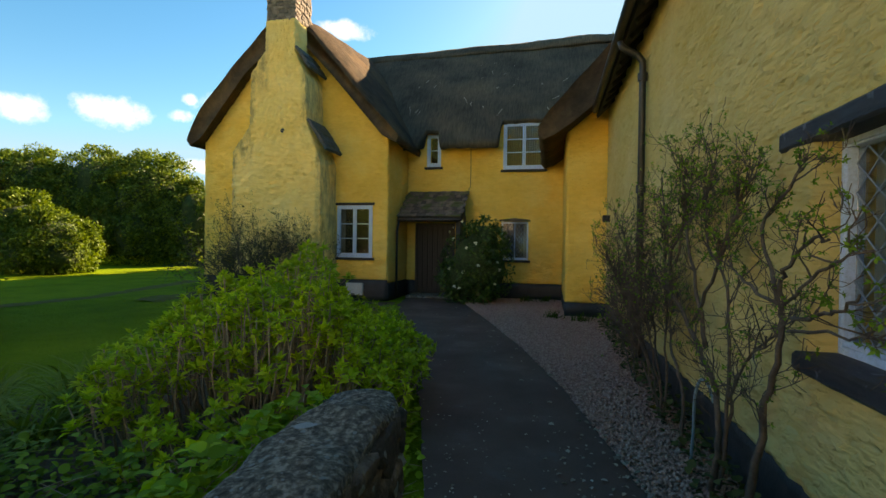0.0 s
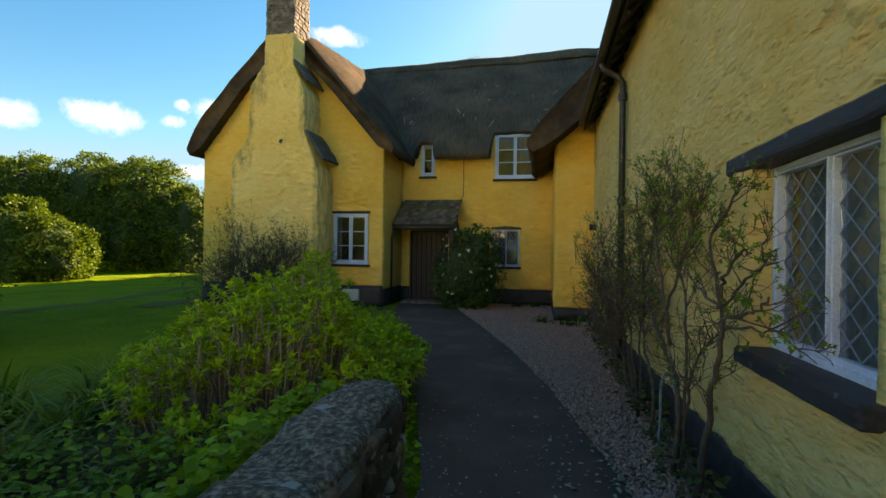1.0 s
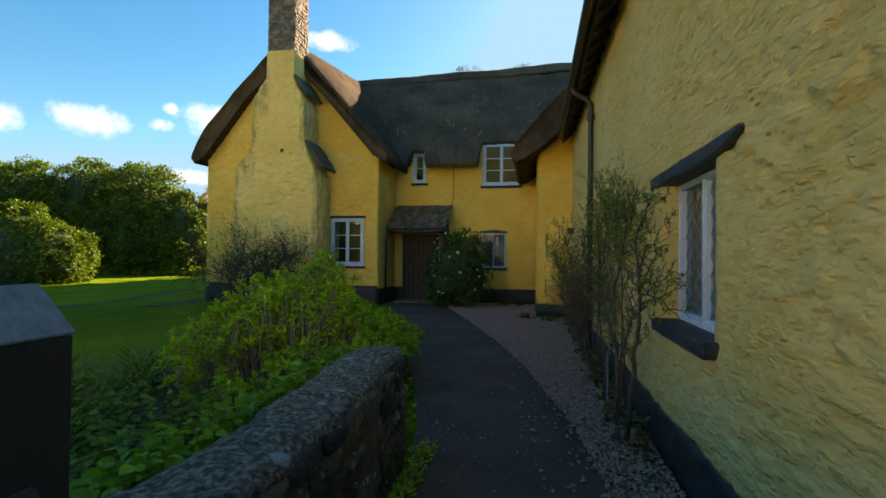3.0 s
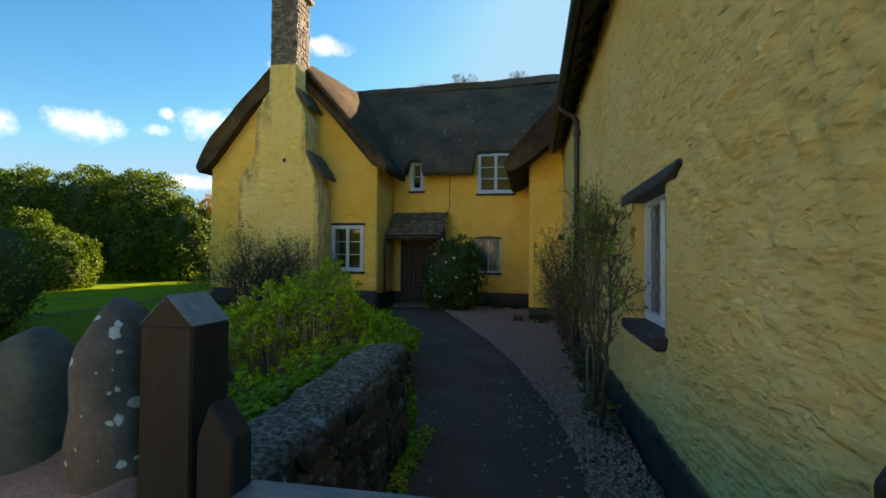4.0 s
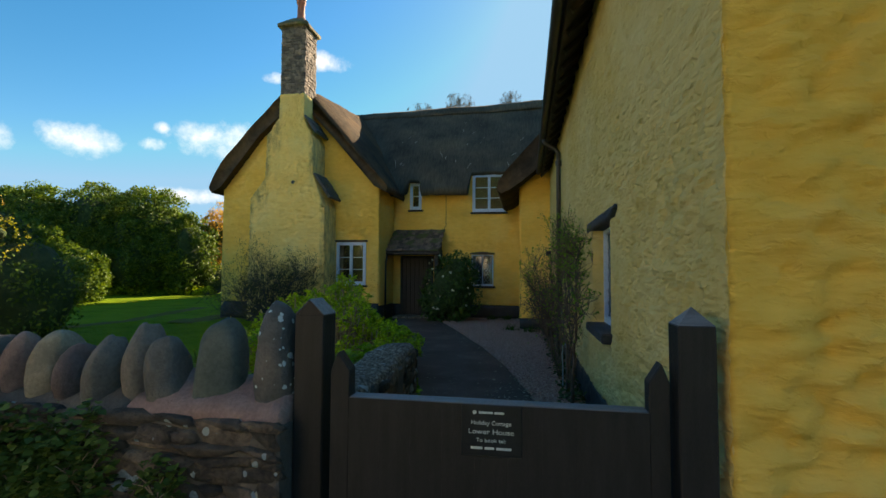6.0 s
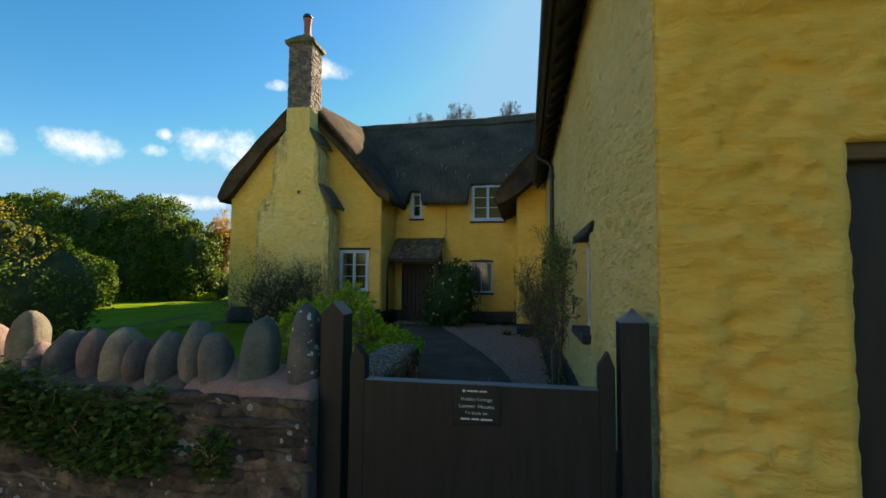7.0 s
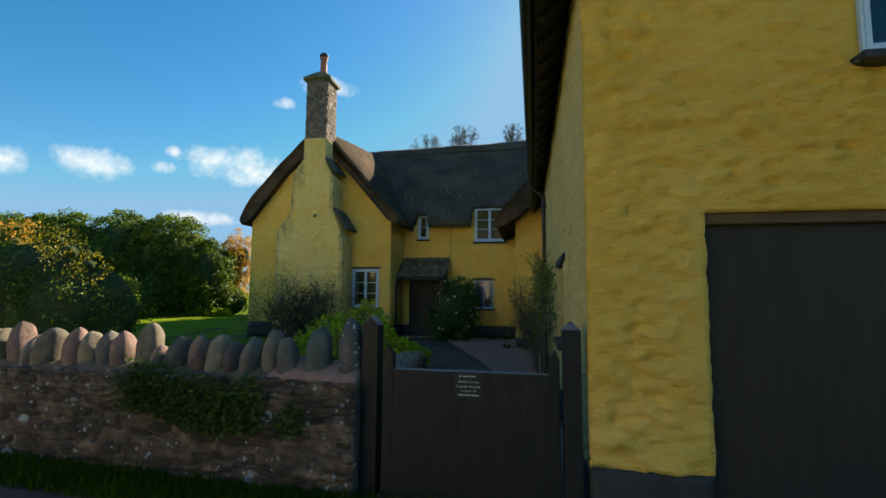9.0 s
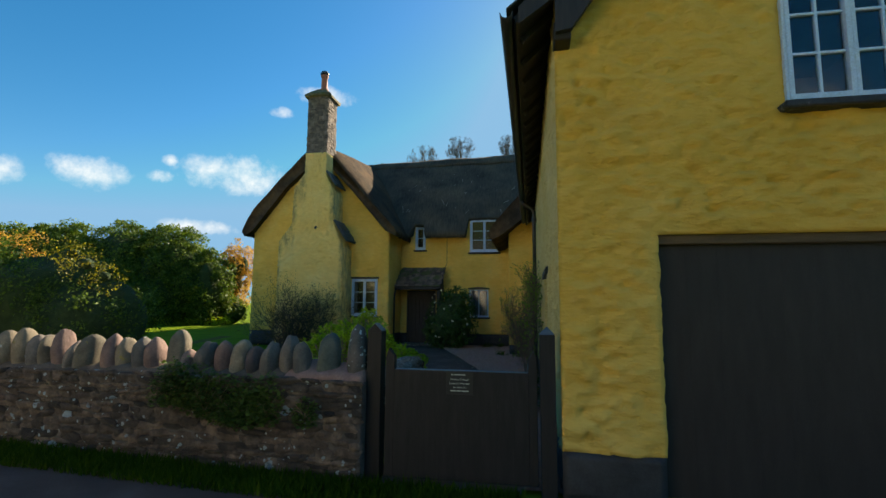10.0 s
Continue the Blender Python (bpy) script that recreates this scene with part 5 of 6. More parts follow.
rows = [[gut.verts.new((0.80 + x, y, 3.93 + z)) for x, z in ring] for y in np.linspace(-1.38, 8.95, 24)]
for a, b in zip(rows, rows[1:]):
    for k in range(len(ring)):
        gut.faces.new((a[k], a[(k + 1) % len(ring)], b[(k + 1) % len(ring)], b[k]))
gut.faces.new(rows[0]), gut.faces.new(rows[-1])
bmesh.ops.recalc_face_normals(gut, faces=gut.faces)
part("gutter", gut, IRON, wing, "black half-round gutter", smooth=True)
px, py = 1.075, 5.75
part("downpipe", tube([[((0.82, py, 3.86), .042), ((0.84, py, 3.79), .042), ((0.93, py, 3.73), .04), ((1.02, py, 3.68), .04), ((px, py, 3.6), .04), ((px, py, 3.45), .04), ((px, py, 0.08), .04)]], 12), IRON, wing, "black cast-iron downpipe with swan neck", smooth=True)
for z in (3.42, 2.1, 0.7):
    part("pipe_collar", lathe([(0.042, -.05), (0.056, -.045), (0.056, .045), (0.042, .05)], 14, (px, py, z)), IRON, wing)
part("bracket", box(0.98, 1.12, 9.0, 9.12, 1.88, 2.0, .01), DARKWOOD, wing, "short brown timber stub in the wall")

# ---- gate and posts ----
GATE_Y = -1.045


def gate_post(x, y, h, ridged):
    top = thing("gate_post", (x, y, 0), "charcoal-painted square timber gate post with a ridged top" if ridged else "charcoal-painted square timber gate post with a pointed top", "gate post", "gate posts")
    bm = box(x - h, x + h, y - h, y + h, 0.0, 1.27, .005)
    part("shaft", bm, GATEWOOD, top)
    if ridged:
        part("gablet", prism([(x - h + .003, 1.268), (x + h - .003, 1.268), (x, 1.332)], (y - h + .001, y + h - .001)), GATEWOOD, top)
        for sgn in (-1, 1):
            cp = bmesh.new()
            q = [(x + sgn * h, y - h, 1.269), (x + sgn * h, y + h, 1.269), (x, y + h, 1.3335), (x, y - h, 1.3335)]
            lo = [cp.verts.new(v) for v in q]
            hi = [cp.verts.new((v[0], v[1], v[2] + .003)) for v in q]
            cp.faces.new(hi), cp.faces.new(lo[::-1])
            for k in range(4):
                cp.faces.new((lo[k], lo[(k + 1) % 4], hi[(k + 1) % 4], hi[k]))
            bmesh.ops.recalc_face_normals(cp, faces=cp.faces)
            part("weathered_slope", cp, GATETOP, top, "worn slope of the top with blue-grey sky sheen painted in")
        return top
    cp = bmesh.new()
    lo = [cp.verts.new((x + sx * (h - .002), y + sy * (h - .002), 1.269)) for sx, sy in ((-1, -1), (1, -1), (1, 1), (-1, 1))]
    tip = cp.verts.new((x, y, 1.333))
    cp.faces.new(lo[::-1])
    for k in range(4):
        cp.faces.new((lo[k], lo[(k + 1) % 4], tip))
    part("pointed_top", cp, GATETOP, top, "worn pointed top with sky sheen painted in")
    return top


gate_post(-0.395, -0.955, .065, True)
gate_post(1.097, -1.05, .0625, False)
gate = thing("garden_gate", (0.37, GATE_Y, 0), "charcoal-painted boarded garden gate, closed", "gate")
for x0, x1, tip in ((-0.270, -0.190, -0.242), (0.941, 1.014, 0.986)):
    part("stile", prism([(x0, .07), (x1, .07), (x1, 1.058), (tip, 1.13), (x0, 1.058)], (GATE_Y - .034, GATE_Y + .034), "y", .004), GATEWOOD, gate)
rail = part("top_rail", box(-0.190, 0.942, GATE_Y - .006, GATE_Y + .04, 0.86, 0.9505, .004), GATEWOOD, gate)
part("weathered_edge", box(-0.187, 0.939, GATE_Y - .0385, GATE_Y + .038, 0.9514, 0.955, .001), GATETOP, rail, "worn top of the rail with pale sky sheen painted in")
part("bottom_rail", box(-0.190, 0.942, GATE_Y + .02, GATE_Y + .05, 0.16, 0.26, .006), GATEWOOD, gate)
for k in range(9):
    x0 = -0.190 + k * 0.12578
    part("board", box(x0, x0 + .1257, GATE_Y - .039, GATE_Y - .0065, 0.07, 0.951, .0005), GATEWOOD, gate)
SIGN_Y = GATE_Y - .0395
sign = part("sign", box(0.262, 0.490, SIGN_Y - .0045, SIGN_Y, 0.762, 0.953, .002), SIGNBLACK, gate, "small black cottage sign with pale lettering")


def lettering(text, z, size, width):
    cu = bpy.data.curves.new("lettering", "FONT")
    cu.body, cu.size, cu.align_x, cu.extrude = text, size, "CENTER", 0.0004
    cu.materials.append(SIGNTEXT)
    ob = new("lettering", cu)
    bpy.context.view_layer.update()
    k = width / max(ob.dimensions.x, 1e-4)
    rest(ob, sign)
    ob.matrix_basis = pose(0.376, SIGN_Y - .0055, z, 90, 0, 0) @ Matrix.Diagonal((k, 1, 1, 1))
    return ob


lettering("Holiday Cottage", 0.879, .022, .150)
lettering("Lower House", 0.845, .026, .170)
lettering("To book tel:", 0.815, .020, .112)
for x0, x1, z0, z1 in ((0.330, 0.383, .920, .928), (0.389, 0.425, .920, .928), (0.300, 0.344, .788, .797), (0.352, 0.388, .788, .797), (0.396, 0.452, .788, .797)):
    part("text_bar", box(x0, x1, SIGN_Y - .0058, SIGN_Y - .0046, z0, z1), SIGNTEXT, sign)
part("emblem", lathe([(0.0078, 0), (0.0078, .0012)], 6), SIGNTEXT, sign).matrix_basis = pose(0.314, SIGN_Y - .0046, 0.924, 90, 0, 0)

# ---- stone walls ----
def stone_meshes(k, mat, seed, rough=.1):
    out = []
    for i in range(k):
        bm = box(-.5, .5, -.5, .5, -.5, .5, .17)
        for v in bm.verts:
            v.co += Vector((noise.noise(v.co * 1.7 + Vector((seed + i * 5, 0, 0))), noise.noise(v.co * 1.7 + Vector((0, seed + i * 5, 0))), noise.noise(v.co * 1.7 + Vector((0, 0, seed + i * 5))))) * rough * 2
        me = to_mesh("stone", bm)
        me.materials.append(mat)
        me.polygons.foreach_set("use_smooth", [True] * len(me.polygons))
        out.append(me)
    return out


def rubble(parent, at, turn, u0, u1, z0, z1, high, wide, meshes, deep, seed, floor=None):
    """Courses of irregular stones on a face. at(u): place of the face; turn: degrees about z of the face."""
    rng = random.Random(seed)
    z, made = z0, 0
    while z < z1 - 0.02:
        h = min(rng.uniform(*high), z1 - z)
        u = u0 - rng.uniform(0, wide[1] * .5)
        while u < u1:
            w = rng.uniform(*wide)
            a, b = max(u, u0), min(u + w, u1)
            if b - a > 0.04:
                p = at((a + b) / 2)
                st = part("stone", rng.choice(meshes), None, parent)
                st.matrix_basis = pose(p[0], p[1], z + h / 2 + rng.uniform(-.2, .2) * h + (floor(p[0]) if floor else 0), rng.uniform(-6, 6), rng.uniform(-7, 7), turn + rng.uniform(-5, 5)) @ Matrix.Diagonal(((b - a) * rng.uniform(.9, 1.05), deep * rng.uniform(.7, 1.3), h * rng.uniform(.8, 1.3), 1))
                made += 1
            u += w
        z += h
    return made


lane_wall = thing("lane_wall", (-4.0, -1.1, 0), "rubble stone garden wall with upright coping stones", "wall")
core = bmesh.new()
box(-12.0, -0.465, -1.118, -0.74, 0.0, 0.83, 0.01, core)
bmesh.ops.subdivide_edges(core, edges=[e for e in core.edges if abs(e.verts[0].co.x - e.verts[1].co.x) > 5], cuts=60)
for v in core.verts:
    v.co += Vector((0, 0.015 * noise.noise(v.co * 3), 0.02 * noise.noise(v.co * 4)))
part("mortar_core", core, MORTAR, lane_wall)
rubble(lane_wall, lambda u: (u, -1.108), 0, -4.7, -0.465, 0.0, 0.85, (.03, .07), (.08, .26), stone_meshes(10, STONE, 3, .16), .065, 5)
far = bmesh.new()
rg = random.Random(8)
for r in range(9):
    x = -12.0
    while x < -4.9:
        w = rg.uniform(.15, .35)
        box(x + .006, min(x + w - .006, -4.9), -1.142, -1.03, r * .096 + .005, r * .096 + .09, .012, far)
        x += w
part("stone_courses", far, STONE, lane_wall, kind="stuff")
cope_me = []
for i in range(9):
    bm = bmesh.new()
    bmesh.ops.create_uvsphere(bm, u_segments=16, v_segments=14, radius=1)
    blunt, slant = (3.0, 2.2, 2.4, 2.6, 2.0, 2.3, 1.9, 2.5, 3.0)[i], .3 * math.sin(i * 2.3)
    for v in bm.verts:
        d = v.co.copy()
        flat = Vector((d.x, d.y))
        a = flat.normalized() if flat.length > 1e-4 else Vector((0, 0))
        a = Vector([math.copysign(abs(c) ** .8, c) for c in a])
        h = d.z
        w = (1 - max(0.0, (h + .15) / 1.15) ** blunt) ** .5 if h > -.15 else 1 - .35 * ((-h - .15) / .85) ** 2
        if abs(h) > .999:
            w = 0
        p = Vector((a.x * w, a.y * w, h))
        p.x += slant * .35 * (h + 1) * .5
        p.z += slant * a.x * w * .6
        p += Vector((noise.noise(d * 1.2 + Vector((i * 9, 0, 0))), noise.noise(d * 1.2 + Vector((0, i * 9, 0))), noise.noise(d * 1.4 + Vector((0, 0, i * 9))))) * .17
        p += Vector((noise.noise(d * 3 + Vector((i * 9, 0, 0))), noise.noise(d * 3 + Vector((0, i * 9, 0))), 0)) * .05
        v.co = p * .5
    me = to_mesh("coping_stone", bm)
    me.materials.append((COPEDOT, COPE, COPEPINK, COPEBUFF, COPE, COPEPINK, COPE, COPEBUFF, COPEGREEN)[i])
    me.polygons.foreach_set("use_smooth", [True] * len(me.polygons))
    cope_me.append(me)
COPES = [(-0.568, 0.2, 1.305), (-0.84, 0.245, 1.222), (-1.098, 0.184, 1.149), (-1.233, 0.194, 1.206), (-1.414, 0.163, 1.149), (-1.569, 0.148, 1.093), (-1.734, 0.204, 1.144), (-1.894, 0.168, 1.134), (-2.106, 0.214, 1.139), (-2.262, 0.122, 1.051), (-2.411, 0.224, 1.222), (-2.644, 0.194, 1.149), 
         (-2.789, 0.184, 1.16), (-2.97, 0.194, 1.149), (-3.125, 0.194, 1.17), (-3.383, 0.235, 1.17), (-3.559, 0.153, 1.118), (-3.714, 0.204, 1.212), (-3.89, 0.153, 1.16), (-4.004, 0.184, 1.16), (-4.18, 0.204, 1.212), (-4.407, 0.245, 1.191)]
rg = random.Random(12)
x = -4.56
while x > -11.9:
    w = rg.uniform(.14, .24)
    COPES.append((x, w, rg.uniform(1.04, 1.2)))
    x -= w * .8
for k, (x, w, top) in enumerate(COPES):
    ob = part("coping_stone", cope_me[(0, 8, 4, 6)[k] if k < 4 else rg.randrange(1, 8)], None, lane_wall)
    lo = .79 if k else .82
    ob.matrix_basis = pose(x, -.955 + rg.uniform(-.025, .025), (lo + top) / 2, rg.uniform(-5, 5), rg.uniform(-5, 6) if k < 4 and k else rg.uniform(-9, 13) * (k > 0), rg.uniform(-9, 9) if k < 4 else rg.uniform(-14, 10)) @ Matrix.Diagonal((w * (.88 if k < 4 else .9), .25 * rg.uniform(.8, 1.1), (top - lo) * 1.05, 1))
for x0, x1, high, mat, lab in ((-12.0, -1.2, .85, MORTAR, "rough mortar bedding"), (-1.22, -0.472, .87, PINKMORTAR, "pinkish mortar bedding")):
    bed = bmesh.new()
    box(x0, x1, -1.1, -0.76, 0.79, high, 0.03, bed)
    bmesh.ops.subdivide_edges(bed, edges=[e for e in bed.edges if abs(e.verts[0].co.x - e.verts[1].co.x) > .5], cuts=int((x1 - x0) * 14))
    bmesh.ops.subdivide_edges(bed, edges=[e for e in bed.edges if abs(e.verts[0].co.y - e.verts[1].co.y) > .15], cuts=4)
    for v in bed.verts:
        if v.co.z > .83:
            v.co.z += .05 * noise.noise((v.co.x * 6, v.co.y * 3, 2)) + .01 + .09 * max(0.0, min(1.0, (v.co.y + 1.1) / .2))
            v.co.y += .02 * noise.noise((v.co.x * 7, v.co.z * 3, 5))
    part("mortar_bed", bed, mat, lane_wall, lab, smooth=True)

path_wall = thing("path_wall", (-0.65, 0.3, 0), "low rubble wall with a rounded lichened cap along the path", "wall")
END = 1.64


def cap_section(y, s):
    c = float(np.interp(y, [-.93, .5, 1.2, 1.9], [-.61, -.65, -.705, -.76]))
    pts = [(-.18, .685), (-.178, .715), (-.15, .738), (-.08, .752), (0.0, .757), (.08, .756), (.135, .75), (.162, .735), (.172, .70), (.15, .665)]
    return [(c + x * s, y, .62 + (z - .62) * (0.45 + .55 * s)) for x, z in pts]


secs = [cap_section(y, 1.0) for y in steps(-0.93, END, .03)] + [cap_section(END + .22 * math.sin(a), max(.08, math.cos(a))) for a in (.35, .7, 1.0, 1.25, 1.45)]
verts, faces = loft(secs)
verts = [Vector(v) + Vector((shag((v[0] * 3, v[1] * 3, v[2] * 3), .026), 0, shag((v[1] * 3.5, v[0] * 3.5, v[2]), .032))) for v in verts]
bm = bmesh.new()
vs = [bm.verts.new(v) for v in verts]
for f in faces:
    bm.faces.new([vs[i] for i in f])
bmesh.ops.recalc_face_normals(bm, faces=bm.faces)
part("cap", bm, WALLCAP, path_wall, "rounded mortar cap with pale lichen", smooth=True)
part("mortar_core", box(-0.75, -0.48, -0.93, .9, 0, 0.70, .02), MORTAR, path_wall)
me7 = stone_meshes(6, STONE, 30)
part("mortar_core", box(-0.86, -0.59, .88, END + .1, 0, 0.70, .02), MORTAR, path_wall)
rubble(path_wall, lambda u: (float(np.interp(u, [-.93, .5, 1.2, 1.9], [-.455, -.49, -.545, -.6])), u), 94, -0.92, END + .08, 0.0, 0.70, (.05, .12), (.1, .28), me7, .07, 15)
rubble(path_wall, lambda u: (u, END + .12), 0, -0.95, -0.6, 0.0, 0.69, (.07, .13), (.12, .22), me7, .1, 17)
rubble(stack, lambda u: (u, BREAST + .03), 0, -6.73, -5.97, 6.74, 8.82, (.065, .12), (.10, .24), stone_meshes(6, CHIMNEY, 60), .05, 21)
rubble(stack, lambda u: (-5.98, u), 90, BREAST + .03, 10.82, 6.74, 8.82, (.065, .12), (.10, .24), stone_meshes(6, CHIMNEY, 60), .05, 23)

# ---- plants ----
def stem_paths(rng, base, tip, r):
    b, t = Vector(base), Vector(tip)
    m = b.lerp(t, .5) + Vector((rng.normal(0, .05), rng.normal(0, .05), rng.normal(0, .03)))
    return [(b, r), (m, r * .8), (t, r * .5)]


def rosettes(rng, tips, leaves, size, droop=0.25):
    """Whorls of leaves at shoot tips."""
    P, W, U, S = [], [], [], []
    for p, d in tips:
        d = Vector(d).normalized()
        a = d.cross(Vector((.3, .5, .1))).normalized()
        b = d.cross(a)
        turn = rng.uniform(0, 6.28)
        for k in range(leaves):
            t = turn + k * 2.4
            lift = rng.uniform(0.0, 1.0)
            side = a * math.cos(t) + b * math.sin(t)
            w = side * (1.0 - .55 * lift) + d * (lift * 1.1 - droop * .3)
            P.append(Vector(p) - d * size * .5 * (1 - lift)), W.append(w), U.append(d + side * -.2), S.append(size * rng.uniform(.7, 1.25) * (1 - .25 * lift))
    return P, W, U, S


def shrub_hydrangea():
    rng = np.random.default_rng(5)
    top = thing("hydrangea_bush", (-1.9, 3.3, 0), "leafy shrub with fresh green leaf whorls on tan stems", "shrub")
    paths, tips, heads = [], [], []
    for k in range(900):
        a, r = rng.uniform(0, 6.28), math.sqrt(rng.uniform(0, 1))
        bx, by = -2.06 + 0.9 * r * math.cos(a), 3.25 + 1.4 * r * math.sin(a)
        front = by < 2.5 and bx > -2.5
        if front and rng.random() < .7:
            continue
        tx, ty = bx + (bx + 2.1) * .28 + rng.normal(0, .04), by + (by - 3.0) * .12 + rng.normal(0, .04)
        turn = math.degrees(math.atan2(tx - .1, ty + .3))
        h = float(np.interp(turn, [-56, -48, -42, -35, -29, -27, -25, -23.5, -21, -17], [.74, .86, 1.0, 1.14, 1.34, 1.3, .98, .82, .72, .6]))
        h *= float(np.interp(by - .35 * min(0, bx + 2.2), [1.9, 2.7, 3.5], [.6, .85, 1.0])) * (1 - .15 * r ** 3) * (1 + .2 * noise.noise((bx * 2.6, by * 2.6, 4.0))) * rng.uniform(.88, 1.02) * (.62 if front else 1.0)
        if any((tx - q[0]) ** 2 + (ty - q[1]) ** 2 < .075 ** 2 for q in heads):
            continue
        heads.append((tx, ty))
        paths.append(stem_paths(rng, (bx, by, 0), (tx, ty, h), rng.uniform(.006, .011)))
        tips.append(((tx, ty, h), (rng.normal(0, .2) + (bx + 2) * .2, rng.normal(0, .2), 1)))
        for j in range(int(rng.integers(1, 4))):
            f = rng.uniform(.72 if by > 2.9 else .5, .95)
            p = Vector((bx, by, 0)).lerp(Vector((tx, ty, h)), f) + Vector(rng.normal(0, .06, 3))
            paths.append(stem_paths(rng, Vector((bx, by, 0)).lerp(Vector((tx, ty, h)), f - .12), p, .004))
            tips.append((p, (rng.normal(0, .5), rng.normal(0, .5), .8)))
    part("woody_base", tube(paths, 5), STEM, top, "bare tan woody stems", smooth=True, kind="stuff")
    foliage("leaves", top, HYDRANGEA, *rosettes(rng, tips, 15, .078), slim=.5, label="fresh green leaves")


def shrub_euphorbia():
    rng = np.random.default_rng(6)
    for cx, cy, rad, hh, n in ((-1.95, 4.9, .5, .66, 120), (-2.5, 5.9, .65, .66, 130), (-1.5, 3.7, .3, .5, 60)):
        top = thing("spurge_clump", (cx, cy, 0), "low yellow-green spurge clump beside the path", "plant", "spurge clumps")
        paths, tips = [], []
        for k in range(n):
            a, r = rng.uniform(0, 6.28), math.sqrt(rng.uniform(0, 1)) * rad
            x, y = cx + r * math.cos(a), cy + r * math.sin(a)
            h = hh * (1 - .5 * (r / rad) ** 2) * rng.uniform(.7, 1.05)
            tx, ty = x + rng.normal(0, .06), y + rng.normal(0, .06)
            paths.append(stem_paths(rng, (cx + (x - cx) * .7, cy + (y - cy) * .7, 0), (tx, ty, h), .004))
            tips.append(((tx, ty, h), (rng.normal(0, .3), rng.normal(0, .3), 1)))
            tips.append(((tx + rng.normal(0, .04), ty + rng.normal(0, .04), h * rng.uniform(.5, .85)), (rng.normal(0, .5), rng.normal(0, .5), .8)))
        part("woody_base", tube(paths, 4), STEM, top, kind="stuff")
        foliage("leaves", top, EUPHORBIA, *rosettes(rng, tips, 9, .065), slim=.45)


def ground_cover(name, label, centres, n, size, mat, seed, heights=(0.02, 0.2), category="plant"):
    rng = np.random.default_rng(seed)
    P, W, U, S = [], [], [], []
    for x, y, z, rx, ry in centres:
        for k in range(n):
            a, r = rng.uniform(0, 6.28), math.sqrt(rng.uniform(0, 1))
            p = Vector((x + rx * r * math.cos(a), y + ry * r * math.sin(a), z + rng.uniform(*heights) * (1.1 - r * r * .6)))
            P.append(p), W.append(Vector((rng.normal(), rng.normal(), rng.uniform(-.4, .5)))), U.append(Vector((rng.normal(0, .45), rng.normal(0, .45), 1))), S.append(size * rng.uniform(.6, 1.4))
    x, y, z = centres[0][:3]
    top = thing(name, (x, y, max(0, z)), label, category)
    runs = []
    for x, y, z, rx, ry in centres:
        for k in range(5):
            a = rng.uniform(0, 6.28)
            q = Vector((x, y, z + .01 + .3 * heights[1] * rng.random()))
            e = q + Vector((rx * math.cos(a), ry * math.sin(a), .6 * heights[1] * rng.random()))
            runs.append([(q, .003), (q.lerp(e, .5) + Vector((0, 0, .02)), .0025), (e, .0015)])
    part("runner", tube(runs, 4), STEM, top, "thin creeping stems", kind="stuff")
    foliage("leaves", top, mat, P, W, U, S, slim=.9, fold=.1)
    return top


def strap_clump(cx, cy, n, length, seed, wide=.022, mat=None):
    rng = np.random.default_rng(seed)
    verts, faces = [], []
    for k in range(n):
        a = rng.uniform(0, 6.28)
        d = Vector((math.cos(a), math.sin(a), 0))
        s = Vector((-d.y, d.x, 0))
        ln, w = length * rng.uniform(.6, 1.15), wide * rng.uniform(.7, 1.2)
        lean = rng.uniform(.45, 1.1)
        b = Vector((cx, cy, 0)) + Vector((rng.normal(0, .08), rng.normal(0, .08), 0))
        start = len(verts)
        for i in range(7):
            t = i / 6
            p = b + d * ln * lean * t ** 1.3 + Z * (ln * (t - lean * .62 * t * t))
            ww = w * (1 - t ** 2.5) + .001
            verts += [p - s * ww, p + Z * -.25 * ww, p + s * ww]
        for i in range(6):
            for m in (0, 1):
                q = start + i * 3 + m
                faces.append((q, q + 1, q + 4, q + 3))
    top = thing("strap_leaf_plant", (cx, cy, 0), "clump of arching strap-like green leaves", "plant", "strap-leaved clumps")
    part("leaves", (verts, faces), mat or STRAP, top, smooth=True)


shrub_hydrangea()
shrub_euphorbia()
ground_cover("ground_ivy", "bright green creeping leaves spilling onto the wall", [(-.93 - .08 * (y > .8), y, .52, .13, .2) for y in np.arange(-.75, 1.75, .17)], 150, .046, IVY, 11, (0.0, .25))
ground_cover("low_greenery", "low mixed green ground cover in the bed", [(x, y, 0.0, .45, .45) for x in (-1.35, -1.9, -2.5, -3.2, -3.9) for y in (-.5, .2, .9, 1.6)], 420, .044, BEDLEAF, 12, (0.02, .4))
ground_cover("path_edge_moss", "low moss and small weeds along the wall foot", [(-.40 - .03 * (y > 1), y, .02, .07, .12) for y in np.arange(-.6, 1.95, .16)], 90, .022, HYDRANGEA, 16, (0.0, .07))
ground_cover("border_greenery", "low green plants edging the path", [(path_left(y) - .22, y, 0.0, .2, .3) for y in np.arange(1.7, 9.5, .4)], 90, .05, IVY, 13, (0.0, .16))
ground_cover("bed_greenery", "low green plants filling the flower bed", [(path_left(y) - 1.2 - .5 * (k % 2), y, 0.0, .6, .5) for k, y in enumerate(np.arange(5.5, 9.6, .5))], 120, .06, TWIGLEAF, 14, (0.0, .3))
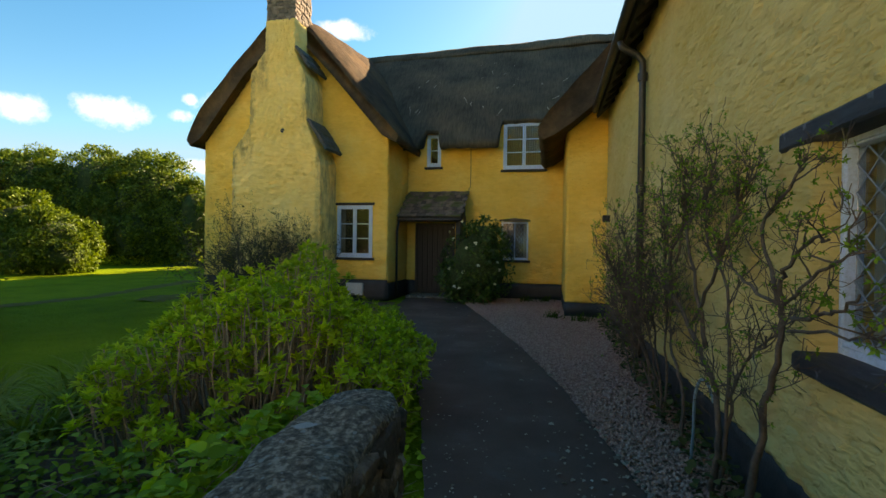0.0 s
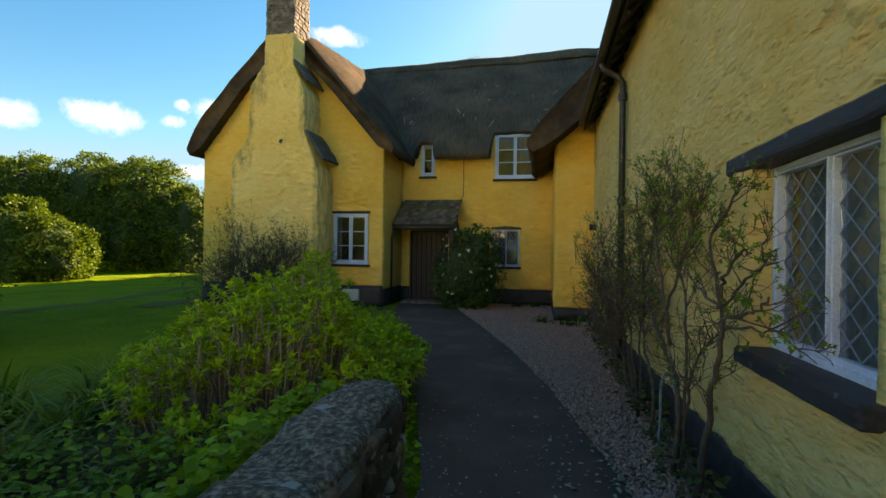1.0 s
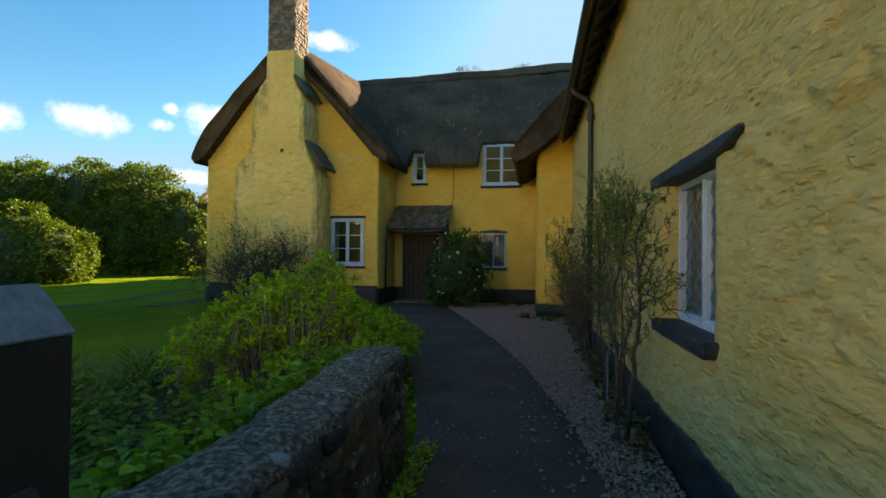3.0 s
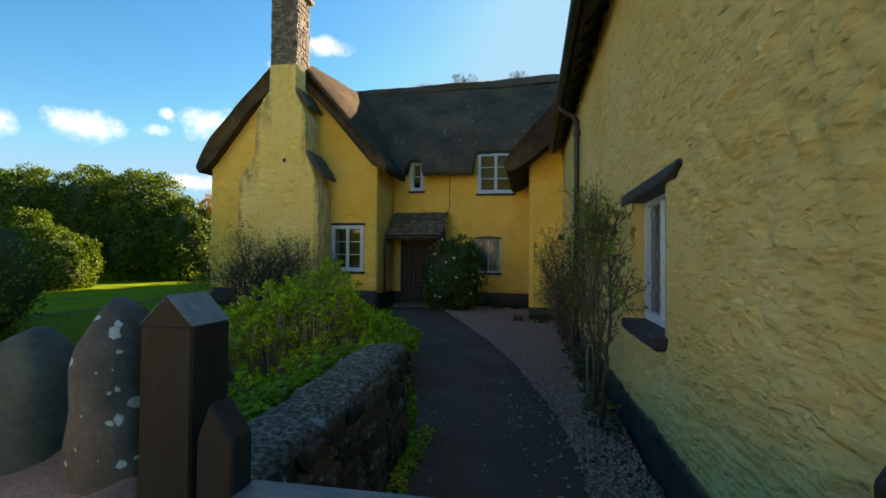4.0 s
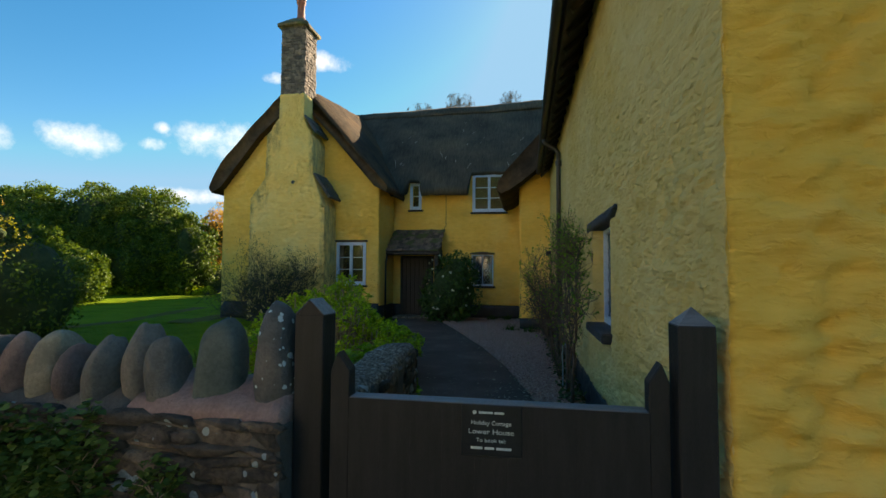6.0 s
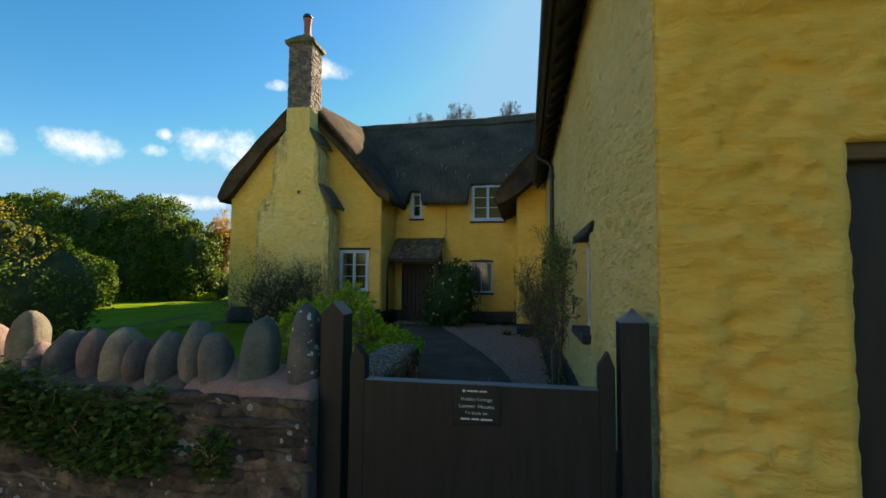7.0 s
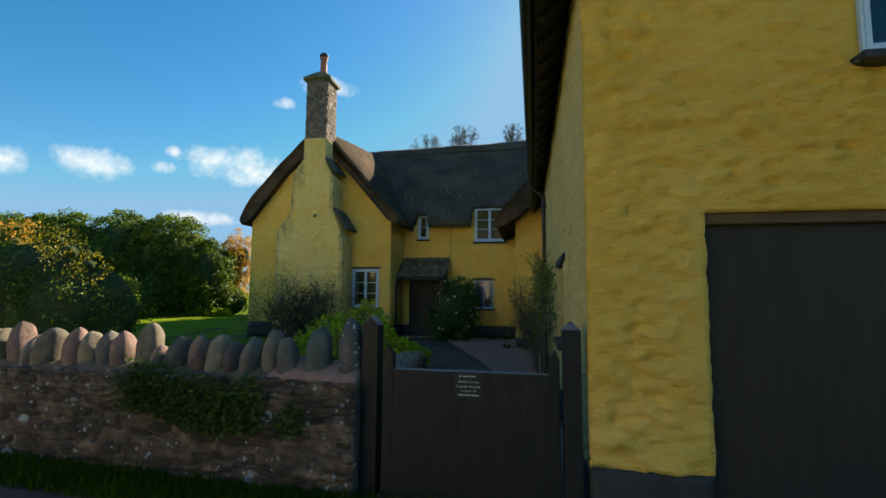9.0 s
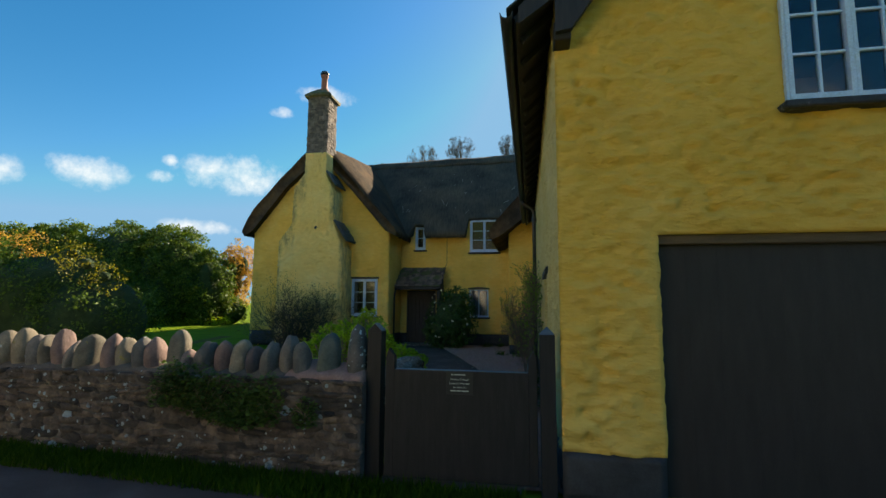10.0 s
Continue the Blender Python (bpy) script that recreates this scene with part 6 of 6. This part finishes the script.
for k, (x, y) in enumerate([(-3.3, 2.2), (-3.5, 2.7), (-4.0, 2.3), (-3.9, 3.1), (-4.4, 2.6), (-3.7, 1.7), (-3.0, 1.5), (-2.7, .9), (-3.3, .9), (-2.3, .5), (-3.9, .8), (-3.0, .2)]):
    strap_clump(x, y, 70, .62, 40 + k, .013)
for k, (x, y) in enumerate([(.62, 8.9), (.1, 9.2), (-.1, 11.9), (-.55, 11.8)]):
    strap_clump(x, y, 45, .3, 60 + k, .008, BLADE)


def twig_bush(name, label, place, seed, shoots, length, levels, kids, radius, leaf, leaf_n, leaf_size, stem_mat, lean=(0, 0, 1), fan=.5, foot=.12, slim=.5, category="shrub", shrink=.62, flat=None, spread=.7, squash=1.0, ceiling=None):
    rng = np.random.default_rng(seed)
    top = thing(name, place, label, category)
    paths, tips = [], []
    for k in range(shoots):
        b = Vector(place) + Vector((rng.normal(0, foot), rng.normal(0, foot * 1.4), 0))
        d = Vector(lean) + Vector(rng.normal(0, fan, 3)) * Vector((1 if flat is None else flat, 1, .3))
        pa, ti = branching(rng, b, d, length * rng.uniform(.6, 1.1), radius * rng.uniform(.6, 1.1), levels, kids, shrink=shrink, spread=spread)
        paths += pa
        tips += ti
    px0 = place[0]

    def lim(p):
        if ceiling and p.z > ceiling:
            p = Vector((p.x, p.y, ceiling + (p.z - ceiling) * .3))
        return p if flat is None else Vector((min(px0 + (p.x - px0) * squash, 1.13), p.y, p.z))

    paths = [[(lim(Vector((p.x, p.y, max(p.z, .01)))), r) for p, r in path] for path in paths]
    part("branch_frame", tube(paths, 5), stem_mat, top, "woody branching stems", smooth=True)
    P, W, U, S = [], [], [], []
    for path in paths:
        for _ in range(leaf_n):
            if rng.random() < .75:
                i = int(rng.integers(2, len(path)))
                p = path[i][0].lerp(path[i - 1][0], rng.random())
                if path[i][1] < radius * .45:
                    P.append(p), W.append(Vector(rng.normal(size=3)) + Vector((0, 0, .3))), U.append(Vector(rng.normal(0, .5, 3)) + Vector((0, 0, 1))), S.append(leaf_size * rng.uniform(.6, 1.3))
    if P:
        foliage("leaves", top, leaf, P, W, U, S, slim=slim)
    return top


def rose(label, canes, seed, twigs, reach, leafy, leaf=.03, low=.5):
    """Canes given as (radius, start x, end x, [(y, z), ...]); side twigs along the upper part carry leaf sprays at their tips. Kept clear of the wall."""
    rng = np.random.default_rng(seed)
    r, x0, x1, way = canes[0]
    top = thing("rose_bush", (x0, *way[0]), label, "shrub", "roses against the wall")
    fine, tips = [], []

    def keep(p):
        return Vector((min(max(p.x, .42), 1.13), max(p.y, 1.2), max(p.z, .01)))

    for r, x0, x1, way in canes:
        m = len(way) - 1
        pts = [Vector(p) for p in smooth_line([(x0 + (x1 - x0) * i / m, y, z) for i, (y, z) in enumerate(way)], 5)]
        m = len(pts)
        path = [(keep(p + Vector(rng.normal(0, .007, 3))), r * (1 - .62 * i / m)) for i, p in enumerate(pts)]
        part("cane", tube([path], 6), ROSESTEM, top, smooth=True)
        long = sum((pts[i + 1] - pts[i]).length for i in range(m - 1))
        for k in range(int(twigs * min(1.4, long))):
            i = min(m - 2, int(rng.uniform(low, 1.0) * (m - 1)))
            p, d = path[i][0], (path[i + 1][0] - path[i][0]).normalized()
            d = d * .8 + Vector((rng.normal(0, .35), rng.normal(0, .8), rng.normal(.2, .45)))
            a, b = branching(rng, p, d, reach * rng.uniform(.45, 1.2), .0045, 2, 3, wander=.4, shrink=.6, spread=.7)
            fine += [[(keep(q), max(w, .0014)) for q, w in line] for line in a]
            tips += [(keep(q), e) for q, e, lv in b if rng.random() < leafy * float(np.interp(q.z, [.6, 1.2, 1.7], [.25, .7, 1.25]))]
    part("twig_spray", tube(fine, 4), ROSESTEM, top, "fine brown twigs", smooth=True, kind="stuff")
    foliage("leaves", top, ROSELEAF, *rosettes(rng, tips, 5, leaf), slim=.5, label="small fresh green leaves")


rose("half-bare rose bush with a forked knobbly stem and few leaves", [
    (.021, .97, 1.0, [(2.3, 0), (2.15, .44), (2.1, .73), (1.97, 1.05), (1.99, 1.18)]), (.010, 1.0, 1.0, [(1.99, 1.17), (2.37, 1.25), (2.65, 1.35)]),
    (.011, 1.0, .98, [(1.99, 1.18), (1.98, 1.3), (1.75, 1.44), (1.62, 1.45)]), (.009, .99, .97, [(1.9, 1.13), (1.6, 1.2), (1.42, 1.27)]),
    (.010, 1.0, 1.04, [(2.02, 1.2), (2.25, 1.5), (1.98, 1.69), (1.92, 1.81)]), (.008, 1.0, .98, [(1.95, 1.2), (1.65, 1.35), (1.4, 1.42)]), (.007, .99, .96, [(1.93, 1.08), (1.55, 1.13), (1.3, 1.16)])],
    71, 10, .18, .42, .024, .35)
rose("tall rose bush of crooked brown canes, leafy towards the top", [
    (.020, .96, .93, [(2.7, 0), (2.56, .37), (2.64, .63), (3.0, .86), (3.7, 1.1), (4.3, 1.2)]), (.014, .98, 1.0, [(2.95, .8), (3.15, 1.15), (3.5, 1.69), (3.5, 2.06)]),
    (.012, .98, 1.0, [(3.2, .92), (2.8, 1.27), (2.51, 1.6), (2.3, 1.78)]), (.011, .97, 1.0, [(2.6, .1), (2.5, .55), (2.43, .76), (2.12, 1.02)]), (.011, .97, .99, [(2.6, .1), (2.5, .7), (2.58, 1.2), (2.95, 1.45), (3.0, 1.8)]),
    (.013, .95, .97, [(3.3, 0), (3.35, .46), (3.7, .66), (3.7, 1.15), (3.9, 1.5), (4.1, 2.0)]), (.011, .97, 1.0, [(3.75, .9), (3.8, 1.4), (3.1, 1.7), (2.85, 1.92)]), (.009, .97, .98, [(3.6, 1.3), (3.4, 1.7), (3.2, 1.98)])],
    77, 21, .23, .45, .023, .4)
rose("twiggy rose bush with sparse leaves beside the downpipe", [
    (.011, .95, 1.0, [(3.8, 0), (3.85, .6), (4.0, 1.2), (4.2, 1.85)]), (.010, .95, .86, [(3.8, 0), (4.0, .6), (4.3, 1.1), (4.6, 1.6)]),
    (.010, .95, .55, [(3.85, 0), (3.9, .5), (4.1, .95), (4.2, 1.35)]), (.010, .95, .62, [(3.8, 0), (3.75, .6), (3.8, 1.1), (3.9, 1.6)]),
    (.009, .95, .75, [(3.9, 0), (4.2, .5), (4.7, .85), (5.0, 1.15)]), (.009, .95, .6, [(3.9, 0), (4.1, .4), (4.3, .7), (4.5, .95)])],
    72, 36, .3, .3, .024, .4)
rose("low bushy rose with thin twigs at the wall foot", [
    (.008, .93, .88, [(5.0, 0), (5.2, .4), (5.5, .9)]), (.008, .93, .86, [(5.0, 0), (5.0, .5), (5.1, 1.1)]), (.008, .93, .8, [(5.1, 0), (5.6, .4), (6.0, .8)])], 73, 16, .26, .35, .024, .4)
twig_bush("winter_shrub", "bare twiggy shrub with few dull leaves at the gable foot", (-6.2, 9.25, 0), 74, 50, 1.3, 3, 4, .021, TWIGLEAF, 6, .036, BARK, (0, 0, 1), .8, .32, .5)
hose = thing("garden_hose", (0.93, 2.98, 0), "short pale blue hose end hooked among the rose stems", "hose")
part("tube", tube([[(Vector(p), .009) for p in smooth_line([(.93, 3.0, .05), (.93, 2.95, .3), (.92, 2.9, .5), (.93, 2.84, .62), (.95, 2.77, .63), (.97, 2.72, .53)], 4)]], 8), surface("pale_blue_hose", [(.3, (.16, .26, .30)), (.7, (.22, .34, .38))], 9, rough=.5, bump=.05), hose, smooth=True)
ground_cover("wall_foot_plants", "dark low plants at the wall foot", [(1.0, y, 0, .13, .3) for y in np.arange(2.2, 8.8, .45)], 60, .05, TWIGLEAF, 75, (0.0, .28))

cam_bush = bush("camellia_bush", (-1.75, 11.15, 0), [(0, 0, .95, .72, .62, .95), (.25, -.05, 1.45, .5, .45, .6), (-.3, .0, .6, .5, .5, .6), (.42, .1, .8, .45, .45, .6)], 5200, .085, [(CAMELLIA, 0, 1)], "glossy dark camellia bush with white blooms beside the porch", seed=81, core=.78, trunk=.03, spread=.22)
rng = np.random.default_rng(82)
for k in range(26):
    a, z = rng.uniform(2.6, 6.6), rng.uniform(.35, 2.0)
    p = Vector((-1.7 + .74 * math.cos(a) * (1.1 - .25 * abs(z - .9)), 11.15 + .68 * math.sin(a), z))
    d = Vector((math.cos(a), math.sin(a), .2))
    tips = [(p, d)]
    foliage("bloom", cam_bush, PETAL, *rosettes(rng, tips, 9, .045), slim=.8, label="white camellia bloom")

# hedge and trees beyond the lawn
GREENS = [(EVERGREEN, 0, .7), (EVERLIGHT, .7, 1.0)]
bush("evergreen_tree", (-24.0, 24.5, 0), [(0, 0, 3.2, 3.0, 2.8, 3.35), (2.0, -.5, 2.5, 1.7, 2.0, 2.7), (3.3, -.2, 2.4, 1.5, 1.8, 2.6), (-2.4, .3, 3.5, 2.3, 2.4, 3.2), (.8, -1.5, 1.9, 2.0, 1.7, 1.9), (-1.6, -1.6, 2.4, 1.7, 1.5, 2.0), (1.3, -.9, 4.1, 1.6, 1.6, 1.5)], 52000, .17, GREENS, "tall rounded dark evergreen tree at the lawn edge", "tree", 91, .82, .22, .1, ragged=.1, tuft=.2)
bush("evergreen_tree", (-30.2, 23.5, 0), [(0, 0, 3.4, 3.0, 3.2, 3.4), (3.0, 0, 4.0, 2.2, 2.4, 3.2), (2.0, -1.2, 3.0, 1.8, 1.6, 2.6), (-2.4, -1.0, 3.5, 2.4, 2.4, 3.3), (-.4, -1.4, 4.6, 2.0, 1.8, 1.8)], 46000, .17, GREENS, "broad dark evergreen tree behind the lawn", "tree", 92, .82, .22, .1, ragged=.1, tuft=.2)
bush("evergreen_tree", (-36.0, 19.0, 0), [(0, 0, 3.4, 3.6, 3.6, 3.3), (3.0, 1.8, 3.3, 2.4, 2.4, 3.2), (-3, -2, 3.2, 3.2, 3.2, 3.0), (1.2, -1.4, 4.6, 1.8, 1.8, 1.7)], 34000, .19, GREENS, "broad dark evergreen tree in the hedge line", "tree", 93, .82, .22, .1, ragged=.1, tuft=.2)
bush("laurel_bush", (-20.3, 15.4, 0), [(0, 0, 1.2, 1.7, 1.6, 1.35), (-1.5, .2, 1.9, 1.6, 1.5, 1.3), (.75, -.2, .8, 1.05, 1.1, .85), (-.3, -.9, 1.0, 1.3, 1.0, 1.0), (-.5, .2, 1.9, 1.0, 1.0, .8), (-2.8, 0, 1.4, 1.6, 1.5, 1.4)], 26000, .14, [(EVERLIGHT, 0, .7), (EVERGREEN, .7, 1)], "sunlit yellow-green laurel bush on the lawn edge", seed=94, core=.82, trunk=.1, spread=.18, ragged=.22, tuft=.22)
bush("yew_bush", (-10.55, 4.2, 0), [(0, 0, 1.25, 2.3, 1.8, 1.45), (-1.9, -.1, 1.35, 2.0, 1.8, 1.4), (.5, .1, 1.6, 1.7, 1.4, 1.3), (1.6, 0, 1.0, 1.4, 1.4, 1.2), (-3.4, 0, 1.3, 1.8, 1.7, 1.4)], 30000, .075, [(YEW, 0, .85), (EVERGREEN, .85, 1.0)], "dense clipped dark evergreen bush behind the lane wall", seed=95, core=.9, trunk=.1, spread=.13, ragged=.2)
bush("golden_shrub", (-7.75, 3.0, 0), [(-.55, .1, 2.5, .5, .35, .28), (-.05, 0, 2.25, .42, .35, .34), (.4, .0, 2.0, .28, .28, .26)], 560, .05, [(GOLD, 0, 1.0)], "golden-leaved shrub growing through the dark bush", seed=96, core=.35, trunk=0, spread=.35, ragged=.5)
bush("beech_tree", (-20.3, 26.4, 0), [(0, 0, 2.9, 1.25, 1.1, 2.3), (.5, .2, 4.2, .9, .9, 1.6), (-.3, 0, 4.3, .7, .8, 1.3)], 9000, .13, [(AUTUMN, 0, 1.0)], "orange-brown beech holding its old leaves", "tree", 97, .5, .1, .35, ragged=.3)
bush("low_evergreen", (-19.9, 25.6, 0), [(0, 0, .8, 1.3, .9, 1.0), (-1.0, .2, .6, 1.0, .8, .8)], 4000, .13, GREENS, "low dark evergreen at the foot of the beech", seed=99, core=.8, trunk=.05, spread=.2, ragged=.25)
bush("beech_tree", (-27.0, 14.2, 0), [(0, 0, 3.2, 2.4, 1.8, 2.1), (-2.6, -.6, 3.4, 2.2, 1.8, 2.3), (1.8, .6, 3.3, 1.6, 1.5, 1.7), (-5, -1, 3.6, 2.4, 1.8, 2.4)], 16000, .14, [(AUTUMN, 0, .9), (EVERLIGHT, .9, 1)], "sunlit orange-brown beech behind the dark bush", "tree", 98, .6, .15, .3, ragged=.3)


def bare_tree(place, top, wide, seed):
    """A tall bare tree: trunk, limbs, and a rounded dome of fine twigs with a few dull leaves at the tips."""
    rng = np.random.default_rng(seed)
    x, y, _ = place
    tree = thing("tall_tree", place, "tall bare tree with a dome of fine twigs behind the cottage", "tree", "bare trees")
    fork = Vector((x, y, top - 3.6))
    part("trunk", tube([[(Vector((x, y, 0)), .24), (Vector((x + .1, y, fork.z * .5)), .2), (fork, .13)]], 8), BARK, tree, smooth=True)
    paths, P, W, U, S = [], [], [], [], []
    mid, r = Vector((x, y, top - wide)), Vector((wide, wide, wide))

    def dome(p):
        d = p - mid
        return p if d.length < wide else mid + d.normalized() * (wide + (d.length - wide) * .25)

    for k in range(16):
        a, e = rng.uniform(0, 6.28), rng.uniform(.1, 1.0)
        d = Vector((math.cos(a) * (1 - e), math.sin(a) * (1 - e), .45 + e))
        goal = mid + Vector((math.cos(a) * wide * math.sqrt(1 - e * e), math.sin(a) * wide * math.sqrt(1 - e * e), wide * e)) * rng.uniform(.8, 1.0)
        paths.append([(fork, .07), (fork.lerp(goal, .4) + Vector((0, 0, .15)), .04), (fork.lerp(goal, .75), .022), (goal, .008)])
        for _ in range(5):
            q = fork.lerp(goal, rng.uniform(.5, .95))
            a2, tips = branching(rng, q, d + Vector(rng.normal(0, .7, 3)), wide * .42, .013, 2, 4, wander=.3, shrink=.62, spread=.6)
            paths += [[(dome(p), max(w, .005)) for p, w in line] for line in a2]
            for p, way, lv in [(dome(e), f, g) for e, f, g in tips]:
                if rng.random() < .6 and p.z > top - wide * 1.6:
                    for _ in range(2):
                        P.append(p + Vector(rng.normal(0, .05, 3))), W.append(Vector(rng.normal(size=3))), U.append(Vector(rng.normal(size=3))), S.append(rng.uniform(.02, .055))
    part("branch_frame", tube(paths, 4), BARK, tree, "bare branching limbs and twigs", smooth=True)
    foliage("leaves", tree, BROWNLEAF, P, W, U, S, .6, True, "few dull brown leaves")


BROWNLEAF = leaf_material("dull_brown_leaf", (0.05, 0.035, 0.02), (0.14, 0.09, 0.04), .7, .2)
bare_tree((-8.4, 36.0, 0.0), 15.75, 1.45, 101)
bare_tree((-5.0, 36.2, 0.0), 16.5, 1.5, 102)
bare_tree((-.65, 36.0, 0.0), 16.4, .95, 103)
# three added shade casters, hidden by the roofs: lawn, hydrangea, far lawn
bush("evergreen_tree", (-9.2, 31.0, 0), [(0, dy, h * .5, 1.5, 2.4, h * .51) for dy, h in ((-11.6, 8.3), (-8.2, 9.3), (-4.8, 10.6), (-1.2, 11.2), (2.4, 11.2), (6.0, 11.2), (9.6, 11.0))], 16000, .28, GREENS, "unseen evergreen row added behind the cottage to shade the lawn", "tree", 104, .94, .2, .08)
bush("evergreen_tree", (7.4, 26.5, 0), [(0, 0, 8.5, 3.4, 2.6, 6.4), (-2.4, .3, 7.6, 2.4, 2.2, 6.2), (2.6, .2, 7.0, 2.6, 2.2, 6.0)], 12000, .3, GREENS, "unseen evergreen tree added behind the lane-side wing to shade the shrub", "tree", 106, .94, .25, .08)
bush("evergreen_tree", (-15.0, 28.8, 0), [(0, 0, 1.6, 2.4, 1.6, 1.7), (-1.6, 0, 1.4, 1.8, 1.6, 1.5), (2.4, 0, 1.9, 2.0, 1.6, 2.0)], 6000, .2, GREENS, "unseen low evergreen added behind the cottage to shade the lawn", "tree", 105, .9, .15, .12)
# trees and a bush added behind the view; they block low sky
for x, y, h in ((-22.0, -23.0, 13.0), (-13.0, -24.0, 14.5), (-4.5, -23.0, 13.5)):
    bush("unseen_screen_tree", (x, y, 0), [(0, 0, h * .62, 4.2, 3.0, h * .38), (-2.4, .4, h * .45, 3.2, 2.6, h * .34), (2.6, .2, h * .48, 3.2, 2.6, h * .36)], 7000, .3, [(AUTUMN, 0, .45), (EVERLIGHT, .45, 1)], "unseen autumn tree added across the lane to screen the low sky", "tree", int(200 - x), .88, .3, .16, "trees across the lane")
bush("unseen_screen_tree", (-14.4, -10.6, 0), [(0, 0, 2.2, 2.6, 1.6, 2.2), (-1.5, .2, 1.6, 1.8, 1.4, 1.7), (1.6, .1, 1.8, 1.6, 1.4, 1.9)], 6000, .18, GREENS, "unseen dark evergreen bush added across the lane as a screen", "tree", 231, .86, .12, .12, "trees across the lane")
strap_clump(-20.5, 24.5, 60, .9, 110)
strap_clump(-19.6, 25.2, 60, .8, 111)
ground_cover("hedge_foot_plants", "low mixed plants at the foot of the trees", [(-24.5 + .75 * k, 22.2 + .25 * k, 0, .6, .6) for k in range(8)], 150, .16, HYDRANGEA, 112, (0, .55))
ground_cover("wall_ivy", "dark ivy hanging over the lane wall", [(x, -1.2, .52 + .08 * math.sin(x * 5), .16, .07) for x in np.arange(-2.3, -1.2, .1)], 460, .03, WALLIVY, 113, (-.02, .4))
ground_cover("wall_fern", "small dark fern in the wall face", [(-.95, -1.19, .5, .12, .03)], 260, .03, WALLIVY, 114, (-.05, .2))


def blades(name, label, n, area, high, seed, z=lambda x, y: 0.0, mat=None):
    rng = np.random.default_rng(seed)
    P, W, U, S = [], [], [], []
    while len(P) < n:
        x, y = area(rng)
        P.append((x, y, z(x, y) - .01)), W.append((rng.normal(0, .35), rng.normal(0, .35), 1)), U.append((rng.normal(), rng.normal(), .1)), S.append(high * rng.uniform(.5, 1.3))
    ob = foliage(name, None, mat or BLADE, P, W, U, S, slim=.11, cheap=True, fold=.02, curl=.25)
    tagged(ob, label, "grass", "", "stuff")


blades("verge_grass", "rough grass of the narrow lane verge", 16000, lambda r: (r.uniform(-7, .9), r.uniform(-1.6, -1.13)), .11, 120, lambda x, y: road_height(x))
blades("lawn_grass", "short green blades of the near lawn", 16000, lambda r: (r.uniform(-10.5, -3.6), r.uniform(1.5, 9.5)), .04, 121, mat=leaf_material("lawn_blade", (0.09, 0.16, 0.007), (0.19, 0.27, 0.013), .7, .3, .04))

# ---- gravel and litter ----
rng = np.random.default_rng(130)
V, F = [], []
shape = np.array([(1, 0, 0), (-.5, .87, 0), (-.5, -.87, 0), (.2, .1, .8), (-.1, 0, -.6)])
tri = np.array([(0, 1, 3), (1, 2, 3), (2, 0, 3), (1, 0, 4), (2, 1, 4), (0, 2, 4)])
k = 0
while k < 26000:
    y = -0.9 + 13.2 * rng.random() ** 1.25
    x0, x1 = path_right(y) - .02, (1.15 if y < 9.5 else .35)
    x = rng.uniform(x0, x1)
    if rng.random() > (x1 - x0) / 1.6:
        continue
    s = rng.uniform(.008, .022)
    a = rng.uniform(0, 6.28)
    rot = np.array([(math.cos(a), -math.sin(a), 0), (math.sin(a), math.cos(a), 0), (0, 0, 1)])
    V.append((shape * rng.uniform(.7, 1.3, (5, 3)) * s) @ rot.T + (x, y, .022 + .008 * rng.random()))
    F.append(tri + 5 * k)
    k += 1
me = fast_mesh("gravel", np.concatenate(V), np.concatenate(F))
part("gravel", me, PEBBLE, None, "loose pinkish gravel stones", kind="stuff", category="gravel")
P, W, U, S = [], [], [], []
for k in range(520):
    y = rng.uniform(.5, 10.5) if k % 3 == 0 else rng.normal(2.4, .8)
    e = rng.random()
    x = path_left(y) + (path_right(y) - path_left(y)) * (e ** 1.5 * .8 if k % 2 else 1 - e ** 2 * .35)
    P.append((x, y, .032)), W.append((rng.normal(), rng.normal(), .1)), U.append((rng.normal(0, .2), rng.normal(0, .2), 1)), S.append(rng.uniform(.008, .03) if k % 4 else rng.uniform(.03, .055))
lit = leaf_material("dry_fallen_leaf", (0.18, 0.15, 0.12), (0.42, 0.38, 0.33), .8, .1)
tagged(foliage("fallen_leaves", None, lit, P, W, U, S, slim=.6), "pale dry fallen leaves on the path", "leaf litter", "", "stuff")
# loose straws standing out of the main thatch
rng = np.random.default_rng(140)
paths = []
for k in range(30):
    x = rng.uniform(-4.2, 0.8)
    f = rng.uniform(.12, .85)
    p = Vector((x, 12.1 + 3.0 * f, 4.5 + 3.05 * f + .06))
    d = Vector((rng.normal(0, .25), -.55, -.6)).normalized() * rng.uniform(.15, .6)
    paths.append([(p, .008), (p + d * .5 + Vector((rng.normal(0, .03), -.03, .03)), .007), (p + d + Vector((0, -.05, .04)), .003)])
part("loose_straw", tube(paths, 4), surface("pale_straw", [(.3, (.32, .28, .2)), (.7, (.5, .44, .32))], 9, bump=.1), main_thatch, "pale loose straws", kind="stuff")
